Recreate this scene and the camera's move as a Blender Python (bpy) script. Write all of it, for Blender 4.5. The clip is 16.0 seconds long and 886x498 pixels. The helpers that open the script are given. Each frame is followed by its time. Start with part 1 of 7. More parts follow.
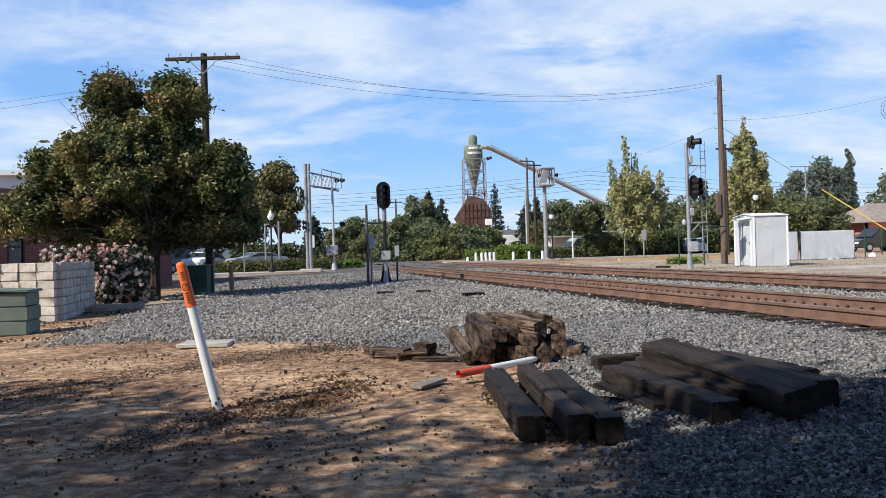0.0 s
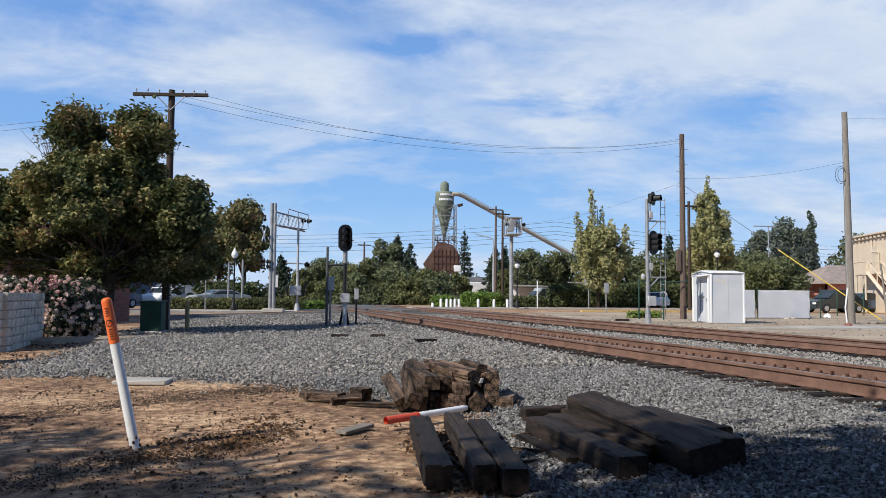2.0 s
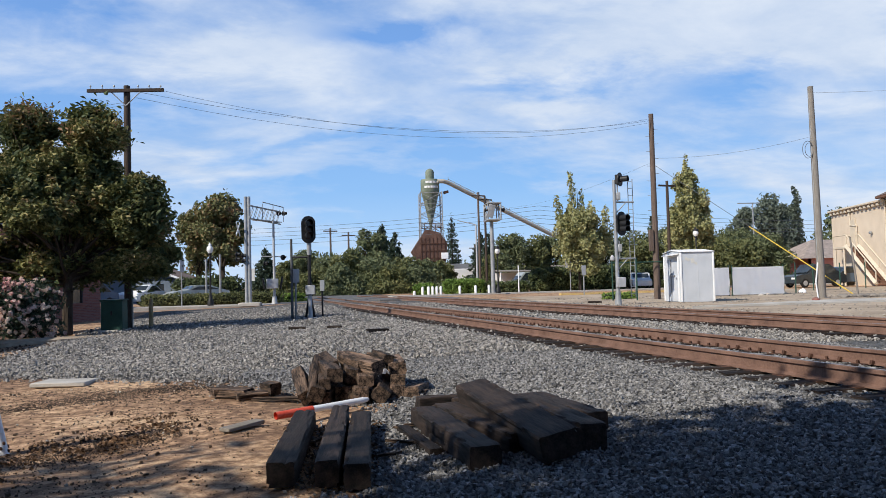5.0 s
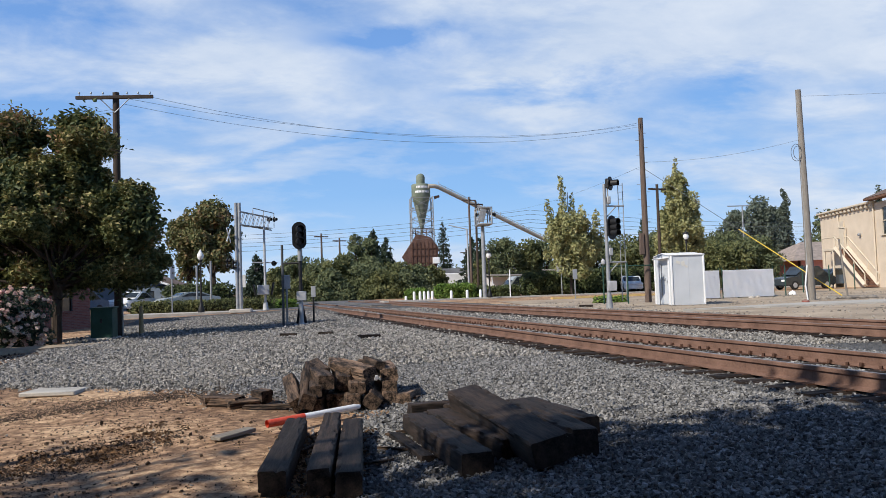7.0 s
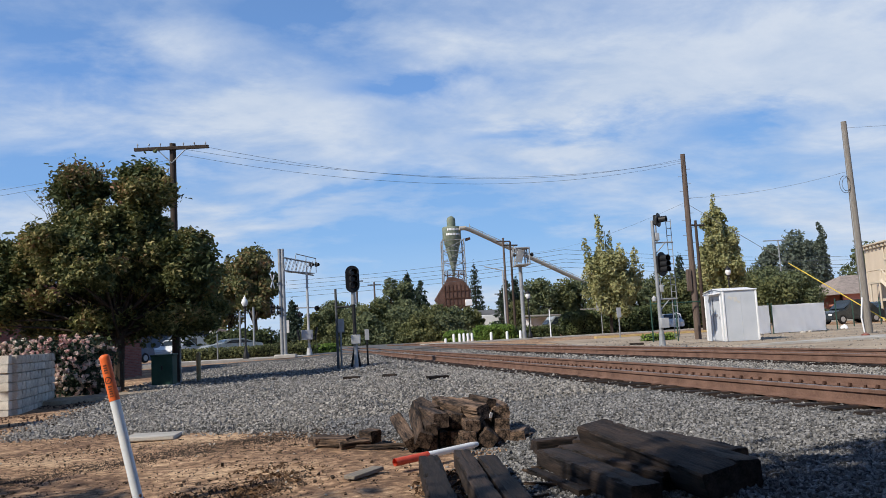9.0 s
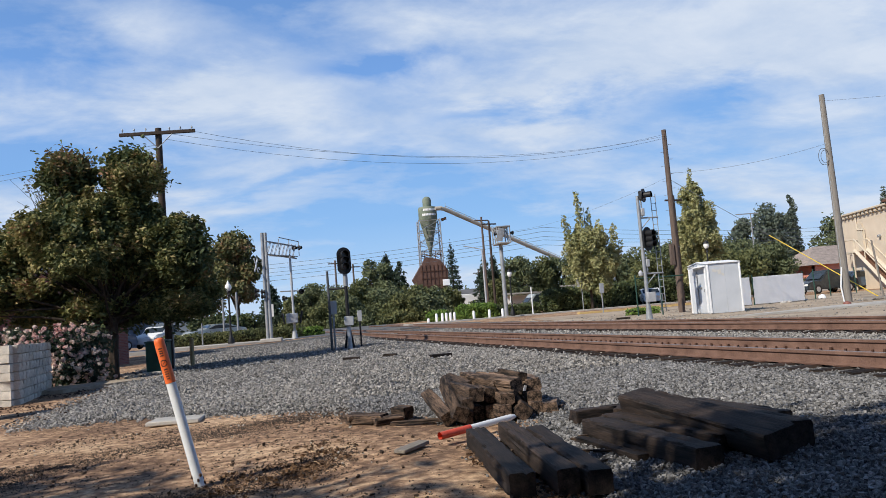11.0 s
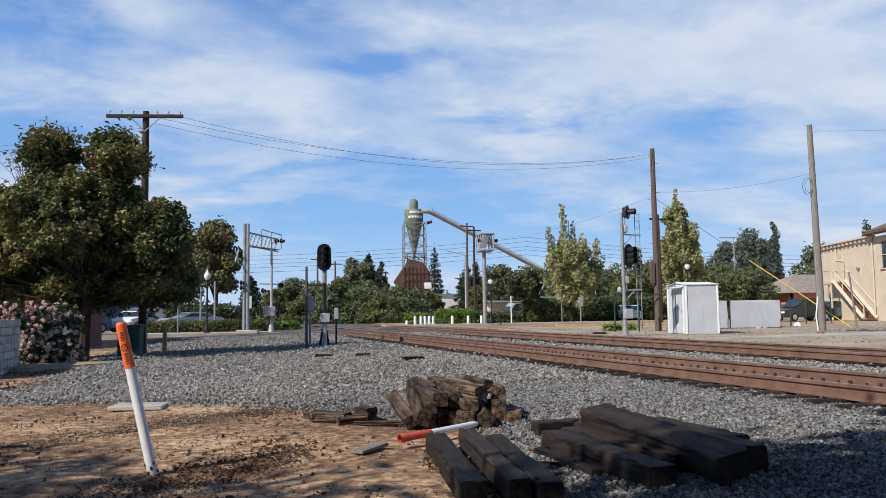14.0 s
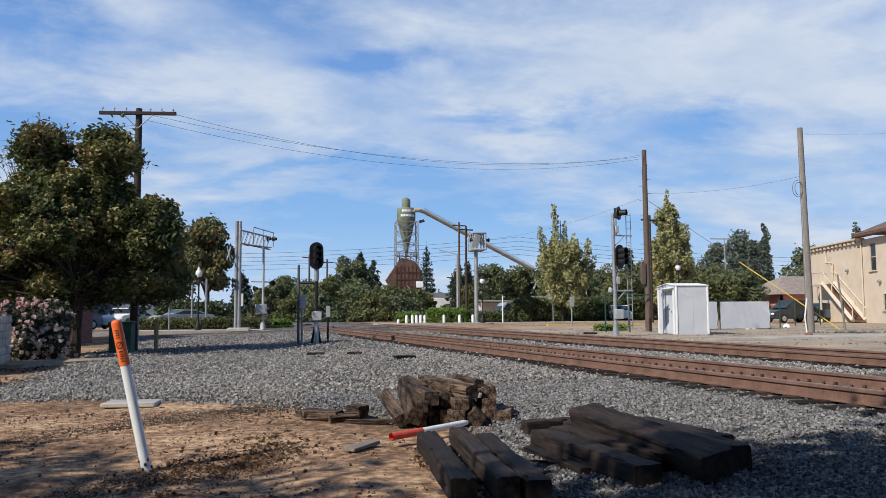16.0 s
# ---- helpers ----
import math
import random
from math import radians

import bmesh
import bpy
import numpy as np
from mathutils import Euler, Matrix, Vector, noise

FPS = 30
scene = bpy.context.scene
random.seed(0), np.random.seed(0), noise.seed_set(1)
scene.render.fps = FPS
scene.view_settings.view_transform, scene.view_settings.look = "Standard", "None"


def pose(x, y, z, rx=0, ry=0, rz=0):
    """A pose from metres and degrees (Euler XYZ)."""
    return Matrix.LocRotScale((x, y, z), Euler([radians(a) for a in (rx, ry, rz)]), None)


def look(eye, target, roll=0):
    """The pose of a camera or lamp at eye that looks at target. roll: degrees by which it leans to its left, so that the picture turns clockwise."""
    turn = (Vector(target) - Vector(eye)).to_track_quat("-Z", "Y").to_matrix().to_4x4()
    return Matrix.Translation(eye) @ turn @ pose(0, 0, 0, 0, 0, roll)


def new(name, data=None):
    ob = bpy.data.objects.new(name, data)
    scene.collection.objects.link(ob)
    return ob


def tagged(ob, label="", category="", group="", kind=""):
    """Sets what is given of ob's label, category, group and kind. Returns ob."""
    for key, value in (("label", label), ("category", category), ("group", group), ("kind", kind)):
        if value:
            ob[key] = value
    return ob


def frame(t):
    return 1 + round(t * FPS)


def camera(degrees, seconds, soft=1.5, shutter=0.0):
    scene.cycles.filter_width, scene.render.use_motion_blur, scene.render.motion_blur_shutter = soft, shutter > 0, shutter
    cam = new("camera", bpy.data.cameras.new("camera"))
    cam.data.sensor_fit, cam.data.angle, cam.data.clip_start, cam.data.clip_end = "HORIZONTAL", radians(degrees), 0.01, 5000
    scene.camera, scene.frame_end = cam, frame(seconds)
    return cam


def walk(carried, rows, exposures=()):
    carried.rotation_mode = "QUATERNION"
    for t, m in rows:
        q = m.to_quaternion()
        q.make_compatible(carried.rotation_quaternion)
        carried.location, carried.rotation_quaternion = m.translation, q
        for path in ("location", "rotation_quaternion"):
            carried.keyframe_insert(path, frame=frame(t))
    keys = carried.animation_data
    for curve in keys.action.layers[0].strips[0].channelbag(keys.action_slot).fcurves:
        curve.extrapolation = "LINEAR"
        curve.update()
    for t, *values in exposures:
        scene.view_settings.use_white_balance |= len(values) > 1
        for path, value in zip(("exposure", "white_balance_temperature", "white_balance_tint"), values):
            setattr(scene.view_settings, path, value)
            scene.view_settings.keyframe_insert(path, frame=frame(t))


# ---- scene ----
cam = camera(58.4, 16.0, soft=0.5)
PATH = [
    (0, (1.598, -0.395, 1.277), (1.706, 1.602, 1.282), -1.7),
    (0.5, (1.564, -0.374, 1.272), (1.68, 1.622, 1.291), -3.0),
    (1, (1.585, -0.352, 1.274), (1.748, 1.639, 1.371), -1.7),
    (1.5, (1.76, -0.419, 1.282), (1.955, 1.568, 1.393), -1.0),
    (2, (1.955, -0.508, 1.291), (2.138, 1.48, 1.409), 0.5),
    (2.5, (2.11, -0.456, 1.283), (2.292, 1.532, 1.393), 1.5),
    (3, (2.358, -0.38, 1.296), (2.537, 1.608, 1.429), 0.9),
    (3.5, (2.583, -0.491, 1.308), (2.78, 1.496, 1.411), -0.9),
    (4, (2.666, -0.418, 1.313), (2.866, 1.57, 1.393), -1.2),
    (4.5, (2.88, -0.44, 1.315), (3.082, 1.549, 1.392), -1.7),
    (4.7, (2.986, -0.462, 1.302), (3.185, 1.526, 1.383), -1.5),
    (7, (2.994, -0.466, 1.317), (3.218, 1.519, 1.414), -1.9),
    (7.5, (2.752, -0.556, 1.32), (2.963, 1.427, 1.482), -2.7),
    (8, (2.533, -0.517, 1.305), (2.75, 1.462, 1.49), -3.6),
    (8.5, (2.335, -0.401, 1.313), (2.532, 1.579, 1.515), -4.7),
    (9, (2.075, -0.447, 1.29), (2.235, 1.536, 1.497), -3.1),
    (9.2, (1.955, -0.523, 1.292), (2.107, 1.461, 1.492), -3.8),
    (11.3, (1.412, -0.514, 1.293), (1.643, 1.468, 1.442), -4.4),
    (11.5, (1.459, -0.535, 1.287), (1.674, 1.448, 1.435), -3.6),
    (12, (1.513, -0.582, 1.287), (1.709, 1.403, 1.434), -1.2),
    (12.5, (1.471, -0.559, 1.283), (1.657, 1.427, 1.425), -0.4),
    (13, (1.401, -0.45, 1.271), (1.632, 1.531, 1.416), -0.6),
    (13.5, (1.427, -0.446, 1.278), (1.707, 1.528, 1.439), -0.2),
    (14, (1.538, -0.514, 1.287), (1.801, 1.462, 1.448), -0.8),
    (14.5, (1.585, -0.56, 1.28), (1.839, 1.418, 1.429), -1.4),
    (15, (1.56, -0.607, 1.289), (1.82, 1.37, 1.449), -1.2),
    (15.5, (1.523, -0.611, 1.299), (1.78, 1.366, 1.452), -1.2),
    (16, (1.522, -0.616, 1.299), (1.805, 1.358, 1.457), -0.4),
]
walk(cam, [(t, look(eye, target, roll)) for t, eye, target, roll in PATH], [(0.0, 0.26), (0.6, 0.22), (1.1, 0.09), (2.0, 0.07), (3.0, -0.06), (3.5, 0.0), (4.0, 0.12), (7.0, 0.08), (8.5, -0.01), (9.2, -0.04), (11.5, 0.05), (14.0, 0.02), (15.0, -0.03), (16.0, -0.03)])

# ---- world, sun ----
SUN_TO = Vector((0.655, 0.415, -0.633)).normalized()
world = bpy.data.worlds.new("world")
scene.world = world
world.use_nodes = True


CLOUD_BANKS = [
    (-0.12, 0.275, 0.17, 0.05, 0.2), (0.1, 0.34, 0.22, 0.035, 0.14), (0.36, 0.3, 0.24, 0.05, 0.17), (0.6, 0.24, 0.2, 0.06, 0.15), (-0.27, 0.35, 0.08, 0.03, 0.1),
    (-0.01, 0.3, 0.075, 0.028, -0.24), (0.25, 0.235, 0.1, 0.018, -0.26), (0.47, 0.212, 0.08, 0.02, -0.16), (-0.43, 0.3, 0.1, 0.05, -0.08), (-0.36, 0.215, 0.12, 0.022, -0.16),
    (0.0, 0.178, 0.2, 0.013, -0.13), (0.05, 0.1, 0.32, 0.045, -0.16), (-0.15, 0.145, 0.16, 0.018, 0.12), (0.55, 0.13, 0.25, 0.05, 0.1), (-0.13, 0.4, 0.07, 0.03, -0.17),
]


def build_sky(strength):
    nt = world.node_tree
    nt.nodes.clear()
    N, L = nt.nodes.new, nt.links.new
    out, bg, sky = N("ShaderNodeOutputWorld"), N("ShaderNodeBackground"), N("ShaderNodeTexSky")
    sky.sky_type, sky.sun_disc = "NISHITA", False
    sky.sun_elevation, sky.sun_rotation = radians(39), radians(238)
    sky.air_density, sky.dust_density, sky.ozone_density = 1.0, 0.6, 2.0
    tc, sep = N("ShaderNodeTexCoord"), N("ShaderNodeSeparateXYZ")
    L(tc.outputs["Generated"], sep.inputs[0])
    up = N("ShaderNodeMath")
    up.operation = "ADD"
    L(sep.outputs[2], up.inputs[0])
    up.inputs[1].default_value = 0.22
    big = N("ShaderNodeMath")
    big.operation = "MAXIMUM"
    L(up.outputs[0], big.inputs[0])
    big.inputs[1].default_value = 0.05
    flat = N("ShaderNodeVectorMath")
    flat.operation = "DIVIDE"
    com = N("ShaderNodeCombineXYZ")
    for i in range(3):
        L(big.outputs[0], com.inputs[i])
    L(tc.outputs["Generated"], flat.inputs[0])
    L(com.outputs[0], flat.inputs[1])
    mp = N("ShaderNodeMapping")
    mp.inputs["Scale"].default_value = (0.8, 1.05, 1.0)
    mp.inputs["Rotation"].default_value = (0, 0, radians(-32))
    mp.inputs["Location"].default_value = (3.1, 1.7, 0.0)
    L(flat.outputs[0], mp.inputs[0])
    n1, n2 = N("ShaderNodeTexNoise"), N("ShaderNodeTexNoise")
    for n, s, d, ro, di in ((n1, 1.3, 7, 0.55, 0.3), (n2, 4.0, 8, 0.6, 0.2)):
        n.inputs["Scale"].default_value, n.inputs["Detail"].default_value = s, d
        n.inputs["Roughness"].default_value, n.inputs["Distortion"].default_value = ro, di
        L(mp.outputs[0], n.inputs["Vector"])
    mixn = N("ShaderNodeMix")
    mixn.inputs[0].default_value = 0.3
    L(n1.outputs["Fac"], mixn.inputs[2])
    L(n2.outputs["Fac"], mixn.inputs[3])
    ramp = N("ShaderNodeValToRGB")
    ramp.color_ramp.elements[0].position, ramp.color_ramp.elements[0].color = 0.38, (0.04, 0.04, 0.04, 1)
    ramp.color_ramp.elements[1].position, ramp.color_ramp.elements[1].color = 0.66, (0.95, 0.95, 0.95, 1)

    def math_node(op, a, b=None, c=None):
        n = N("ShaderNodeMath")
        n.operation = op
        for k, v in enumerate((a, b, c)):
            if isinstance(v, (int, float)):
                n.inputs[k].default_value = v
            elif v is not None:
                L(v, n.inputs[k])
        return n.outputs[0]

    # cloud banks: bearing, height, half widths and density of each; below zero a blue gap
    warp = N("ShaderNodeSeparateColor")
    L(n1.outputs["Color"], warp.inputs[0])
    warp2 = N("ShaderNodeSeparateColor")
    L(n2.outputs["Color"], warp2.inputs[0])
    ahead = math_node("MAXIMUM", sep.outputs[1], 0.15)
    u = math_node("DIVIDE", sep.outputs[0], ahead)
    u = math_node("MULTIPLY_ADD", warp.outputs[0], 0.34, u)
    u = math_node("MULTIPLY_ADD", warp2.outputs[0], 0.2, u)
    u = math_node("SUBTRACT", u, 0.27)
    v = math_node("MULTIPLY_ADD", warp.outputs[1], 0.1, sep.outputs[2])
    v = math_node("MULTIPLY_ADD", warp2.outputs[1], 0.09, v)
    v = math_node("SUBTRACT", v, 0.095)
    total = math_node("MULTIPLY_ADD", mixn.outputs[0], 1.15, -0.065)
    for u0, v0, su, sv, k in CLOUD_BANKS:
        a = math_node("MULTIPLY_ADD", u, 1 / su, -u0 / su)
        b = math_node("MULTIPLY_ADD", v, 1 / sv, -v0 / sv)
        q = math_node("ADD", math_node("MULTIPLY", a, a), math_node("MULTIPLY", b, b))
        g = math_node("POWER", 0.3679, q)
        total = math_node("MULTIPLY_ADD", g, k, total)
    # the overcast thins out towards the zenith, where the sky is clear
    zen = N("ShaderNodeMapRange")
    zen.interpolation_type = "SMOOTHSTEP"
    L(sep.outputs[2], zen.inputs[0])
    zen.inputs[1].default_value, zen.inputs[2].default_value = 0.48, 0.85
    zen.inputs[3].default_value, zen.inputs[4].default_value = 0.0, 0.27
    total = math_node("SUBTRACT", total, zen.outputs[0])
    # and towards the sides and the back, where the sun stands in a clear sky
    back = N("ShaderNodeMapRange")
    back.interpolation_type = "SMOOTHSTEP"
    L(sep.outputs[1], back.inputs[0])
    back.inputs[1].default_value, back.inputs[2].default_value = 0.72, 0.25
    back.inputs[3].default_value, back.inputs[4].default_value = 0.0, 0.22
    total = math_node("SUBTRACT", total, back.outputs[0])
    L(total, ramp.inputs[0])
    shade = N("ShaderNodeValToRGB")
    shade.color_ramp.elements[0].position, shade.color_ramp.elements[0].color = 0.34, (5.0, 6.1, 7.9, 1)
    shade.color_ramp.elements[1].position, shade.color_ramp.elements[1].color = 0.64, (6.7, 7.45, 8.6, 1)
    L(n2.outputs["Fac"], shade.inputs[0])
    blue = N("ShaderNodeValToRGB")
    b = blue.color_ramp.elements
    b[0].position, b[0].color = 0.0, (4.7, 6.9, 9.8, 1)
    b[1].position, b[1].color = 0.75, (0.5, 1.05, 2.6, 1)
    for pos, c in ((0.12, (2.4, 4.9, 9.0, 1)), (0.3, (1.6, 3.6, 7.9, 1))):
        b.new(pos).color = c
    L(sep.outputs[2], blue.inputs[0])
    deep = N("ShaderNodeMix")
    deep.data_type = "RGBA"
    deep.inputs[0].default_value = 0.85
    mix = N("ShaderNodeMix")
    mix.data_type = "RGBA"
    L(ramp.outputs[0], mix.inputs[0])
    hsv = N("ShaderNodeHueSaturation")
    hsv.inputs["Saturation"].default_value, hsv.inputs["Value"].default_value = 1.1, 1.0
    L(sky.outputs[0], hsv.inputs["Color"])
    L(hsv.outputs[0], deep.inputs[6])
    L(blue.outputs[0], deep.inputs[7])
    L(deep.outputs[2], mix.inputs[6])
    L(shade.outputs[0], mix.inputs[7])
    L(mix.outputs[2], bg.inputs[0])
    bg.inputs[1].default_value = strength
    L(bg.outputs[0], out.inputs[0])


build_sky(0.1)
sun = new("sun", bpy.data.lights.new("sun", "SUN"))
sun.data.energy, sun.data.angle, sun.data.color = 5.0, radians(0.53), (1.0, 0.93, 0.82)
sun.matrix_world = look((0, 0, 30), Vector((0, 0, 30)) + SUN_TO)
scene.view_settings.exposure = 0.0


# ---- materials ----
def mat(name, a, b, scale=4.0, fine=45.0, rough=0.85, metal=0.0, bump=0.25, island=0.0, orand=0.0, lo=0.35, hi=0.65, stretch=(1, 1, 1), spec=0.3, through_light=0.0):
    m = bpy.data.materials.new(name)
    m.use_nodes = True
    nt = m.node_tree
    N, L = nt.nodes.new, nt.links.new
    p = nt.nodes["Principled BSDF"]
    tc, mp = N("ShaderNodeTexCoord"), N("ShaderNodeMapping")
    mp.inputs["Scale"].default_value = stretch
    L(tc.outputs["Object"], mp.inputs[0])
    n1, n2 = N("ShaderNodeTexNoise"), N("ShaderNodeTexNoise")
    for n, s, d in ((n1, scale, 6), (n2, fine, 4)):
        n.inputs["Scale"].default_value, n.inputs["Detail"].default_value = s, d
        L(mp.outputs[0], n.inputs["Vector"])
    mixf = N("ShaderNodeMix")
    mixf.inputs[0].default_value = 0.4
    L(n1.outputs["Fac"], mixf.inputs[2])
    L(n2.outputs["Fac"], mixf.inputs[3])
    r = N("ShaderNodeValToRGB")
    r.color_ramp.elements[0].position, r.color_ramp.elements[0].color = lo, (*a, 1)
    r.color_ramp.elements[1].position, r.color_ramp.elements[1].color = hi, (*b, 1)
    L(mixf.outputs[0], r.inputs[0])
    col = r.outputs[0]
    if island or orand:
        hsv, mr = N("ShaderNodeHueSaturation"), N("ShaderNodeMapRange")
        src = N("ShaderNodeNewGeometry").outputs["Random Per Island"] if island else N("ShaderNodeObjectInfo").outputs["Random"]
        k = island or orand
        mr.inputs[3].default_value, mr.inputs[4].default_value = 1 - k, 1 + k
        L(src, mr.inputs[0])
        L(mr.outputs[0], hsv.inputs["Value"])
        L(col, hsv.inputs["Color"])
        col = hsv.outputs[0]
    L(col, p.inputs["Base Color"])
    p.inputs["Roughness"].default_value, p.inputs["Metallic"].default_value = rough, metal
    p.inputs["Specular IOR Level"].default_value = spec
    if bump:
        bn = N("ShaderNodeBump")
        bn.inputs["Strength"].default_value, bn.inputs["Distance"].default_value = bump, 0.02
        L(mixf.outputs[0], bn.inputs["Height"])
        L(bn.outputs[0], p.inputs["Normal"])
    if through_light:
        tr, ms = N("ShaderNodeBsdfTranslucent"), N("ShaderNodeMixShader")
        L(col, tr.inputs["Color"])
        ms.inputs[0].default_value = through_light
        L(p.outputs[0], ms.inputs[1])
        L(tr.outputs[0], ms.inputs[2])
        L(ms.outputs[0], nt.nodes["Material Output"].inputs[0])
    return m


def leaf_mat(name, stops, rough=0.6):
    """Leaves: the colour of each leaf is drawn from the stops at random."""
    m = bpy.data.materials.new(name)
    m.use_nodes = True
    nt = m.node_tree
    N, L = nt.nodes.new, nt.links.new
    p = nt.nodes["Principled BSDF"]
    r = N("ShaderNodeValToRGB")
    while len(r.color_ramp.elements) < len(stops):
        r.color_ramp.elements.new(0.5)
    for e, (pos, c) in zip(r.color_ramp.elements, stops):
        e.position, e.color = pos, (*c, 1)
    geo, tc, n1, ad = N("ShaderNodeNewGeometry"), N("ShaderNodeTexCoord"), N("ShaderNodeTexNoise"), N("ShaderNodeMath")
    n1.inputs["Scale"].default_value = 0.8
    L(tc.outputs["Object"], n1.inputs["Vector"])
    ad.operation = "MULTIPLY_ADD"
    L(geo.outputs["Random Per Island"], ad.inputs[0])
    ad.inputs[1].default_value = 0.6
    sub = N("ShaderNodeMath")
    sub.operation = "MULTIPLY_ADD"
    L(n1.outputs["Fac"], sub.inputs[0])
    sub.inputs[1].default_value, sub.inputs[2].default_value = 1.4, -0.5
    L(sub.outputs[0], ad.inputs[2])
    L(ad.outputs[0], r.inputs[0])
    L(r.outputs[0], p.inputs["Base Color"])
    p.inputs["Roughness"].default_value = rough
    p.inputs["Specular IOR Level"].default_value = 0.25
    tr, ms = N("ShaderNodeBsdfTranslucent"), N("ShaderNodeMixShader")
    L(r.outputs[0], tr.inputs["Color"])
    ms.inputs[0].default_value = 0.2
    L(p.outputs[0], ms.inputs[1])
    L(tr.outputs[0], ms.inputs[2])
    L(ms.outputs[0], nt.nodes["Material Output"].inputs[0])
    return m


def ballast_mat(name, dark, light, cell):
    """Crushed stone: cells of their own grey with relief between them."""
    m = bpy.data.materials.new(name)
    m.use_nodes = True
    nt = m.node_tree
    N, L = nt.nodes.new, nt.links.new
    p = nt.nodes["Principled BSDF"]
    tc, v, n = N("ShaderNodeTexCoord"), N("ShaderNodeTexVoronoi"), N("ShaderNodeTexNoise")
    v.inputs["Scale"].default_value = cell
    n.inputs["Scale"].default_value, n.inputs["Detail"].default_value = 0.5, 5
    L(tc.outputs["Object"], v.inputs["Vector"])
    L(tc.outputs["Object"], n.inputs["Vector"])
    sep, ad, r = N("ShaderNodeSeparateColor"), N("ShaderNodeMath"), N("ShaderNodeValToRGB")
    L(v.outputs["Color"], sep.inputs[0])
    ad.operation = "MULTIPLY_ADD"
    L(n.outputs["Fac"], ad.inputs[0])
    ad.inputs[1].default_value = 0.5
    L(sep.outputs[0], ad.inputs[2])
    r.color_ramp.elements[0].position, r.color_ramp.elements[0].color = 0.2, (*dark, 1)
    r.color_ramp.elements[1].position, r.color_ramp.elements[1].color = 1.25, (*light, 1)
    L(ad.outputs[0], r.inputs[0])
    L(r.outputs[0], p.inputs["Base Color"])
    p.inputs["Roughness"].default_value = 0.95
    bn, inv = N("ShaderNodeBump"), N("ShaderNodeMath")
    inv.operation = "MULTIPLY"
    inv.inputs[1].default_value = -1
    L(v.outputs["Distance"], inv.inputs[0])
    bn.inputs["Strength"].default_value, bn.inputs["Distance"].default_value = 1.0, 0.05
    L(inv.outputs[0], bn.inputs["Height"])
    L(bn.outputs[0], p.inputs["Normal"])
    return m


def soil_mat():
    """Sandy dirt, fine crumbs; dark patches part trodden and damp, part painted shade."""
    m = bpy.data.materials.new("sandy_dirt")
    m.use_nodes = True
    nt = m.node_tree
    N, L = nt.nodes.new, nt.links.new
    p = nt.nodes["Principled BSDF"]
    tc, mp = N("ShaderNodeTexCoord"), N("ShaderNodeMapping")
    mp.inputs["Scale"].default_value = (0.8, 1.1, 1)
    mp.inputs["Location"].default_value = (0.9, 0.4, 0)
    L(tc.outputs["Object"], mp.inputs[0])
    n1, n2, n3 = N("ShaderNodeTexNoise"), N("ShaderNodeTexNoise"), N("ShaderNodeTexNoise")
    for n, s, d in ((n1, 0.62, 6), (n2, 9, 6), (n3, 70, 3)):
        n.inputs["Scale"].default_value, n.inputs["Detail"].default_value, n.inputs["Roughness"].default_value = s, d, 0.6
    L(mp.outputs[0], n1.inputs["Vector"])
    L(tc.outputs["Object"], n2.inputs["Vector"])
    L(tc.outputs["Object"], n3.inputs["Vector"])
    r1, r2 = N("ShaderNodeValToRGB"), N("ShaderNodeValToRGB")
    e = r1.color_ramp.elements
    e[0].position, e[0].color = 0.43, (0.215, 0.137, 0.092, 1)
    e[1].position, e[1].color = 0.6, (0.64, 0.46, 0.3, 1)
    mid = e.new(0.52)
    mid.color = (0.42, 0.275, 0.175, 1)
    r2.color_ramp.elements[0].position, r2.color_ramp.elements[0].color = 0.35, (0.5, 0.47, 0.45, 1)
    r2.color_ramp.elements[1].position, r2.color_ramp.elements[1].color = 0.6, (1.1, 1.08, 1.05, 1)
    mixf = N("ShaderNodeMix")
    mixf.inputs[0].default_value = 0.45
    L(n1.outputs["Fac"], mixf.inputs[2])
    L(n2.outputs["Fac"], mixf.inputs[3])
    L(mixf.outputs[0], r1.inputs[0])
    mf2 = N("ShaderNodeMix")
    mf2.inputs[0].default_value = 0.5
    L(n2.outputs["Fac"], mf2.inputs[2])
    L(n3.outputs["Fac"], mf2.inputs[3])
    L(mf2.outputs[0], r2.inputs[0])
    mul = N("ShaderNodeMix")
    mul.data_type, mul.blend_type = "RGBA", "MULTIPLY"
    mul.inputs[0].default_value = 1.0
    L(r1.outputs[0], mul.inputs[6])
    L(r2.outputs[0], mul.inputs[7])
    L(mul.outputs[2], p.inputs["Base Color"])
    p.inputs["Roughness"].default_value = 0.95
    p.inputs["Specular IOR Level"].default_value = 0.15
    bn = N("ShaderNodeBump")
    bn.inputs["Strength"].default_value, bn.inputs["Distance"].default_value = 0.8, 0.035
    L(mf2.outputs[0], bn.inputs["Height"])
    L(bn.outputs[0], p.inputs["Normal"])
    return m


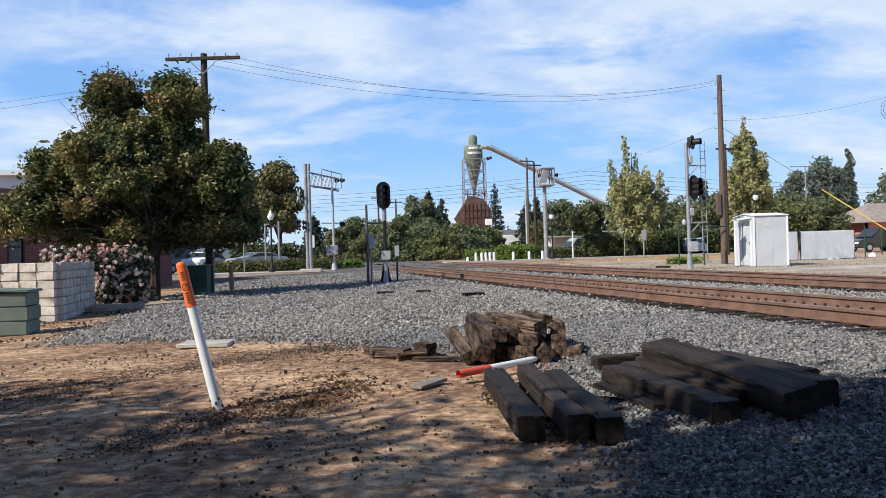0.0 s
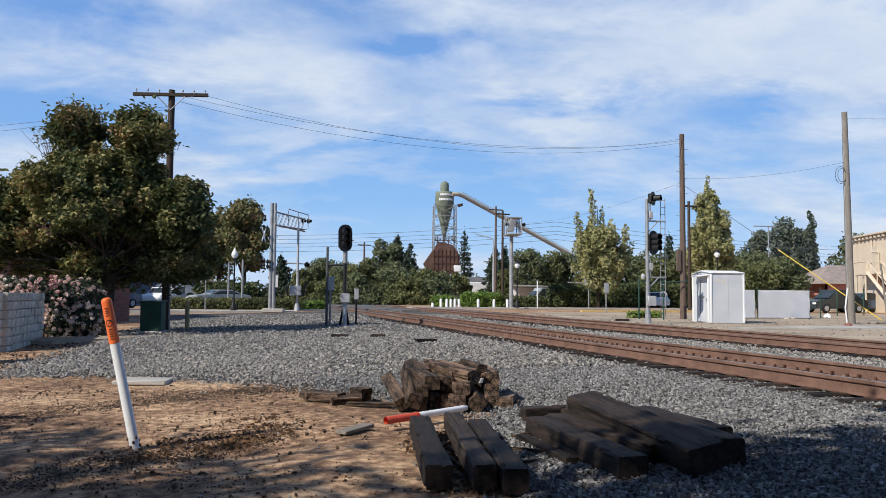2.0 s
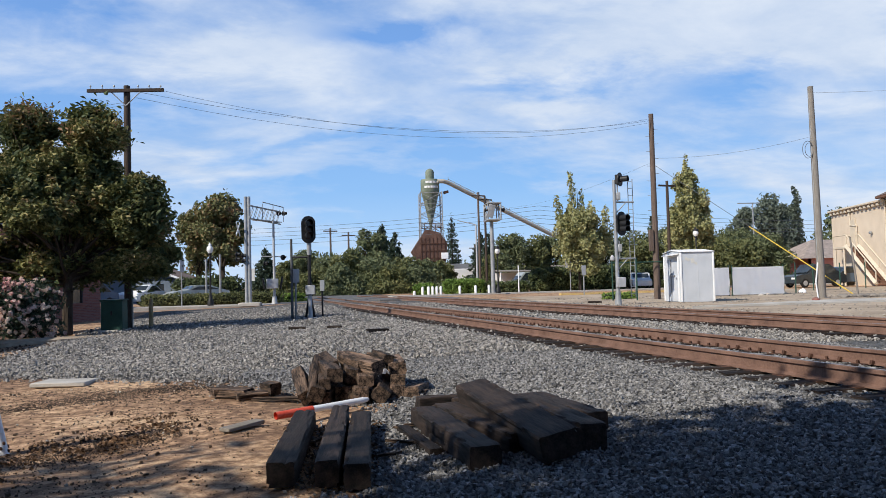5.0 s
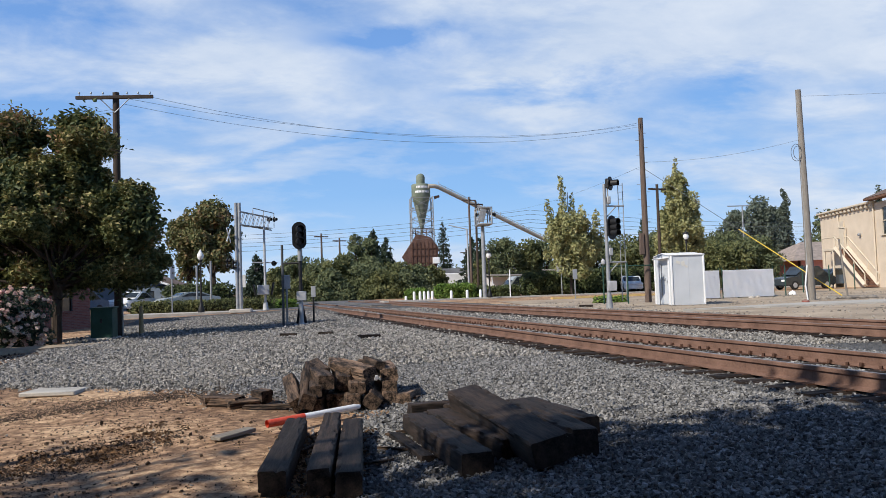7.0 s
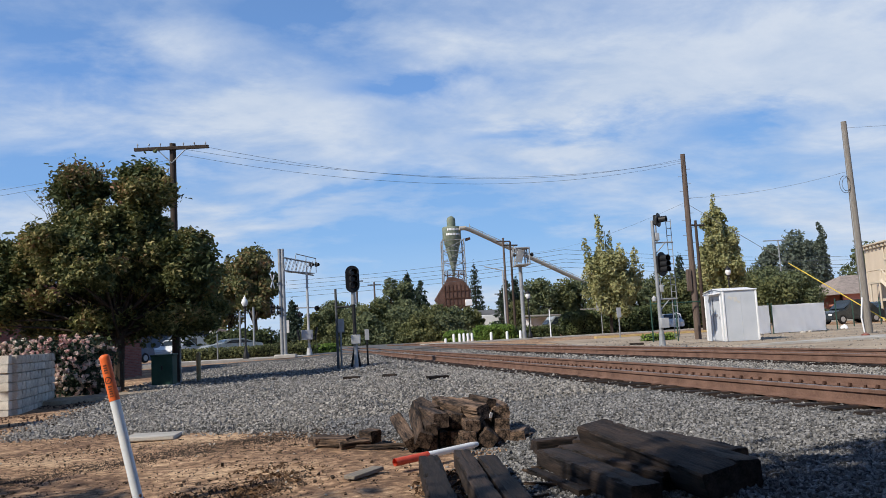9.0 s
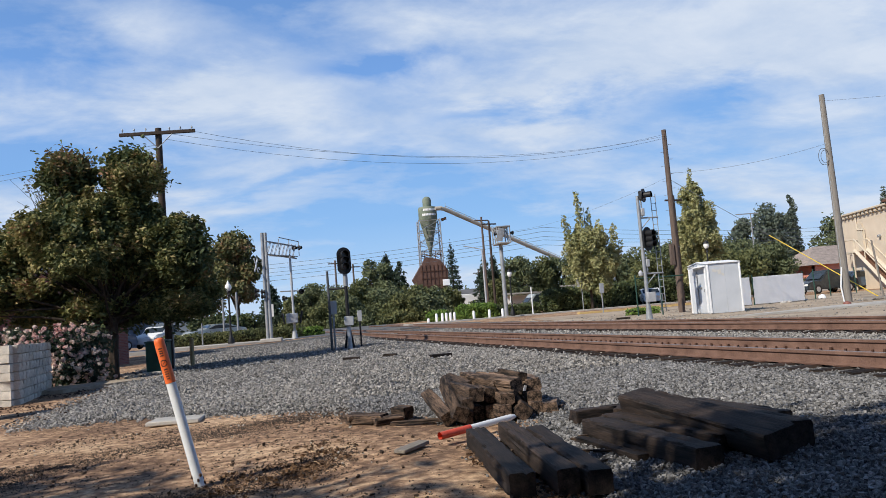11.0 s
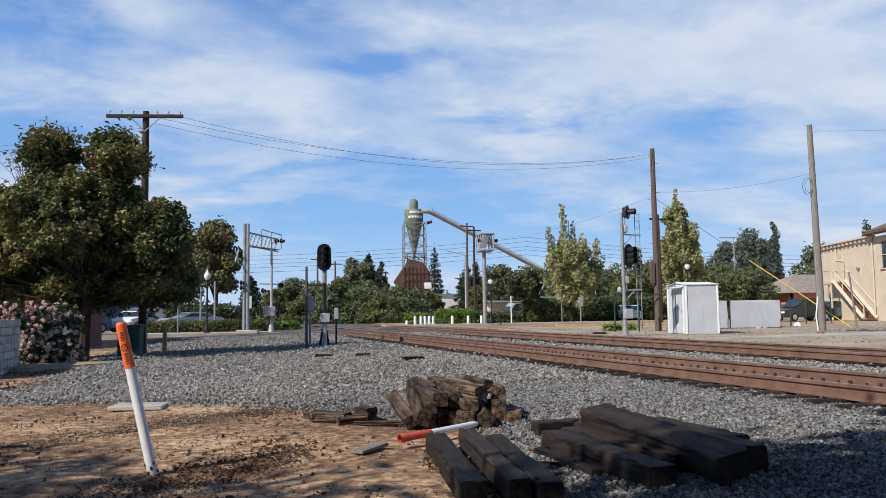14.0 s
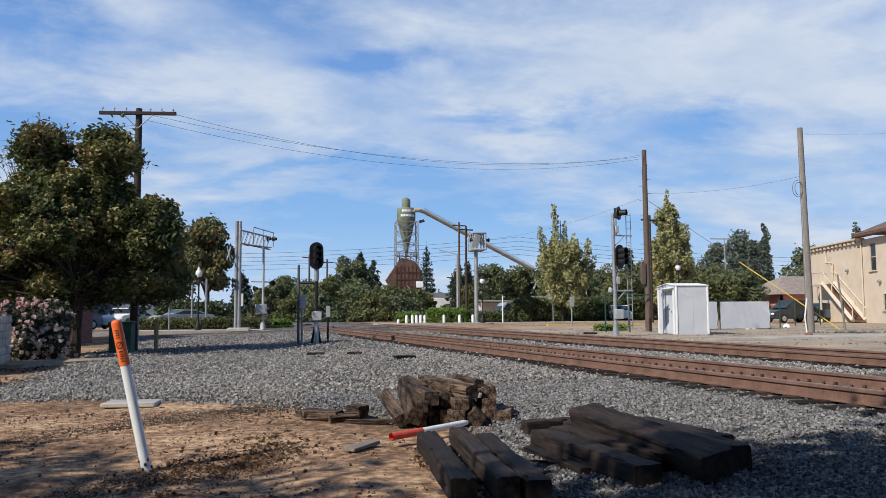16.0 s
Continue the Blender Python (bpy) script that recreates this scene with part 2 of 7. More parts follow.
def brick_mat():
    m = bpy.data.materials.new("red_brick")
    m.use_nodes = True
    nt = m.node_tree
    N, L = nt.nodes.new, nt.links.new
    p = nt.nodes["Principled BSDF"]
    tc, sep, com, b = N("ShaderNodeTexCoord"), N("ShaderNodeSeparateXYZ"), N("ShaderNodeCombineXYZ"), N("ShaderNodeTexBrick")
    ad = N("ShaderNodeMath")
    L(tc.outputs["Object"], sep.inputs[0])
    L(sep.outputs[0], ad.inputs[0])
    L(sep.outputs[1], ad.inputs[1])
    L(ad.outputs[0], com.inputs[0])
    L(sep.outputs[2], com.inputs[1])
    L(com.outputs[0], b.inputs["Vector"])
    b.inputs["Scale"].default_value = 1.0
    b.inputs["Brick Width"].default_value, b.inputs["Row Height"].default_value, b.inputs["Mortar Size"].default_value = 0.22, 0.075, 0.008
    b.inputs["Color1"].default_value, b.inputs["Color2"].default_value = (0.2, 0.062, 0.048, 1), (0.27, 0.1, 0.075, 1)
    b.inputs["Mortar"].default_value = (0.22, 0.15, 0.13, 1)
    L(b.outputs["Color"], p.inputs["Base Color"])
    p.inputs["Roughness"].default_value = 0.9
    return m


SOIL = soil_mat()
BALLAST = ballast_mat("ballast_bed", (0.016, 0.016, 0.016), (0.13, 0.127, 0.123), 22.0)
# darker stone for the near ballast; the trees' shade is put into its colour
STONE = mat("ballast_stone", (0.1, 0.1, 0.104), (0.27, 0.265, 0.26), 30, 140, 0.92, bump=0.3, island=0.62)
# lighter copy of ballast_stone: dust, and sunlight on the open ballast, put into colour
LIT_DUSTY_STONE = mat("lit_dusty_ballast_stone", (0.148, 0.14, 0.132), (0.35, 0.332, 0.308), 30, 140, 0.95, bump=0.3, island=0.55)
ASPHALT = mat("asphalt", (0.075, 0.075, 0.078), (0.15, 0.15, 0.15), 0.6, 60, 0.9, bump=0.2)
CONCRETE = mat("concrete", (0.33, 0.31, 0.28), (0.5, 0.48, 0.44), 1.5, 60, 0.9, bump=0.2)
TIE = mat("creosoted_tie", (0.004, 0.0033, 0.003), (0.052, 0.035, 0.027), 2.6, 13, 0.8, bump=0.6, orand=0.35, stretch=(7, 0.6, 7), lo=0.38, hi=0.68)
TIE_END = mat("split_tie_wood", (0.01, 0.007, 0.005), (0.24, 0.158, 0.11), 2.8, 15, 0.85, bump=0.5, orand=0.5, stretch=(6, 0.7, 6), lo=0.42, hi=0.68)
RUST = mat("rusty_rail", (0.1, 0.056, 0.041), (0.215, 0.127, 0.094), 3, 50, 0.75, metal=0.0, bump=0.25)
RAIL_HEAD = mat("worn_rail_head", (0.25, 0.2, 0.18), (0.42, 0.36, 0.33), 6, 60, 0.4, metal=0.7, bump=0.05)
RUST_DARK = mat("dark_rust", (0.04, 0.02, 0.014), (0.12, 0.06, 0.04), 8, 60, 0.85)
POLE_WOOD = mat("weathered_pole", (0.07, 0.05, 0.042), (0.17, 0.125, 0.1), 5, 60, 0.9, stretch=(8, 8, 0.5), bump=0.5)
POLE_DARK = mat("dark_pole", (0.03, 0.022, 0.018), (0.085, 0.06, 0.045), 5, 60, 0.85, stretch=(8, 8, 0.5), bump=0.5)
POLE_GREY = mat("grey_pole", (0.15, 0.135, 0.12), (0.28, 0.255, 0.225), 5, 60, 0.9, stretch=(8, 8, 0.5), bump=0.5)
WHITE = mat("white_paint", (0.72, 0.73, 0.74), (0.84, 0.84, 0.84), 1.2, 40, 0.5, bump=0.05)
WHITE_PLASTIC = mat("white_plastic", (0.66, 0.69, 0.72), (0.8, 0.81, 0.82), 6, 60, 0.42, bump=0.05)
ORANGE = mat("orange_plastic", (0.75, 0.13, 0.03), (0.88, 0.19, 0.05), 6, 60, 0.45, bump=0.05)
RED_PLASTIC = mat("red_plastic", (0.55, 0.06, 0.03), (0.7, 0.12, 0.07), 8, 60, 0.5, bump=0.1)
DARK_STEEL = mat("dark_steel", (0.05, 0.053, 0.057), (0.12, 0.125, 0.13), 4, 50, 0.6, bump=0.05)
BLACK = mat("black_paint", (0.008, 0.008, 0.009), (0.022, 0.022, 0.024), 4, 50, 0.5, bump=0.05)
INK = mat("black_print", (0.02, 0.015, 0.015), (0.04, 0.03, 0.03), 8, 60, 0.7, bump=0)
GALV = mat("galvanised_steel", (0.24, 0.25, 0.26), (0.4, 0.41, 0.42), 3, 60, 0.5, metal=0.35, bump=0.08)
SILVER = mat("aluminium_paint", (0.34, 0.35, 0.36), (0.5, 0.5, 0.51), 3, 60, 0.55, metal=0.2, bump=0.08)
GLASS_DARK = mat("signal_lens", (0.02, 0.012, 0.012), (0.05, 0.02, 0.02), 4, 50, 0.15, bump=0, spec=0.6)
SHED_WHITE = mat("shed_white", (0.44, 0.47, 0.5), (0.6, 0.62, 0.65), 0.9, 30, 0.6, bump=0.08)
SHED_PATCH = mat("shed_touch_up", (0.5, 0.49, 0.45), (0.62, 0.6, 0.55), 3, 30, 0.6, bump=0.08)
SHEET = mat("white_sheeting", (0.84, 0.85, 0.87), (0.9, 0.9, 0.91), 1.2, 20, 0.6, bump=0.1)
PALE_DIRT = mat("pale_yard_dirt", (0.22, 0.175, 0.13), (0.46, 0.375, 0.28), 0.45, 9, 0.95, bump=0.4)
GREEN_STEEL = mat("green_steel", (0.012, 0.045, 0.032), (0.03, 0.08, 0.06), 3, 50, 0.6, bump=0.1)
BIN_GREEN = mat("grey_green_plastic", (0.11, 0.15, 0.125), (0.17, 0.21, 0.18), 3, 50, 0.65, bump=0.1)
WALL_STONE = mat("pale_split_block", (0.4, 0.36, 0.31), (0.68, 0.62, 0.54), 7, 40, 0.95, bump=1.0, orand=0.12)
BRICK = brick_mat()
CREAM = mat("cream_stucco", (0.56, 0.47, 0.365), (0.68, 0.58, 0.46), 0.8, 40, 0.9, bump=0.15)
CREAM_TRIM = mat("cream_trim", (0.5, 0.43, 0.34), (0.62, 0.55, 0.44), 1, 40, 0.8)
PINK = mat("pink_stucco", (0.58, 0.24, 0.18), (0.68, 0.31, 0.24), 0.8, 40, 0.9)
ROOF_GREY = mat("grey_shingle", (0.2, 0.17, 0.15), (0.36, 0.3, 0.27), 2, 25, 0.95, bump=0.5)
ROOF_BROWN = mat("brown_shingle", (0.1, 0.075, 0.065), (0.2, 0.15, 0.13), 2, 25, 0.95, bump=0.5)
STEP_BROWN = mat("brown_steps", (0.12, 0.06, 0.04), (0.2, 0.11, 0.075), 3, 40, 0.8)
# even siding colour, darkened to hold the trees' shade on the house
SHADED_BLUE_GREY = mat("shaded_blue_grey_siding", (0.13, 0.165, 0.215), (0.19, 0.23, 0.28), 1, 30, 0.8)
NAVY = mat("navy_trim", (0.02, 0.03, 0.06), (0.04, 0.06, 0.1), 2, 40, 0.6)
PALE_GREY = mat("pale_grey_stucco", (0.52, 0.56, 0.58), (0.66, 0.7, 0.72), 0.7, 40, 0.9)
SAGE = mat("sage_steel", (0.11, 0.14, 0.105), (0.22, 0.25, 0.19), 1.0, 12, 0.65, bump=0.15)
RUST_RED = mat("rusty_sheet", (0.055, 0.032, 0.026), (0.15, 0.085, 0.066), 0.7, 6, 0.85, bump=0.3)
TAN_DUCT = mat("tan_duct", (0.36, 0.33, 0.27), (0.52, 0.48, 0.4), 0.6, 8, 0.7)
WINDOW = mat("dark_window", (0.015, 0.02, 0.024), (0.04, 0.05, 0.055), 2, 20, 0.12, bump=0, spec=0.7)
CAR_WHITE = mat("white_car_paint", (0.7, 0.72, 0.72), (0.8, 0.8, 0.8), 1, 10, 0.25, bump=0, spec=0.6)
CAR_SILVER = mat("silver_car_paint", (0.42, 0.45, 0.44), (0.5, 0.52, 0.5), 1, 10, 0.3, metal=0.5, bump=0, spec=0.6)
CAR_DARK = mat("dark_car_paint", (0.02, 0.025, 0.03), (0.04, 0.05, 0.055), 1, 10, 0.25, bump=0, spec=0.6)
CAR_BLUE = mat("blue_car_paint", (0.05, 0.09, 0.16), (0.08, 0.13, 0.2), 1, 10, 0.25, bump=0, spec=0.6)
TYRE = mat("tyre_rubber", (0.012, 0.012, 0.012), (0.03, 0.03, 0.03), 6, 60, 0.9)
GUY_YELLOW = mat("yellow_guard", (0.72, 0.5, 0.05), (0.82, 0.62, 0.12), 4, 40, 0.5, bump=0.05)
KERB_YELLOW = mat("worn_yellow_kerb", (0.5, 0.34, 0.12), (0.66, 0.5, 0.24), 2, 40, 0.85)
BARK = mat("bark", (0.022, 0.017, 0.013), (0.075, 0.055, 0.042), 6, 60, 0.95, stretch=(3, 3, 0.7), bump=0.7)
GLOBE = mat("lamp_globe", (0.72, 0.72, 0.7), (0.82, 0.82, 0.8), 4, 30, 0.35, bump=0)
WIRE = mat("wire", (0.07, 0.075, 0.085), (0.12, 0.125, 0.135), 4, 40, 0.6, bump=0)
PLANK = mat("grey_plank", (0.16, 0.14, 0.12), (0.3, 0.27, 0.23), 5, 70, 0.9, stretch=(0.6, 6, 6), bump=0.5)
OAK = leaf_mat("plane_tree_leaf", ((0.0, (0.035, 0.055, 0.018)), (0.3, (0.1, 0.115, 0.04)), (0.55, (0.2, 0.205, 0.075)), (0.8, (0.42, 0.36, 0.155)), (1.0, (0.36, 0.2, 0.125))))
AUTUMN = leaf_mat("turning_leaf", ((0.0, (0.07, 0.085, 0.035)), (0.5, (0.16, 0.165, 0.065)), (0.8, (0.28, 0.2, 0.095)), (1.0, (0.3, 0.16, 0.1))))
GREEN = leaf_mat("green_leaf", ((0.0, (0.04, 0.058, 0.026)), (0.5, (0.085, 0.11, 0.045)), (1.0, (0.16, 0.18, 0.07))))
# paler, greyer copy of green_leaf for the trees beyond the road
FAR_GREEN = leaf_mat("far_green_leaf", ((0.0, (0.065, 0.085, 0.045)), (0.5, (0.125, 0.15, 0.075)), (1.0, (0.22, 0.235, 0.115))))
OLIVE = leaf_mat("olive_leaf", ((0.0, (0.06, 0.072, 0.03)), (0.5, (0.12, 0.135, 0.055)), (1.0, (0.22, 0.215, 0.085))))
YELLOW = leaf_mat("yellow_leaf", ((0.0, (0.2, 0.21, 0.09)), (0.5, (0.31, 0.31, 0.14)), (1.0, (0.46, 0.42, 0.21))))
# paler, greyer copy of needle; the haze of distance is put into its colour
HAZY_NEEDLE = leaf_mat("hazy_needle", ((0.0, (0.075, 0.1, 0.08)), (0.5, (0.12, 0.148, 0.115)), (1.0, (0.17, 0.195, 0.145))))
NEEDLE = leaf_mat("needle", ((0.0, (0.02, 0.036, 0.024)), (0.5, (0.042, 0.065, 0.042)), (1.0, (0.08, 0.105, 0.065))))
HEDGE_LIGHT = leaf_mat("bright_hedge_leaf", ((0.0, (0.07, 0.13, 0.022)), (0.5, (0.14, 0.23, 0.045)), (1.0, (0.24, 0.33, 0.075))))
PETAL = leaf_mat("rose_petal", ((0.0, (0.62, 0.3, 0.3)), (0.4, (0.76, 0.56, 0.5)), (0.8, (0.84, 0.76, 0.66)), (1.0, (0.86, 0.82, 0.74))))
LITTER = mat("dead_leaf", (0.05, 0.028, 0.016), (0.16, 0.09, 0.045), 6, 40, 0.9, island=0.5, bump=0)


# ---- mesh helpers ----
def mesh_of(bm, m, name, sharp=38):
    me = bpy.data.meshes.new(name)
    bm.to_mesh(me)
    bm.free()
    me.shade_smooth()
    me.set_sharp_from_angle(angle=radians(sharp))
    if m:
        me.materials.append(m)
    return me


def part(name, bm, m, parent, label="", kind=""):
    ob = new(name, mesh_of(bm, m, name))
    ob.parent = parent
    return tagged(ob, label, kind=kind)


def thing(name, loc, label, category, group="", rz=0.0, kind=""):
    ob = new(name)
    ob.empty_display_size = 0.2
    ob.matrix_world = pose(*loc, 0, 0, rz)
    return tagged(ob, label, category, group, kind)


def solo(name, bm, m, loc, label, category, group="", rz=0.0, kind=""):
    ob = new(name, mesh_of(bm, m, name))
    ob.matrix_world = pose(*loc, 0, 0, rz)
    return tagged(ob, label, category, group, kind)


def bx(bm, c, s, rot=(0, 0, 0), bevel=0.0):
    r = bmesh.ops.create_cube(bm, size=1.0, matrix=pose(*c, *rot) @ Matrix.Diagonal((*s, 1)))
    if bevel:
        edges = {e for v in r["verts"] for e in v.link_edges}
        bmesh.ops.bevel(bm, geom=list(edges), offset=bevel, segments=1, affect="EDGES")
    return bm


def tube(bm, a, b, r0, r1=None, n=10, caps=True):
    a, b = Vector(a), Vector(b)
    d = b - a
    q = d.to_track_quat("Z", "Y").to_matrix().to_4x4()
    m = Matrix.Translation((a + b) / 2) @ q
    bmesh.ops.create_cone(bm, cap_ends=caps, segments=n, radius1=r0, radius2=r0 if r1 is None else r1, depth=d.length, matrix=m)
    return bm


def ball(bm, c, s, u=14, v=10):
    bmesh.ops.create_uvsphere(bm, u_segments=u, v_segments=v, radius=1.0, matrix=Matrix.Translation(c) @ Matrix.Diagonal((*s, 1)))
    return bm


def lathe(bm, prof, n=16, c=(0, 0, 0)):
    """A turned shape from (radius, height) pairs."""
    rings = [[bm.verts.new((c[0] + r * math.cos(2 * math.pi * i / n), c[1] + r * math.sin(2 * math.pi * i / n), c[2] + z)) for i in range(n)] for r, z in prof]
    for a, b in zip(rings, rings[1:]):
        for i in range(n):
            bm.faces.new((a[i], a[(i + 1) % n], b[(i + 1) % n], b[i]))
    bm.faces.new(rings[0][::-1])
    bm.faces.new(rings[-1])
    return bm


def prism(bm, pts, axis, lo, hi):
    """A polygon in the plane across axis ('x' or 'y'), pushed from lo to hi."""
    def at(p, k):
        return (k, p[0], p[1]) if axis == "x" else (p[0], k, p[1])
    a, b = [bm.verts.new(at(p, lo)) for p in pts], [bm.verts.new(at(p, hi)) for p in pts]
    n = len(pts)
    bm.faces.new(a)
    bm.faces.new(b[::-1])
    for i in range(n):
        bm.faces.new((a[i], b[i], b[(i + 1) % n], a[(i + 1) % n]))
    bmesh.ops.recalc_face_normals(bm, faces=bm.faces)
    return bm


def B():
    return bmesh.new()


def raw(name, verts, faces, m, parent=None, smooth=False):
    me = bpy.data.meshes.new(name)
    me.from_pydata(verts, [], faces)
    me.update()
    if smooth:
        me.shade_smooth()
    me.materials.append(m)
    ob = new(name, me)
    ob.parent = parent
    return ob


# ---- ground ----
RAIL_P, RAIL_U, RAIL_N = Vector((7.29, 10.1)), Vector((-0.16, 0.9871)), Vector((0.9871, 0.16))


def rail_d(x, y):
    return (x - RAIL_P.x) * RAIL_N.x + (y - RAIL_P.y) * RAIL_N.y


def step(a, b, v):
    t = np.clip((v - a) / (b - a), 0, 1)
    return t * t * (3 - 2 * t)


def wob(x, y, s=1.0):
    return (np.sin(x * 1.7 * s + 0.6 * np.sin(y * 2.1 * s)) + np.sin(y * 2.3 * s + 1.3 + 0.8 * np.sin(x * 1.3 * s)) + 0.6 * np.sin((x + y) * 4.1 * s) + 0.4 * np.sin((x - 1.4 * y) * 7.3 * s)) / 3.0


def ground_z(x, y):
    d = rail_d(x, y)
    z = 0.155 * np.clip((d + 4.9) / 3.4, 0, 1) - 0.01 - 0.08 * step(-9, -13, d) + 0.05 * step(7.5, 10, d) + 0.07 * step(8, 17, y) * step(-9.5, -6, d) * step(-0.5, -3, d)
    z = z + 0.1 * step(36, 50, y)
    near = step(14, 9, y) * step(-3.5, -6, d)
    return z + near * (0.024 * wob(x, y, 0.9) + 0.013 * wob(x, y, 2.7) + 0.005 * wob(y, x, 6.3)) - 0.07 * np.exp(-((x - 0.75) ** 2 / 0.35 + (y - 6.3) ** 2 / 0.5))


def dirt_field(x, y):
    """Above zero where the soil lies bare, below where crushed stone covers it."""
    edge = 11.45 - 0.55 * np.clip(x, -2.2, 8) - 0.5 * np.clip(x - 0.5, 0, 9) + 0.35 * wob(x, y, 0.8)
    a = np.minimum(edge - y, 2.85 + 0.2 * np.clip(7.4 - y, -3, 0) * -1 - x + 0.22 * wob(x, y, 1.9) + 0.6 * step(7.2, 8.2, y) * step(9.6, 8.4, y))
    west = -10.6 - rail_d(x, y)
    east = rail_d(x, y) - 9.3 + 0.4 * wob(x, y, 0.5)
    return np.maximum(np.maximum(a, west), east)


def sheet(name, xs, ys, zf, m, parent=None):
    X, Y = np.meshgrid(xs, ys)
    Z = zf(X, Y)
    V = np.stack((X, Y, Z), -1).reshape(-1, 3).tolist()
    w, h = len(xs), len(ys)
    F = [(j * w + i, j * w + i + 1, (j + 1) * w + i + 1, (j + 1) * w + i) for j in range(h - 1) for i in range(w - 1)]
    return raw(name, V, F, m, parent, smooth=True)


def spaced(*runs):
    return np.unique(np.concatenate([np.arange(a, b, s) for a, b, s in runs]).round(3))


GX = spaced((-3000, -300, 300), (-300, -40, 20), (-40, -12, 2), (-12, -4, 0.12), (-4, 4, 0.06), (4, 12, 0.12), (12, 40, 1.0), (40, 300, 20), (300, 3001, 300))
GY = spaced((-3000, -300, 300), (-300, -20, 20), (-20, 2, 1.0), (2, 10, 0.06), (10, 14, 0.12), (14, 60, 0.8), (60, 300, 20), (300, 4001, 300))
ground = sheet("ground", GX, GY, ground_z, SOIL)
tagged(ground, "sandy tan dirt ground with trodden dark patches and painted shade dapple", "ground", kind="structure")
BX, BY = spaced((-14, 20, 0.16)), spaced((-6, 14, 0.16), (14, 52, 0.4))
ballast = sheet("ballast_bed", BX, BY, lambda x, y: ground_z(x, y) + np.clip(-dirt_field(x, y) * 0.07, -0.06, 0.02) + 0.012 * wob(x, y, 2.2) - 0.5 * step(48.5, 49.5, y - 0.16 * x), BALLAST)
tagged(ballast, "bed of grey crushed stone ballast", "gravel", kind="structure")
yard = sheet("yard_dirt", spaced((12, 70, 1.0)), spaced((14, 52, 1.0)), lambda x, y: ground_z(x, y) + np.clip((rail_d(x, y) - 9.0) * 0.06, -0.4, 0.012) + 0.004 * wob(x, y, 0.7) - 0.5 * step(48, 50, y - 0.16 * x), PALE_DIRT)
tagged(yard, "pale tan dirt yard beyond the tracks", "ground", kind="structure")

# road over the tracks, walks and kerbs
def slab(name, pts, z0, z1, m, label, category):
    bm = B()
    a = [bm.verts.new((x, y, z1)) for x, y in pts]
    b = [bm.verts.new((x, y, z0)) for x, y in pts]
    bm.faces.new(a)
    bm.faces.new(b[::-1])
    for i in range(len(pts)):
        j = (i + 1) % len(pts)
        bm.faces.new((a[i], b[i], b[j], a[j]))
    bmesh.ops.recalc_face_normals(bm, faces=bm.faces)
    return solo(name, bm, m, (0, 0, 0), label, category, kind="structure")


def across(s, off):
    """A point s metres along the road (to the east) and off metres beyond its near edge."""
    return (-1.0 + s * 0.9871 - off * 0.16, 50.0 + s * 0.16 + off * 0.9871)


slab("road", [across(-1.5, 0), across(140, 0), across(140, 10), across(9.5, 10), (2.0, 110.0), (-9.0, 110.0), across(-1.5, 10)], -0.2, 0.285, ASPHALT, "worn grey asphalt road crossing the tracks", "road")
slab("pavement", [(-40, 49.8), (-3.6, 49.6), (-2.0, 50.6), (-2.0, 53.2), (-40, 53.2)], -0.2, 0.26, CONCRETE, "pale concrete pavement beside the crossing", "pavement")
slab("pavement_north", [across(8, 10.3), across(60, 10.3), across(60, 12.2), across(8, 12.2)], -0.2, 0.4, CONCRETE, "pale concrete pavement on the far side of the road", "pavement")
slab("garden_path", [(-16, 19.9), (-6.3, 21.2), (-4.5, 23.2), (-4.4, 24.6), (-7.2, 22.9), (-16, 22.2)], -0.3, 0.03, PALE_DIRT, "dusty pale path beside the block wall", "path")
slab("kerb_yellow", [across(17, -1.6), across(27.5, -1.6), across(27.5, -1.25), across(17, -1.25)], 0.0, 0.42, KERB_YELLOW, "worn yellow kerb beside the road", "kerb")
slab("pavement_east", [(14.5, 26.5), (48, 27.5), (48, 30.0), (21.0, 29.2)], -0.2, 0.27, CONCRETE, "broken pale concrete strip along the yard", "pavement")
slab("street_east", [(31, 45.5), (90, 60), (90, 70), (34, 53.5)], -0.2, 0.29, ASPHALT, "grey asphalt side street", "road")
for i in range(5):
    bm = B()
    c = across(1.9 + 0, 0.7 + i * 2.35)
    bx(bm, (0, 0, 0), (1.3, 2.3, 0.2), bevel=0.02)
    solo("crossing_panel", bm, ASPHALT, (c[0] + 3.7 - 0.0, c[1] + 0.6, 0.27), "worn grey crossing panel between the rails", "crossing panel", "crossing panels", 9.2, "structure")


# ---- railway tracks ----
def rail_bm(y0, y1):
    prof = [(-0.075, 0), (0.075, 0), (0.075, 0.013), (0.012, 0.035), (0.010, 0.125), (0.036, 0.14), (0.036, 0.172), (0.028, 0.18), (-0.028, 0.18), (-0.036, 0.172), (-0.036, 0.14), (-0.010, 0.125), (-0.012, 0.035), (-0.075, 0.013)]
    return prism(B(), prof, "y", y0, y1)


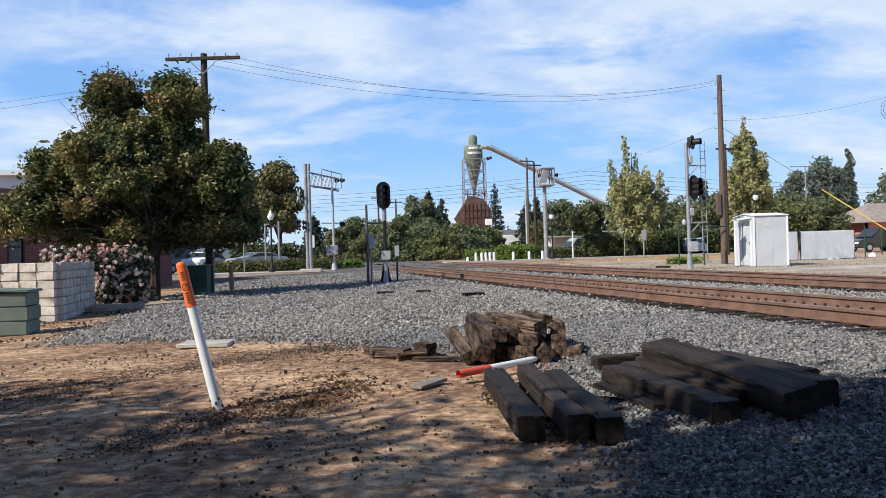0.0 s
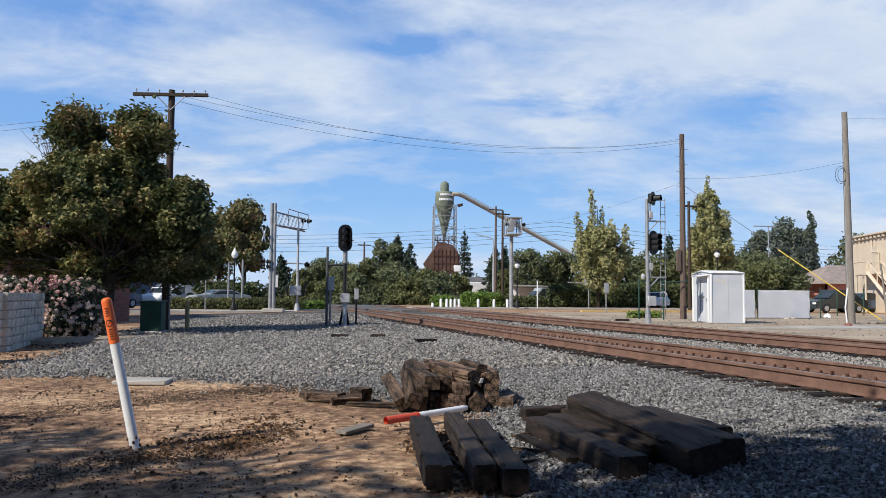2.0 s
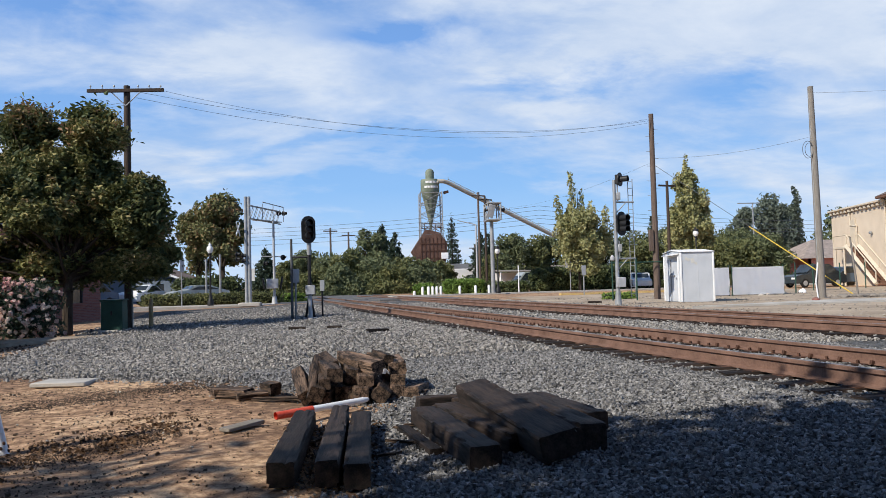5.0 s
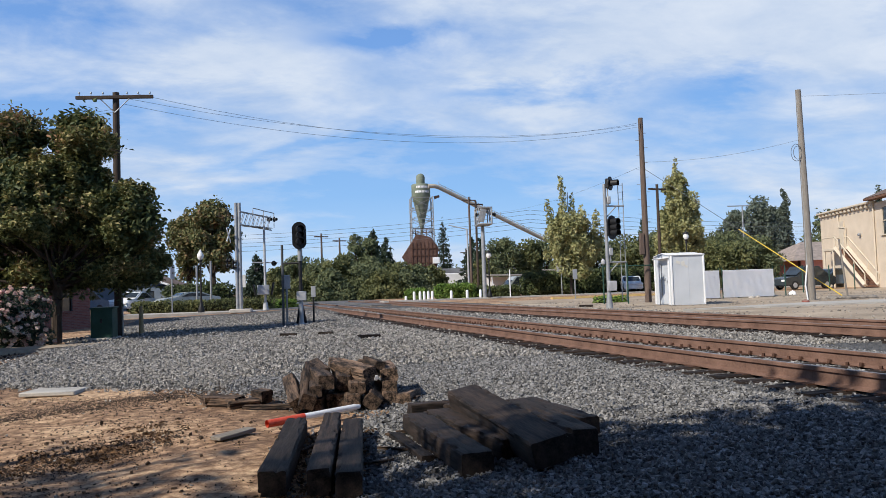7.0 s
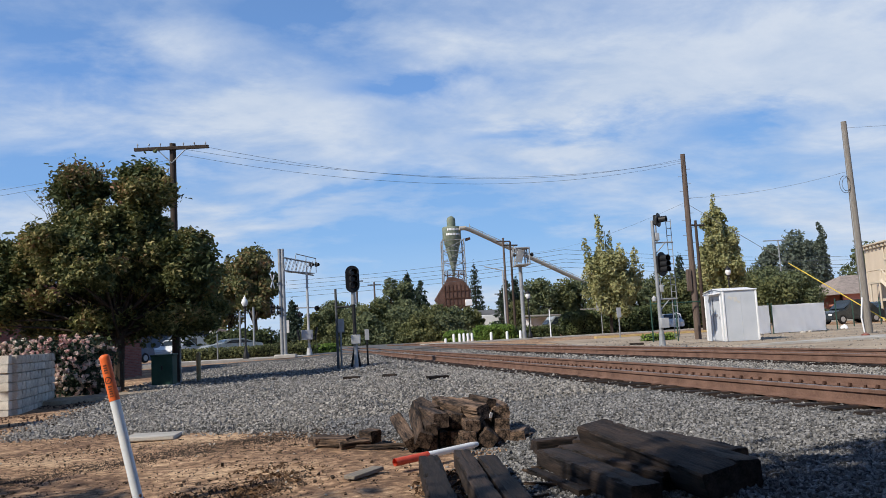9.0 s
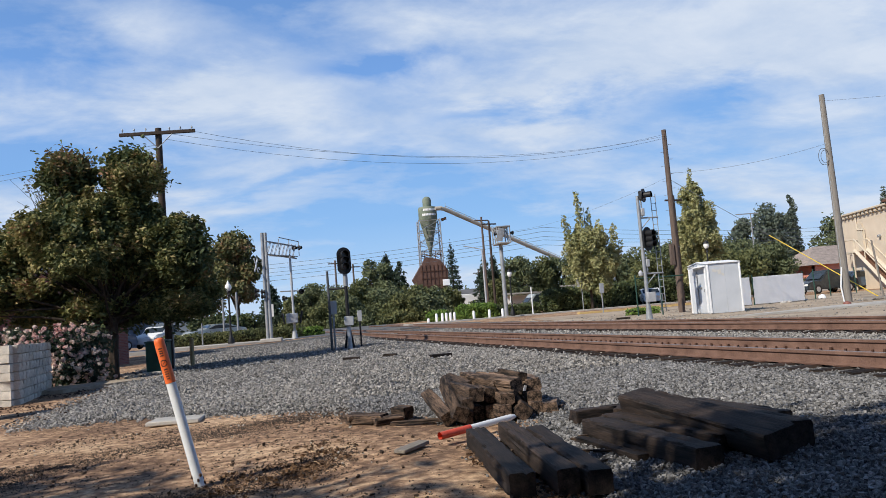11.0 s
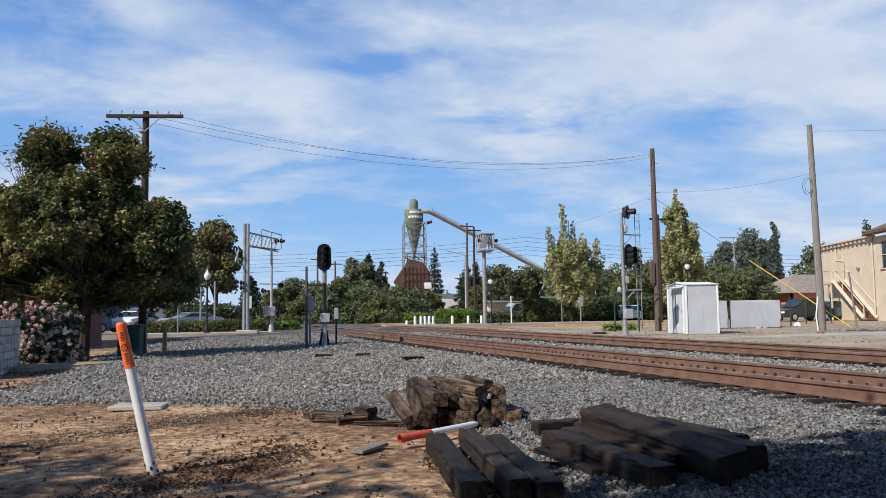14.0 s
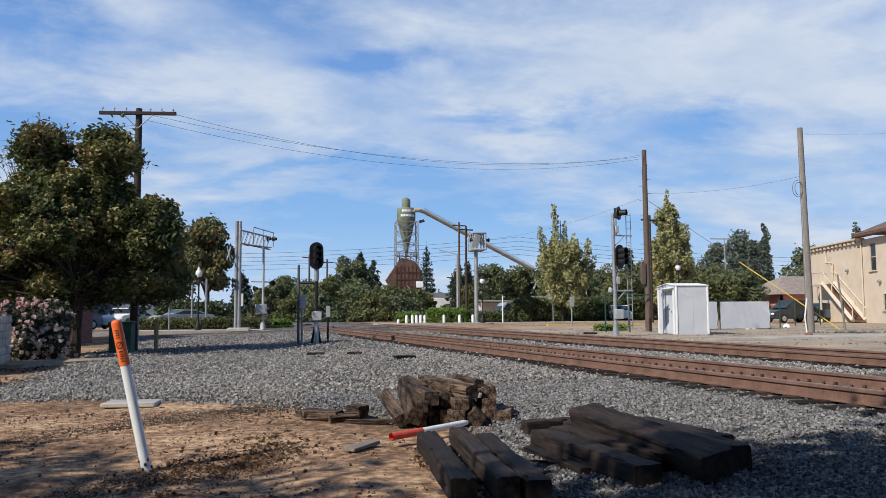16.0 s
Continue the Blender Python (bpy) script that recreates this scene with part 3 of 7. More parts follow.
def worn_box(l, w, h, seed, rough=0.012, n=12, m=7):
    """A squared timber along y with chipped edges, long checks and uneven faces; its base lies at z 0."""
    rng = random.Random(seed)
    c = min(w, h) * 0.07
    corners = [(-w / 2, 0), (w / 2, 0), (w / 2, h), (-w / 2, h)]
    ring = []
    for k in range(4):
        (x0, z0), (x1, z1) = corners[k], corners[(k + 1) % 4]
        dx, dz = (x1 - x0) / math.hypot(x1 - x0, z1 - z0), (z1 - z0) / math.hypot(x1 - x0, z1 - z0)
        for i in range(m + 1):
            f = i / m
            ring.append((x0 + dx * c + (x1 - x0 - 2 * dx * c) * f, z0 + dz * c + (z1 - z0 - 2 * dz * c) * f, i in (0, m)))
    q = len(ring)
    checks = [(rng.randrange(m + 1, q), rng.uniform(-0.6, 0.3) * l, rng.uniform(0.15, 0.7) * l, rng.uniform(0.006, 0.018)) for _ in range(14)]
    bm = B()
    rows = []
    for i in range(n + 1):
        y = -l / 2 + l * i / n
        end = i in (0, n)
        row = []
        for k, (x, z, edge) in enumerate(ring):
            pull = 0.95 if end else 1.0
            p = Vector((x * 9 + seed * 3.1, y * 2.2, z * 9))
            bend = noise.noise(p) * rough
            if edge:
                chip = noise.noise(Vector((seed * 1.7 + k * 5.0, y * 8.0, 2.0)))
                pull -= max(0.0, chip - 0.12) * 0.5
            dep = 0.0
            for kk, y0, ll, dd in checks:
                if kk == k and y0 < y < y0 + ll:
                    dep += dd * math.sin(math.pi * (y - y0) / ll) * rng.uniform(0.6, 1.1)
            zz = z - h / 2
            r = math.hypot(x, zz)
            t = pull + (bend - dep) / max(r, 0.02)
            row.append(bm.verts.new((x * t, y + (noise.noise(Vector((x * 14, seed, z * 14))) * rough * 2.5 if end else rng.uniform(-0.15, 0.15) * l / n), max(0.0, h / 2 + zz * t))))
        rows.append(row)
    for a, b in zip(rows, rows[1:]):
        for i in range(q):
            bm.faces.new((a[i], b[i], b[(i + 1) % q], a[(i + 1) % q]))
    bm.faces.new(rows[0])
    bm.faces.new(rows[-1][::-1])
    bmesh.ops.recalc_face_normals(bm, faces=bm.faces)
    return bm


TRACK_RZ = 9.2
sleepers = [mesh_of(worn_box(2.6, 0.22, 0.18, 40 + i, 0.008, 10), TIE, "tie") for i in range(4)]
for t_i, off in enumerate((0.755, 5.83)):
    o = RAIL_P + RAIL_N * off
    z0 = 0.012 if t_i == 0 else 0.03
    track = thing("railway_track", (o.x, o.y, z0), "railway track with rusty brown steel rails on dark timber ties in grey ballast", "railway track", "tracks", TRACK_RZ, "structure")
    for s in (-1, 1):
        bm = rail_bm(-18, 62)
        r = part("rail", bm, RUST, track, "rusty brown steel rail")
        r.location = (s * 0.755, 0, 0.183)
        bm = B()
        bx(bm, (0, 22, 0.1815), (0.045, 80, 0.004))
        h = part("running_surface", bm, RAIL_HEAD, r, "shiny worn rail head")
    rng = random.Random(7 + t_i)
    clips = B()
    for k in range(112):
        y = -9 + k * 0.52
        t = new("tie", sleepers[k % 4])
        t.parent = track
        t.matrix_local = pose(rng.uniform(-0.05, 0.05), y, 0.008 + rng.uniform(-0.008, 0.006), 0, 0, 90 + rng.uniform(-1, 1)) @ Matrix.Diagonal((1, 1, 1, 1))
        for s in (-0.755, 0.755):
            bx(clips, (s, y, 0.185), (0.34, 0.18, 0.014))
            for q in ((0.1,) if s < 0 else (-0.1,)):
                bx(clips, (s + q, y + 0.05, 0.21), (0.03, 0.03, 0.04), (0, 0, 20))
                bx(clips, (s + q * 0.85, y - 0.16, 0.215), (0.04, 0.04, 0.05), (0, 15, 0))
    part("rail_fastenings", clips, RUST_DARK, track, "dark rusty tie plates, spikes and anchors", kind="stuff")


# ---- old ties in the foreground ----
def tie_at(a, b, w, h, z, seed, label, tilt=0.0, m=None, group="old ties", roll=0.0):
    """A tie whose axis runs over the ground from a (near) to b (far)."""
    a, b = Vector(a), Vector(b)
    l = (b - a).length
    ob = new("railway_tie", mesh_of(worn_box(l, w, h, seed, 0.006, 48), m or TIE, "railway_tie", 26))
    c = (a + b) / 2
    ob.matrix_world = pose(c.x, c.y, z, 0, 0, math.degrees(math.atan2(-(b - a).x, (b - a).y))) @ pose(0, 0, 0, math.degrees(tilt), roll, 0)
    return tagged(ob, label, "railway tie", group)


DARK_TIE = "dark creosoted railway tie with worn splintered edges lying on gravel"
tie_at((2.43, 4.8), (2.435, 6.98), 0.19, 0.17, 0.005, 1, DARK_TIE)
tie_at((2.73, 4.74), (2.755, 7.12), 0.16, 0.18, 0.005, 2, DARK_TIE)
tie_at((2.925, 4.66), (2.945, 6.75), 0.175, 0.17, 0.005, 3, "cracked dark railway tie with pale checks along its top")
tie_at((3.79, 4.9), (3.5, 6.72), 0.24, 0.19, 0.01, 4, DARK_TIE)
tie_at((4.12, 5.25), (3.7, 6.85), 0.25, 0.19, 0.02, 5, "split dark railway tie with ragged top")
tie_at((3.5, 5.45), (3.3, 6.5), 0.1, 0.06, 0.02, 6, "thin splintered slab of a dark tie")
tie_at((4.29, 4.8), (4.0, 6.95), 0.29, 0.19, 0.15, 7, "long dark railway tie lying across the others", 0.045, roll=-12)
tie_at((4.58, 5.1), (4.42, 6.75), 0.25, 0.25, 0.03, 8, DARK_TIE)
tie_at((4.82, 5.75), (4.58, 7.0), 0.2, 0.16, 0.09, 9, DARK_TIE)
tie_at((4.25, 5.3), (3.95, 6.9), 0.2, 0.16, 0.03, 10, DARK_TIE)
tie_at((3.5, 7.42), (4.05, 7.55), 0.16, 0.13, 0.05, 11, "short dark tie end lying on gravel")
tie_at((3.9, 6.95), (4.05, 7.25), 0.25, 0.16, 0.06, 12, "short reddish brown tie stub")
# the heap of cut tie ends
rng = random.Random(5)
HEAP_EXTRA = [(3.26, 8.65, 0.46, 0.6, 0.12, 0.09, 2, 12, 8), (3.68, 8.5, 0.06, 0.3, 0.14, 0.1, 0, 4, 60)]
HEAP = [  # near end x, y, z; length, width, height; pitch, roll, yaw
    (2.46, 8.15, 0.14, 1.0, 0.17, 0.17, 15, 18, 1), (2.34, 8.3, 0.09, 0.9, 0.15, 0.15, 12, -25, 3), (2.54, 8.2, 0.09, 0.9, 0.14, 0.14, 2, 3, 0),
    (2.55, 8.22, 0.24, 1.1, 0.13, 0.13, 5, -4, 3), (2.66, 8.35, 0.33, 1, 0.18, 0.16, 3, 4, 5), (2.71, 8.42, 0.1, 0.9, 0.13, 0.16, 0, -4, 2),
    (2.82, 8.32, 0.12, 0.9, 0.12, 0.15, 0, 5, -3), (2.95, 8.2, 0.13, 1, 0.15, 0.15, 0, -3, 3), (3.15, 8.2, 0.11, 0.9, 0.18, 0.17, 3, 38, -4),
    (3.35, 8.4, 0.095, 0.9, 0.17, 0.17, 0, 0, 0), (3.48, 8.25, 0.085, 0.55, 0.2, 0.15, 0, -4, -12), (3, 8.3, 0.25, 1.1, 0.17, 0.13, 4, 6, 6),
    (2.85, 8.5, 0.29, 0.9, 0.17, 0.17, 1, 12, 8), (3.11, 8.25, 0.26, 0.6, 0.1, 0.15, -6, -32, 38), (3.35, 8.4, 0.22, 0.9, 0.17, 0.15, 2, 0, 4),
    (3.36, 8.45, 0.35, 0.9, 0.19, 0.16, -1, -4, -2), (3.14, 8.4, 0.38, 0.8, 0.18, 0.16, 3, -10, 34), (2.98, 8.65, 0.36, 1, 0.16, 0.14, 2, 6, 12),
    (2.45, 8.7, 0.26, 0.9, 0.14, 0.14, 5, 8, 2), (3.34, 8.9, 0.39, 0.7, 0.14, 0.12, 0, 10, 20), (2.63, 8.7, 0.36, 0.7, 0.15, 0.14, 4, -12, 6),
]
for i, (x, y, z, l, w, h, rx, ry, rz) in enumerate(HEAP + HEAP_EXTRA):
    ob = new("cut_tie", mesh_of(worn_box(l, w, h, 100 + i, 0.005, 24), TIE_END, "cut_tie", 26))
    ob.matrix_world = pose(x, y + rng.uniform(-0.06, 0.12), z, rx + rng.uniform(-2, 2), ry + rng.uniform(-5, 5), rz + rng.uniform(-7, 7)) @ pose(0, l / 2, -h / 2)
    tagged(ob, "broken brown railway tie end leaning in a heap" if rx > 3 else "broken brown railway tie end stacked in a heap", "railway tie", "heap of cut ties")
for i, (x, y, l, w, h, rz) in enumerate(((1.87, 9.2, 0.26, 0.15, 0.15, 35), (1.45, 9.1, 0.5, 0.2, 0.1, 60), (1.68, 8.95, 0.35, 0.12, 0.07, 110), (2.0, 8.72, 0.6, 0.07, 0.04, 80), (1.25, 9.25, 0.3, 0.18, 0.09, 20))):
    ob = new("tie_fragment", mesh_of(worn_box(l, w, h, 200 + i, 0.018, 7), TIE_END, "tie_fragment"))
    ob.matrix_world = pose(x, y, float(ground_z(x, y)) + 0.02, 0, rng.uniform(-12, 12), rz)
    tagged(ob, "rotten splintered fragment of a railway tie on dirt", "tie fragment", "tie fragments")
for x, y, l, rz in ((1.15, 21.8, 0.45, 82), (2.2, 21.0, 0.36, 75), (3.3, 18.4, 0.52, 110), (13.5, 35.0, 0.6, 80)):
    ob = new("tie_scrap", mesh_of(worn_box(l, 0.16, 0.09, int(x * 31), 0.016, 6), TIE, "tie_scrap"))
    ob.matrix_world = pose(x, y, float(ground_z(x, y)) + 0.02, 0, 0, rz)
    tagged(ob, "dark scrap of tie timber lying on the ballast", "timber scrap", "timber scraps")
for i, (x, y, l, rz) in enumerate(((3.3, 5.9, 0.35, 60), (3.15, 5.5, 0.22, 120), (3.32, 6.4, 0.3, 35), (2.62, 5.6, 0.4, 8), (2.6, 6.2, 0.3, 160), (3.45, 6.6, 0.25, 95))):
    ob = new("wood_splinter", mesh_of(worn_box(l, 0.03, 0.02, 300 + i, 0.006, 5), TIE_END, "wood_splinter"))
    ob.matrix_world = pose(x, y, float(ground_z(x, y)) + 0.04, 0, 0, rz)
    tagged(ob, "dark wood splinter on gravel", "splinter", "splinters")

# plank, pipe, slab, marker post
ob = new("plank", mesh_of(bx(B(), (0, 0, 0.02), (0.5, 0.12, 0.035), bevel=0.006), PLANK, "plank"))
ob.matrix_world = pose(1.84, 7.15, float(ground_z(1.84, 7.15)) + 0.012, 3, 0, 58)
tagged(ob, "short weathered grey plank lying on dirt", "plank")
pa, pb = Vector((2.13, 7.3, 0.075)), Vector((3.02, 8.0, 0.1))
pipe = thing("marker_pipe", pa, "fallen plastic marker pipe, red at its open end and white beyond", "pipe")
d = pb - pa
bm = tube(B(), d * 0.36, d * 0.93, 0.033, 0.033, 18)
tube(bm, d * 0.93, d * 0.985, 0.033, 0.022, 18)
tube(bm, d * 0.985, d, 0.022, 0.008, 18)
part("white_sleeve", bm, WHITE_PLASTIC, pipe, "white plastic sleeve")
bm = tube(B(), (0, 0, 0), d * 0.37, 0.038, 0.038, 18, caps=False)
tube(bm, (0, 0, 0), d * 0.3, 0.031, 0.031, 18, caps=False)
inner = tube(B(), d * 0.28, d * 0.29, 0.032, 0.032, 18)
part("red_sleeve", bm, RED_PLASTIC, pipe, "red plastic sleeve with an open end")
# black disc in the open end; the bore's shade is put into its colour
part("bore_dark_disc", inner, BLACK, pipe)
ob = new("concrete_slab", mesh_of(bx(B(), (0, 0, 0.03), (0.72, 0.78, 0.06), bevel=0.012), CONCRETE, "concrete_slab"))
ob.matrix_world = pose(-1.28, 11.45, float(ground_z(-1.28, 11.45)), -2, 1, 3)
tagged(ob, "small pale concrete cover slab set in the dirt", "concrete slab")

post = thing("marker_post", (0.0, 6.5, 0.0), "leaning white plastic utility marker post with an orange warning top", "marker post")
lean = Vector((-0.283, 0.0, 1.28))
bm = lathe(B(), [(0.041, 0.0), (0.041, 0.92)], 24)
white = part("post_tube", bm, WHITE_PLASTIC, post, "white plastic tube with dirty foot")
bm = lathe(B(), [(0.0435, 0.915), (0.0435, 1.27), (0.041, 1.293), (0.03, 1.306), (0.012, 1.311)], 24)
cap = part("warning_sleeve", bm, ORANGE, post, "orange warning sleeve with black print")
bm = B()
for k, (z, w, h) in enumerate(((1.21, 0.05, 0.012), (1.19, 0.045, 0.01), (1.17, 0.05, 0.012), (1.15, 0.04, 0.01), (1.03, 0.05, 0.012), (1.01, 0.045, 0.01), (0.99, 0.05, 0.012), (0.97, 0.05, 0.012), (0.95, 0.042, 0.01))):
    for j in range(5):
        ang = -1.9 + j * 0.14
        a2 = ang + 0.1
        r = 0.0447
        q = [(r * math.cos(a), r * math.sin(a), zz) for a, zz in ((ang, z), (a2, z), (a2, z + h), (ang, z + h))]
        bm.faces.new([bm.verts.new(v) for v in q])
for j in range(20):
    a = 2 * math.pi * j / 20
    b2 = 2 * math.pi * (j + 1) / 20
    r = 0.0447
    q = []
    for ang, rad in ((a, 0.03), (b2, 0.03), (b2, 0.023), (a, 0.023)):
        th = -1.6 + rad * math.cos(ang) / r
        q.append((r * math.cos(th), r * math.sin(th), 1.09 + rad * math.sin(ang)))
    bm.faces.new([bm.verts.new(v) for v in q])
for t in np.linspace(-0.024, 0.02, 8):
    q = []
    for dx, dz in ((-0.003, 0), (0.003, 0), (0.0085, 0.0055), (0.0025, 0.0055)):
        th = -1.6 + (t + dx) / 0.0447
        q.append((0.0447 * math.cos(th), 0.0447 * math.sin(th), 1.09 + t + dz))
    bm.faces.new([bm.verts.new(v) for v in q])
part("warning_print", bm, INK, cap, "black warning bars and a no-digging ring", "stuff")
bm = B()
for j in range(9):
    a = j * 0.7
    ball(bm, (0.043 * math.cos(a), 0.043 * math.sin(a), 0.03 + 0.035 * (j % 3)), (0.012, 0.012, 0.016), 6, 5)
part("mud_splash", bm, RUST_DARK, white, "dark mud splashes", "stuff")
post.matrix_world = Matrix.Translation((0, 6.5, -0.03)) @ Vector((0, 0, 1)).rotation_difference(lean).to_matrix().to_4x4()


# ---- signals ----
def signal_head(parent, c, s, faces=3, yaw=0.0):
    """A colour-light head: rounded black back board, dark hoods and lenses, looking to -y before the turn."""
    head = new("signal_head")
    head.parent = parent
    head.matrix_local = pose(*c, 0, 0, yaw)
    bm = B()
    w, h = 0.24 * s, (0.46 if faces == 3 else 0.27) * s
    pts = []
    for i in range(24):
        a = 2 * math.pi * i / 24
        pts.append((w * math.cos(a), (h - w) * (1 if math.sin(a) > 0 else -1) + w * math.sin(a)))
    prism(bm, pts, "y", 0.0, 0.035)
    ob = new("back_board", mesh_of(bm, BLACK, "back_board"))
    ob.parent = head
    bm = B()
    zs = [(h - w * 1.05) * k for k in ((-1, 0, 1) if faces == 3 else (-0.0,))]
    bx(bm, (0, 0.1, 0), (w * 1.3, 0.18, h * 1.4), bevel=0.03)
    ob = new("lamp_case", mesh_of(bm, BLACK, "lamp_case"))
    ob.parent = head
    for z in zs:
        bm = B()
        lathe(bm, [(w * 0.42, 0.0), (w * 0.44, 0.01)], 14)
        bmesh.ops.transform(bm, matrix=pose(0, -0.012, z, 90), verts=bm.verts)
        ob = new("lens", mesh_of(bm, GLASS_DARK, "lens"))
        ob.parent = head
        bm = B()
        n = 12
        r = w * 0.55
        a0, a1 = radians(-40), radians(220)
        q = [[bm.verts.new((rr * math.cos(a0 + (a1 - a0) * i / n), y, z + rr * math.sin(a0 + (a1 - a0) * i / n))) for i in range(n + 1)] for rr, y in ((r, 0.0), (r, -0.3 * s), (r - 0.012, -0.3 * s), (r - 0.012, 0.0))]
        for u, v in zip(q, q[1:]):
            for i in range(n):
                bm.faces.new((u[i], u[i + 1], v[i + 1], v[i]))
        ob = new("hood", mesh_of(bm, BLACK, "hood"))
        ob.parent = head
    return head


sig = thing("signal_mast", (1.05, 28.7, 0.1), "railway signal mast with one black oval three-light head", "railway signal", "signals")
part("mast", tube(B(), (0, 0, 0.9), (0, 0, 2.45), 0.07, 0.06, 12), BLACK, sig)
part("collar", tube(B(), (0, 0, 2.35), (0, 0, 2.9), 0.085, 0.085, 12), GALV, sig)
part("mast_foot", tube(bx(B(), (0, 0, 0.03), (0.5, 0.5, 0.1)), (0.02, -0.05, 0.0), (0, 0, 1.0), 0.075, 0.075, 12), SILVER, sig)
part("brace", tube(tube(B(), (-0.18, 0.25, 0.0), (0, 0.02, 1.0), 0.05, 0.04), (0.16, 0.25, 0.0), (0, 0.02, 1.0), 0.05, 0.04), BLACK, sig)
part("junction_case", bx(B(), (0.03, -0.12, 1.08), (0.34, 0.2, 0.34), bevel=0.02), SILVER, sig, "silver junction case")
part("arm", tube(B(), (0, 0, 2.28), (-0.6, 0.15, 2.28), 0.035, 0.035), BLACK, sig)
signal_head(sig, (-0.0, -0.12, 3.27), 1.08, 3, 14)
sp = thing("bracket_post", (0.4, 28.85, 0.1), "slim dark steel post braced to the signal", "post")
part("shaft", tube(B(), (0, 0, 0), (0, 0, 2.95), 0.05, 0.045), DARK_STEEL, sp)
for (x, y, h, w, ph, m, lab) in ((0.52, 29.0, 1.88, 0.28, 0.5, SILVER, "back of a pale metal sign on a post beside the signal"), (1.47, 29.2, 1.45, 0.16, 0.4, SILVER, "small pale sign on a dark post beside the signal")):
    s = thing("trackside_sign", (x, y, 0.08), lab, "sign", "trackside signs", 6)
    part("sign_post", tube(B(), (0, 0, 0), (0, 0, h - 0.05), 0.035, 0.035, 8), GALV if w > 0.2 else BLACK, s)
    part("sign_plate", bx(B(), (0, -0.04, h - ph / 2), (w, 0.012, ph), bevel=0.004), m, s)

sig2 = thing("signal_mast", (13.7, 32.2, 0.2), "tall railway signal mast with two black heads and a ladder", "railway signal", "signals")
part("mast", tube(tube(B(), (0, 0, 0), (-0.02, 0, 5.3), 0.085, 0.07, 14), (0, 0, 0), (0, 0, 0.6), 0.15, 0.1, 14), GALV, sig2, "grey galvanised mast")
part("junction_case", bx(B(), (0.08, -0.2, 0.95), (0.36, 0.24, 0.42), bevel=0.02), SILVER, sig2)
for z in (4.35, 1.95):
    bm = tube(tube(B(), (0, 0, z), (0.85, 0.1, z), 0.035), (0, 0, z - 0.5), (0.5, 0.06, z), 0.025)
    tube(bm, (0.12, 0, z), (0.12, 0, z + 0.75), 0.03)
    part("bracket", bm, GALV, sig2)
bm = B()
for x in (0.62, 0.82):
    tube(bm, (x, 0.12, 0.3), (x, 0.12, 5.35), 0.018, n=6)
for k in range(17):
    tube(bm, (0.62, 0.12, 0.45 + k * 0.3), (0.82, 0.12, 0.45 + k * 0.3), 0.012, n=6)
part("ladder", bm, GALV, sig2, "steel ladder")
for z in (4.6, 2.4):
    part("mount", bx(B(), (0.14, 0.02, z), (0.16, 0.22, 0.32), bevel=0.02), SILVER, sig2)
signal_head(sig2, (0.22, -0.15, 3.42), 1.12, 3, 30)
signal_head(sig2, (0.22, -0.15, 5.3), 1.1, 1, 50)
bm = lathe(B(), [(0.02, 0), (0.09, 0.04), (0.1, 0.16), (0.03, 0.26)], 12, (-0.2, 0, 1.85))
part("bell", bm, SILVER, sig2, "round silver bell")


# ---- utility poles and wires ----
def pole(loc, top, r0, r1, m, label, lean=(0, 0)):
    p = thing("utility_pole", loc, label, "utility pole", "utility poles")
    h = top - loc[2]
    bm = tube(B(), (0, 0, -0.1), (lean[0], lean[1], h), r0, r1, 14)
    part("shaft", bm, m, p)
    return p, h


pl, h = pole((-5.23, 28.43, -0.05), 8.6, 0.15, 0.11, POLE_DARK, "dark wooden telephone pole with a crossarm and insulators")
arm_part = part("crossarm", bx(B(), (0, -0.14, h - 0.2), (2.6, 0.1, 0.12), (0, -1.5, 3), 0.01), POLE_DARK, pl)
part("arm_brace", tube(tube(B(), (0.0, -0.15, h - 0.75), (0.5, -0.15, h - 0.25), 0.018), (0.0, -0.15, h - 0.75), (-0.5, -0.15, h - 0.25), 0.018), GALV, pl)
for k, x in enumerate((-1.2, -0.8, -0.4, 0.42, 0.8, 1.2)):
    bm = lathe(B(), [(0.012, 0), (0.014, 0.06), (0.03, 0.07), (0.032, 0.1), (0.02, 0.13), (0.008, 0.14)], 10, (x, -0.14, h - 0.14))
    part("insulator", bm, GALV, pl)
part("riser_pipe", tube(B(), (0.14, -0.05, 0), (0.13, -0.05, 4.5), 0.035), GALV, pl)

pm, h = pole((17.85, 38.6, 0.2), 9.7, 0.17, 0.12, POLE_WOOD, "tall brown wooden utility pole with step bolts")
for k in range(16):
    z = 3.0 + k * 0.38
    s = 1 if k % 2 else -1
    part("step_bolt", tube(B(), (0.08 * s, 0, z), (0.32 * s, 0, z + 0.02), 0.012, n=6), GALV, pm)
part("meter_box", bx(B(), (-0.26, -0.1, 3.0), (0.22, 0.2, 1.1), bevel=0.02), POLE_WOOD, pm)
pr, h = pole((23.5, 33.35, 0.2), 9.8, 0.18, 0.12, POLE_GREY, "tall weathered grey wooden utility pole with a white conduit", (-0.12, 0))
part("conduit", tube(tube(B(), (-0.22, -0.05, 0), (-0.3, -0.05, 0.7), 0.035), (-0.3, -0.05, 0.7), (-0.17, -0.05, 1.6), 0.035), WHITE_PLASTIC, pr, "white conduit")
part("conduit_riser", tube(B(), (-0.18, -0.05, 1.6), (-0.22, -0.02, 9.3), 0.016), GALV, pr)
bm = B()
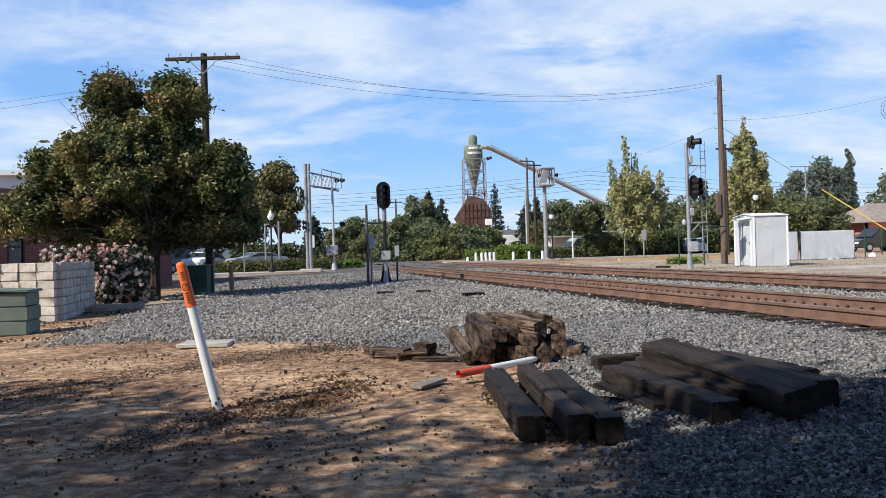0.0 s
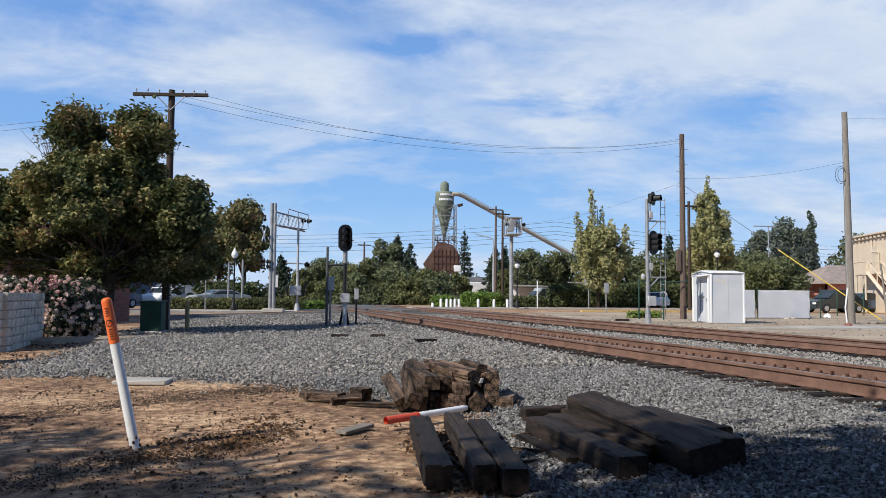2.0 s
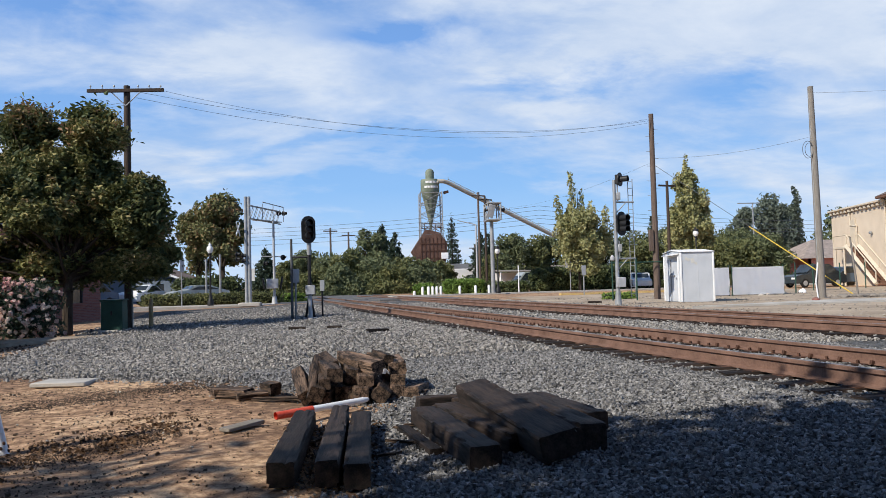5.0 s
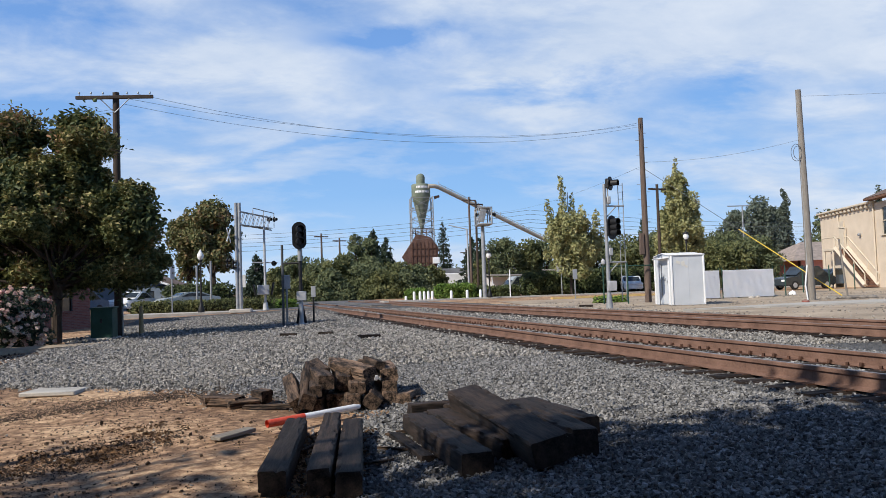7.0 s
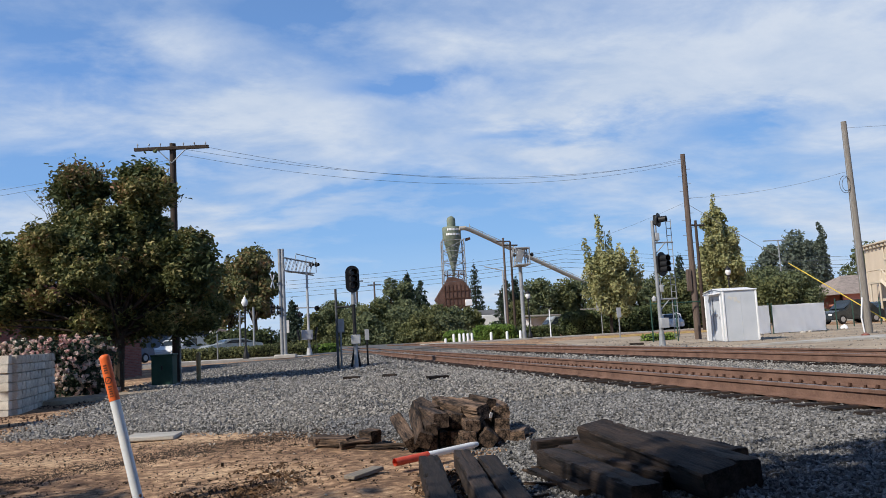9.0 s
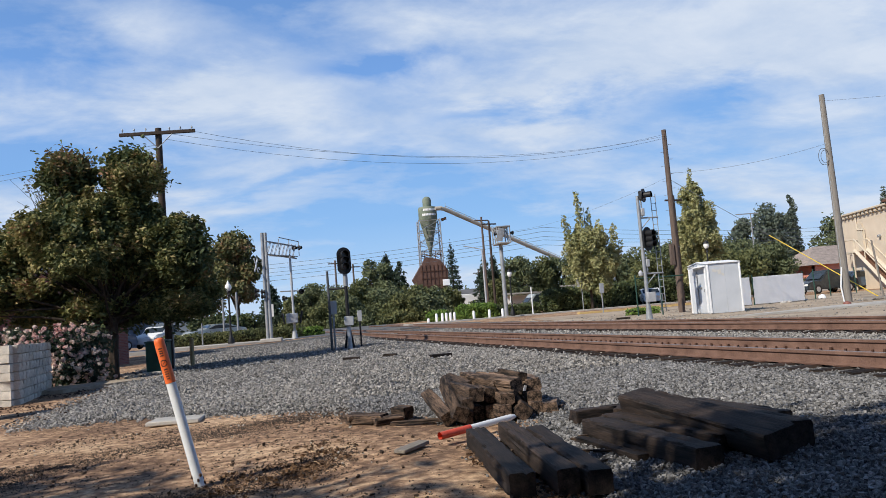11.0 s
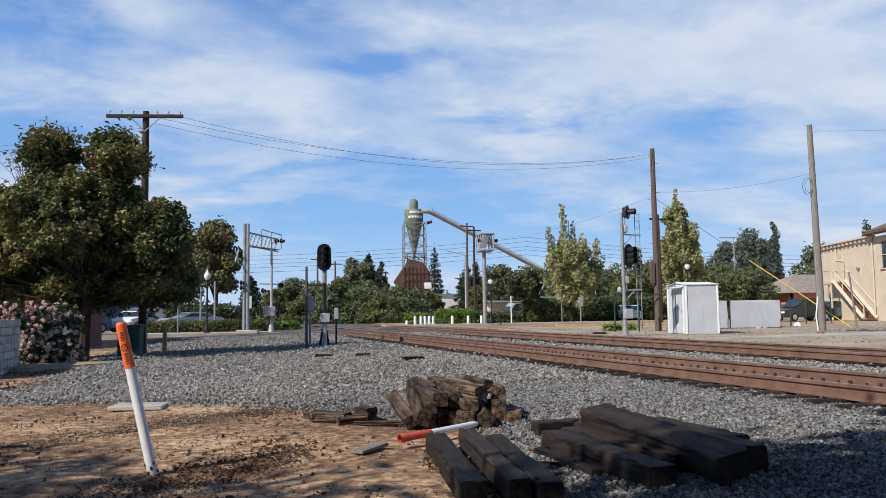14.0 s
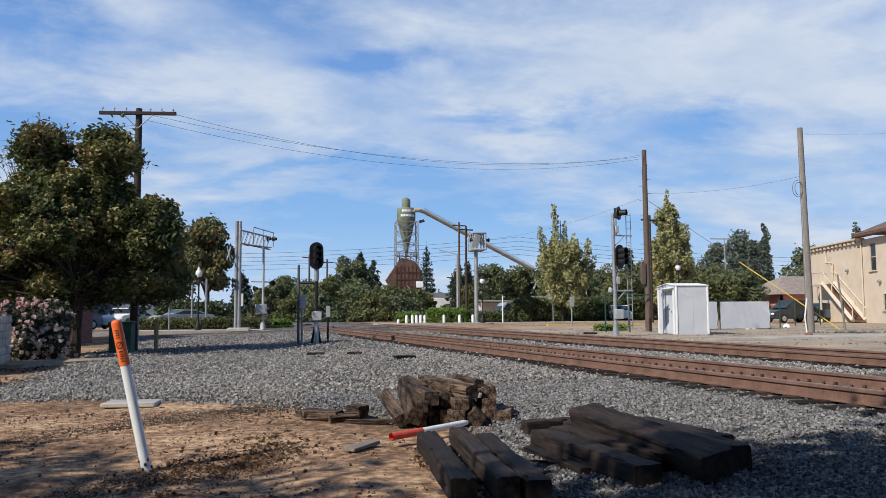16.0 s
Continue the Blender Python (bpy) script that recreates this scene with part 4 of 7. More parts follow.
for r, dx in ((0.26, 0.0), (0.2, 0.06)):
    for k in range(16):
        a, b = 2 * math.pi * k / 16, 2 * math.pi * (k + 1) / 16
        tube(bm, (-0.42 + dx + r * math.cos(a), -0.1, 6.7 + 1.5 * r * math.sin(a)), (-0.42 + dx + r * math.cos(b), -0.1, 6.7 + 1.5 * r * math.sin(b)), 0.012, n=5)
part("wire_coil", bm, WIRE, pr, "loose coil of spare wire")
gw = thing("guy_wire", (25.1, 33.2, 0.2), "guy wire with a yellow plastic guard anchored in rubble", "guy wire")
ga, gb = Vector((0, 0, 0)), Vector((-7.25, 5.35, 6.9))
part("wire", tube(B(), ga, gb, 0.012, n=6), WIRE, gw)
part("guard", tube(B(), ga, gb * 0.5, 0.026, 0.02, 8), GUY_YELLOW, gw, "yellow plastic guard")
sp = thing("stub_post", (25.0, 33.0, 0.2), "leaning thin pale post at the guy anchor", "post")
part("shaft", tube(B(), (0, 0, 0), (-0.28, 0, 2.7), 0.045, 0.04), POLE_GREY, sp)


def wire(a, b, sag, r=0.006, label="sagging overhead wire between utility poles"):
    a, b = Vector(a), Vector(b)
    bm = B()
    n = 18
    pts = [a.lerp(b, i / n) - Vector((0, 0, sag * 4 * (i / n) * (1 - i / n))) for i in range(n + 1)]
    side = Vector((-(b - a).y, (b - a).x, 0)).normalized()
    rings = [[bm.verts.new(p - a + side * r * math.cos(k * 1.2566) + Vector((0, 0, r * math.sin(k * 1.2566)))) for k in range(5)] for p in pts]
    for u, v in zip(rings, rings[1:]):
        for k in range(5):
            bm.faces.new((u[k], u[(k + 1) % 5], v[(k + 1) % 5], v[k]))
    solo("overhead_wire", bm, WIRE, a, label, "wire", "overhead wires")


wire((-4.8, 28.3, 8.35), (17.85, 38.5, 9.35), 0.95)
wire((-4.4, 28.3, 8.5), (17.85, 38.5, 9.45), 1.15)
wire((-4.9, 28.3, 8.15), (17.85, 38.5, 9.25), 1.1)
wire((17.9, 38.5, 7.4), (23.3, 33.3, 7.5), 0.25)
wire((23.5, 33.3, 9.5), (44, 20, 9.2), 0.6)
wire((17.8, 38.6, 7.2), (16.7, 87, 9.6), 0.8)
wire((-5.3, 28.4, 8.0), (-30, 30.5, 6.4), 0.5)
wire((-5.3, 28.4, 7.9), (-30, 29.5, 5.6), 0.5)
for z, sg in ((9.0, 0.9), (8.5, 0.9), (7.9, 0.8), (7.5, 0.85), (6.9, 0.8)):
    wire((-30, 104, z), (24, 92, z + 1.2), sg, 0.02)
    wire((24, 92, z + 1.2), (95, 112, z + 0.5), 1.2, 0.02)

# ---- shed, fence, yard ----
shed = thing("equipment_shed", (16.62, 32.5, 0.22), "small white sheet metal equipment shed with patched paint", "shed", rz=0)
W, D, H1, H2 = 1.42, 2.2, 2.14, 2.25
bm = B()
prism(bm, [(0, 0), (D, 0), (D, H1), (D / 2, H2), (0, H1)], "x", 0, W)
part("shed_body", bm, SHED_WHITE, shed)
bm = B()
for s in (-1, 1):
    ang = math.degrees(math.atan2(H2 - H1, D / 2))
    bx(bm, (W / 2, D / 2 + s * D / 4, (H1 + H2) / 2 + 0.03), (W + 0.12, D / 2 + 0.12, 0.035), (-s * ang, 0, 0), 0.006)
part("roof", bm, WHITE, shed, "white ridged roof")
bm = B()
for y in (0.32, 1.55):
    bx(bm, (-0.02, y, 1.0), (0.05, 0.07, 1.98), bevel=0.008)
bx(bm, (-0.02, 0.93, 2.0), (0.05, 1.3, 0.07), bevel=0.008)
part("door_frame", bm, WHITE, shed)
dr = part("door", bx(B(), (-0.012, 0.93, 1.0), (0.03, 1.16, 1.94), bevel=0.006), SHED_WHITE, shed, "white flush door")
part("door_handle", tube(B(), (-0.06, 0.45, 0.95), (-0.06, 0.45, 1.08), 0.015), GALV, dr)
for k in range(3):
    part("corner_trim", bx(B(), ((0, W, 0)[k], (0, 0, D)[k], H1 / 2), (0.07, 0.07, H1 - 0.02), bevel=0.01), WHITE, shed)
part("panel_seam", bx(B(), (W * 0.52, -0.004, H1 / 2), (0.014, 0.008, H1 - 0.1)), SHED_WHITE, shed)
for x, z, w, h, a in ((0.3, 1.84, 0.2, 0.12, 20), (0.52, 1.78, 0.16, 0.2, -12), (0.66, 1.66, 0.12, 0.1, 30)):
    part("paint_patch", bx(B(), (x, -0.003, z), (w, 0.006, h), (0, a, 0), 0.002), SHED_PATCH, shed, "cream touch-up paint")
part("lock_bar", bx(bx(B(), (-0.05, 1.2, 1.1), (0.03, 0.05, 1.5), bevel=0.006), (-0.05, 0.95, 1.15), (0.05, 0.45, 0.08), bevel=0.006), GALV, shed, "steel locking bar across the door")
# hood added for the shade it casts on the door
part("door_shade_hood", bx(B(), (-0.16, 0.93, 2.06), (0.3, 1.4, 0.05), (0, -8, 0), 0.008), WHITE, shed, "small hood added to shade the door")
shed.matrix_world = pose(16.62, 32.5, 0.22, 0, 0, -3)


def sheet_panel(a, b, h, z, label):
    a, b = Vector(a), Vector(b)
    f = thing("screen_fence_panel", (a.x, a.y, z), label, "fence", "screen fence", math.degrees(math.atan2((b - a).y, (b - a).x)))
    l = (b - a).length
    bm = B()
    nx, nz = 24, 8
    vs = [[bm.verts.new((l * i / nx, 0.02 + 0.015 * math.sin(i * 1.9 + j * 0.7) + 0.02 * math.sin(j * 1.4 + i * 0.5), 0.06 + (h - 0.06) * j / nz - (0.02 * math.sin(math.pi * i / nx) if j == nz else 0))) for j in range(nz + 1)] for i in range(nx + 1)]
    for i in range(nx):
        for j in range(nz):
            bm.faces.new((vs[i][j], vs[i + 1][j], vs[i + 1][j + 1], vs[i][j + 1]))
    bmesh.ops.solidify(bm, geom=bm.faces, thickness=0.006)
    part("sheeting", bm, SHEET, f, "white plastic sheeting with soft folds")
    part("top_rail", tube(B(), (0, 0.05, h - 0.02), (l, 0.05, h - 0.02), 0.022), WHITE, f)
    for x in (0.0, l * 0.3, l):
        part("fence_post", tube(B(), (x, 0.07, 0), (x, 0.07, h + 0.12), 0.03), GREEN_STEEL, f)


sheet_panel((20.2, 39.9), (22.42, 40.1), 1.52, 0.22, "white plastic sheeting stretched over a low fence")
sheet_panel((22.65, 40.2), (25.65, 40.4), 1.52, 0.22, "long white plastic sheeting stretched over a low fence")
for i, (x, y) in enumerate(((27.2, 42.0), (30.4, 45.6), (32.9, 46.8), (35.4, 48.0), (16.4, 37.5), (15.4, 38.2))):
    f = thing("chain_link_post", (x, y, 0.2), "green steel fence post in the yard", "fence post", "fence posts")
    part("shaft", tube(B(), (0, 0, 0), (0, 0, 1.75 if i < 4 else 2.1), 0.035), GREEN_STEEL, f)
fr = thing("fence_rail", (15.4, 38.2, 0.2), "thin green fence rail between posts", "fence rail")
part("rail_tube", tube(B(), (0, 0, 1.9), (2.6, 0.1, 1.9), 0.03), GREEN_STEEL, fr)


def rock(x, y, z, s, m, label, seed, group="rocks"):
    rg = random.Random(seed)
    bm = B()
    bmesh.ops.create_icosphere(bm, subdivisions=2, radius=1)
    for v in bm.verts:
        v.co *= 1 + 0.22 * noise.noise(v.co * 1.6 + Vector((seed, 0, 0)))
        v.co = Vector((v.co.x * s[0], v.co.y * s[1], v.co.z * s[2]))
    solo("rock", bm, m, (x, y, z + s[2] * 0.6), label, "rock", group, rg.uniform(0, 180))


rock(27.6, 42.0, 0.2, (0.2, 0.2, 0.18), WHITE, "white painted boulder beside the fence", 1)
for i, (x, y) in enumerate(((24.6, 40.2), (25.5, 41.0), (26.2, 41.4), (23.9, 39.6))):
    rock(x, y, 0.2, (0.16, 0.12, 0.08), CONCRETE, "pale broken stone beside the fence", 3 + i)
for i in range(12):
    rg = random.Random(60 + i)
    rock(25.0 + rg.uniform(-0.8, 1.2), 33.0 + rg.uniform(-0.3, 0.4), 0.2, (0.22, 0.16, 0.1), POLE_GREY, "lump of broken concrete rubble at the pole", 20 + i)
rock(20.6, 29.0, 0.2, (0.3, 0.15, 0.12), BRICK, "broken red brick lump on the strip", 41)

# ---- level crossing gear ----
g = thing("crossing_cantilever", (-4.05, 49.3, 0.2), "galvanised level crossing cantilever with a lattice arm, lights and crossbuck", "crossing signal", "crossing signals")
part("footing", bx(B(), (0.1, 0, 0.1), (1.3, 1.0, 0.24), bevel=0.04), CONCRETE, g, "concrete footing")
for x in (-0.1, 0.1):
    part("mast", tube(B(), (x, 0, 0.1), (x, 0, 6.75), 0.11, 0.1, 12), GALV, g)
bm = B()
for k in range(12):
    bx(bm, (0, 0, 0.5 + k * 0.55), (0.2, 0.05, 0.06))
part("mast_tie", bm, GALV, g)
a0 = Vector((0.15, 0, 0))
dirv = Vector((1.55, 3.0, 0.0))
bm = B()
for dz in (5.4, 6.2):
    for dy in (-0.25, 0.25):
        tube(bm, a0 + Vector((0, dy, dz)), a0 + dirv + Vector((0, dy, dz - 0.15)), 0.035, n=6)
for k in range(8):
    p, q = a0 + dirv * (k / 8), a0 + dirv * ((k + 1) / 8)
    tube(bm, p + Vector((0, -0.25, 5.4)), q + Vector((0, -0.25, 6.15)), 0.02, n=6)
    tube(bm, p + Vector((0, 0.25, 5.4)), q + Vector((0, 0.25, 6.15)), 0.02, n=6)
    tube(bm, p + Vector((0, -0.25, 5.4)), p + Vector((0, 0.25, 5.4)), 0.02, n=6)
part("lattice_arm", bm, GALV, g, "lattice arm")
bm = B()
bx(bm, a0 + dirv * 0.55 + Vector((0, 0, 5.35)), (0.55, 2.6, 0.04), (0, 0, -27))
part("walkway", bm, GALV, g)
bm = tube(B(), a0 + dirv * 0.3 + Vector((0.2, 0, 6.5)), a0 + dirv + Vector((0.2, 0, 6.35)), 0.03)
for k in (0.3, 0.65, 1.0):
    tube(bm, a0 + dirv * k + Vector((0.2, 0, 5.4)), a0 + dirv * k + Vector((0.2, 0, 6.4)), 0.025)
part("handrail", bm, GALV, g)


def flasher(parent, c, yaw):
    bm = lathe(B(), [(0.08, 0.0), (0.17, 0.05), (0.17, 0.08), (0.08, 0.09)], 16)
    bmesh.ops.transform(bm, matrix=pose(*c, 90, 0, yaw), verts=bm.verts)
    f = part("flasher", bm, BLACK, parent, "round black flashing light")
    bm = tube(B(), (0, 0, 0), (0, 0, 0.28), 0.09, 0.1, 14, caps=False)
    bmesh.ops.transform(bm, matrix=pose(*c, 90, 0, yaw), verts=bm.verts)
    part("flasher_hood", bm, BLACK, f)


e = a0 + dirv
for dx in (-0.2, 0.15):
    flasher(g, e + Vector((dx, 0.1, 5.95)), 60)
for z in (2.9, 3.2):
    flasher(g, (-0.75, 0.1, z), 80)
    flasher(g, (-0.35, -0.1, z - 0.1), 80)
bm = B()
for rr in (-45, 45):
    bx(bm, (-0.55, -0.1, 4.75), (0.03, 0.14, 1.15), (rr, 0, -8), 0.005)
part("crossbuck", bm, WHITE, g, "white crossbuck seen edge on")

gt = thing("crossing_gate", (-2.65, 50.9, 0.25), "level crossing gate mast with a silver mechanism case and raised arm", "crossing gate", "crossing signals")
part("mast", tube(tube(B(), (0, 0, 0), (0, 0, 5.35), 0.085, 0.07, 12), (0, 0, 0), (0, 0, 0.5), 0.2, 0.12, 12), SILVER, gt)
part("mechanism_case", bx(B(), (-0.1, -0.2, 1.3), (0.7, 0.5, 0.62), (0, 0, 15), 0.03), SILVER, gt, "silver mechanism case")
part("counterweight", bx(B(), (0.48, -0.3, 1.35), (0.1, 0.35, 0.8), (0, 10, 0), 0.02), BLACK, gt)
part("counterweight", bx(B(), (-0.62, -0.3, 1.3), (0.1, 0.3, 0.7), (0, -10, 0), 0.02), BLACK, gt)
part("cross_bar", tube(B(), (-0.75, 0, 3.05), (0.8, 0, 3.0), 0.04), GALV, gt)
flasher(gt, (0.55, -0.05, 2.95), 30)
flasher(gt, (-0.6, -0.05, 2.6), 60)
part("warning_sign", bx(B(), (-1.5, 0.5, 1.9), (0.02, 0.55, 0.8), (0, 0, 60), 0.005), SILVER, gt)
part("sign_stem", tube(B(), (-1.5, 0.5, 0), (-1.5, 0.5, 2.3), 0.035), GALV, gt)

c2 = thing("crossing_cantilever", (14.1, 67.0, 0.35), "thick galvanised crossing mast with a boxy cantilever end", "crossing signal", "crossing signals")
part("mast", tube(B(), (0, 0, 0), (0, 0, 6.4), 0.18, 0.16, 14), GALV, c2)
bm = B()
for z in (6.2, 7.6):
    bx(bm, (0.0, -0.6, z), (1.2, 2.4, 0.1), bevel=0.02)
for x in (-0.55, 0.55):
    for y in (-1.7, -0.6, 0.5):
        tube(bm, (x, y, 6.2), (x, y, 7.6), 0.06, n=6)
for x in (-0.55, 0.55):
    tube(bm, (x, -1.7, 6.2), (x, 0.5, 7.6), 0.05, n=6)
bx(bm, (-0.3, -1.85, 6.9), (0.55, 0.06, 1.1), (8, 14, 0), 0.02)
part("cantilever_end", bm, GALV, c2, "boxy lattice cantilever end")
flasher(c2, (0.85, -1.6, 7.0), -60)
flasher(c2, (-0.8, -1.6, 7.0), 60)


# ---- street lamps, signs, posts ----
def street_lamp(loc, h, double=False):
    s = thing("street_lamp", loc, "black street lamp post with a white acorn globe", "street lamp", "street lamps")
    bm = lathe(B(), [(0.2, 0), (0.2, 0.25), (0.12, 0.4), (0.09, 0.6), (0.06, 0.8), (0.05, h - 0.95), (0.09, h - 0.9), (0.06, h - 0.8), (0.13, h - 0.7), (0.1, h - 0.62)], 14)
    part("lamp_post", bm, BLACK, s)
    bm = lathe(B(), [(0.11, 0), (0.2, 0.14), (0.21, 0.26), (0.14, 0.42), (0.06, 0.5)], 16, (0, 0, h - 0.64))
    part("globe", bm, GLOBE, s, "white acorn globe")
    part("finial", lathe(B(), [(0.21, -0.1), (0.19, 0.0), (0.05, 0.12), (0.01, 0.2)] if double else [(0.1, 0), (0.09, 0.05), (0.03, 0.12), (0.01, 0.2)], 12, (0, 0, h - 0.16)), BLACK if double else GLOBE, s)
    return s


street_lamp((-6.57, 50.6, 0.26), 3.95)
street_lamp((13.75, 62.4, 0.4), 3.8, True)
street_lamp((28.0, 57.0, 0.3), 4.7, True)
for x, y, h, w, ph, m, lab, rz in ((-8.2, 50.2, 3.05, 0.42, 0.85, SILVER, "pale parking sign seen from behind on a thin post", 65), (20.6, 65.8, 3.2, 0.9, 1.05, SILVER, "square pale road sign seen from behind", 10), (16.9, 48.6, 2.0, 0.32, 0.62, SILVER, "narrow pale sign on a thin post beside the track", 15)):
    s = thing("road_sign", (x, y, 0.2), lab, "sign", "road signs", rz)
    part("sign_post", tube(B(), (0, 0.05, 0), (0, 0.05, h - 0.05), 0.04, 0.04, 8), GALV, s)
    part("sign_plate", bx(B(), (0, 0, h - ph / 2), (w, 0.02, ph), bevel=0.006), m, s)
for x, y, h in ((15.6, 63.3, 2.3), (-7.85, 56.0, 3.1), (-6.9, 56.0, 3.4)):
    s = thing("white_post", (x, y, 0.3), "plain pale post beside the road", "post", "pale posts")
    part("shaft", tube(B(), (0, 0, 0), (0, 0, h), 0.07 if x < 0 else 0.05), GALV if x < 0 else WHITE, s)
for i, x in enumerate((7.2, 7.9, 8.4, 8.75, 9.1, 9.45, 10.9, 12.25, 13.4)):
    s = thing("bollard", (x, 65.6 + 0.16 * (x - 8) - (1.5 if i > 5 else 0), 0.3), "white bollard with a rounded top beside the road", "bollard", "bollards")
    part("shaft", lathe(B(), [(0.11, 0), (0.11, 0.66 if i else 0.35), (0.08, 0.73 if i else 0.4), (0.02, 0.76 if i else 0.42)], 12), WHITE, s)
wp = thing("wooden_post", (-4.47, 28.4, 0.0), "short weathered tan wooden post at the gravel edge", "post")
part("shaft", lathe(B(), [(0.075, -0.05), (0.078, 0.4), (0.072, 0.98), (0.05, 1.02), (0.01, 1.03)], 12), mat("tan_post", (0.28, 0.2, 0.1), (0.46, 0.35, 0.2), 6, 60, 0.9, stretch=(6, 6, 0.6)), wp)
ub = thing("utility_cabinet", (-5.17, 26.6, 0.0), "dark green steel utility cabinet with a sloped lid", "utility cabinet")
part("case", bx(B(), (0, 0, 0.5), (0.68, 0.6, 1.0), bevel=0.02), GREEN_STEEL, ub)
part("lid", bx(B(), (0, 0, 1.02), (0.74, 0.66, 0.05), (2, 0, 0), 0.012), GREEN_STEEL, ub)
part("pad", bx(B(), (0, 0, 0.02), (0.85, 0.8, 0.08), bevel=0.01), CONCRETE, ub)
part("latch", bx(B(), (0.0, -0.31, 0.6), (0.05, 0.03, 0.14), bevel=0.005), BLACK, ub)
for x, y, z, m in ((16.4, 90, 11.7, POLE_WOOD), (16.7, 87, 10.9, POLE_DARK), (-1.0, 100, 8.6, POLE_WOOD), (1.2, 103, 8.2, POLE_WOOD), (19, 112, 6.6, POLE_WOOD), (27.9, 62, 9.2, POLE_DARK)):
    p, h = pole((x, y, 0.3), z, 0.15, 0.11, m, "distant wooden utility pole beyond the road")
    part("crossarm", bx(B(), (0, 0, h - 0.4), (1.8, 0.12, 0.14), (0, 0, 20)), m, p)
ls = thing("street_light", (15.2, 84, 0.3), "pale street light pole with a curved arm", "street light")
part("mast", tube(B(), (0, 0, 0), (0, 0, 7.2), 0.12, 0.08), SILVER, ls)
part("arm", tube(B(), (0, 0, 7.2), (-2.0, 0, 7.7), 0.05), SILVER, ls)
ls = thing("street_light", (64, 118, 0.3), "distant street light with a flat lamp arm", "street light")
part("mast", tube(B(), (0, 0, 0), (0, 0, 12.2), 0.13, 0.09), GALV, ls)
part("arm", bx(B(), (-0.6, 0, 12.3), (3.6, 0.3, 0.14)), GALV, ls)

# ---- block wall and bin ----
wall = thing("block_wall", (-6.5, 18.4, -0.15), "low pale split-face concrete block wall with a shaded end", "wall", kind="structure")
Pn, Pf = Vector((-6.42, 18.5)), Vector((-7.22, 22.7))


def block_run(a, b, parent, rows=7, hh=0.205, seed=0):
    rg = random.Random(seed)
    d = (b - a)
    l = d.length
    nx = max(1, round(l / 0.4))
    w = l / nx
    meshes = []
    for k in range(4):
        bm = B()
        bx(bm, (0, 0, 0), (w - 0.008, 0.18, hh - 0.008), bevel=0.012)
        for v in bm.verts:
            if v.co.y < -0.05:
                v.co.y += rg.uniform(-0.035, 0.02)
        meshes.append(mesh_of(bm, WALL_STONE, "block"))
    ang = math.degrees(math.atan2(d.y, d.x))
    for r in range(rows):
        for i in range(nx):
            o = new("block", meshes[rg.randrange(4)])
            o.parent = parent
            s = (i + 0.5) * w
            p = a + d.normalized() * s
            o.matrix_local = pose(p.x + 6.5, p.y - 18.4, (r + 0.5) * hh, 0, 0, ang + (0 if r % 2 else 0))


block_run(Pn + Vector((0.0, 0.1)), Pf, wall, seed=1)
block_run(Pn + Vector((-5.2, -0.05)), Pn, wall, seed=2)
bm = B()
bx(bm, (-2.6, 2.15, 0.68), (5.0, 3.7, 1.3))
bmesh.ops.transform(bm, matrix=pose(0, 0.1, 0, 0, 0, 9.5), verts=bm.verts)
part("wall_fill", bm, CONCRETE, wall)
bn = thing("storage_bin", (-5.95, 15.2, -0.08), "grey-green ribbed plastic storage bin with a flat lid", "storage bin", rz=8)
bm = B()
for k in range(3):
    bx(bm, (0, 0, 0.14 + k * 0.27), (0.95 + 0.05 * (k % 2), 0.8, 0.265), bevel=0.02)
part("bin_body", bm, BIN_GREEN, bn)
part("lid", bx(B(), (0, 0, 0.86), (1.06, 0.9, 0.05), (0, 3, 0), 0.015), BIN_GREEN, bn)


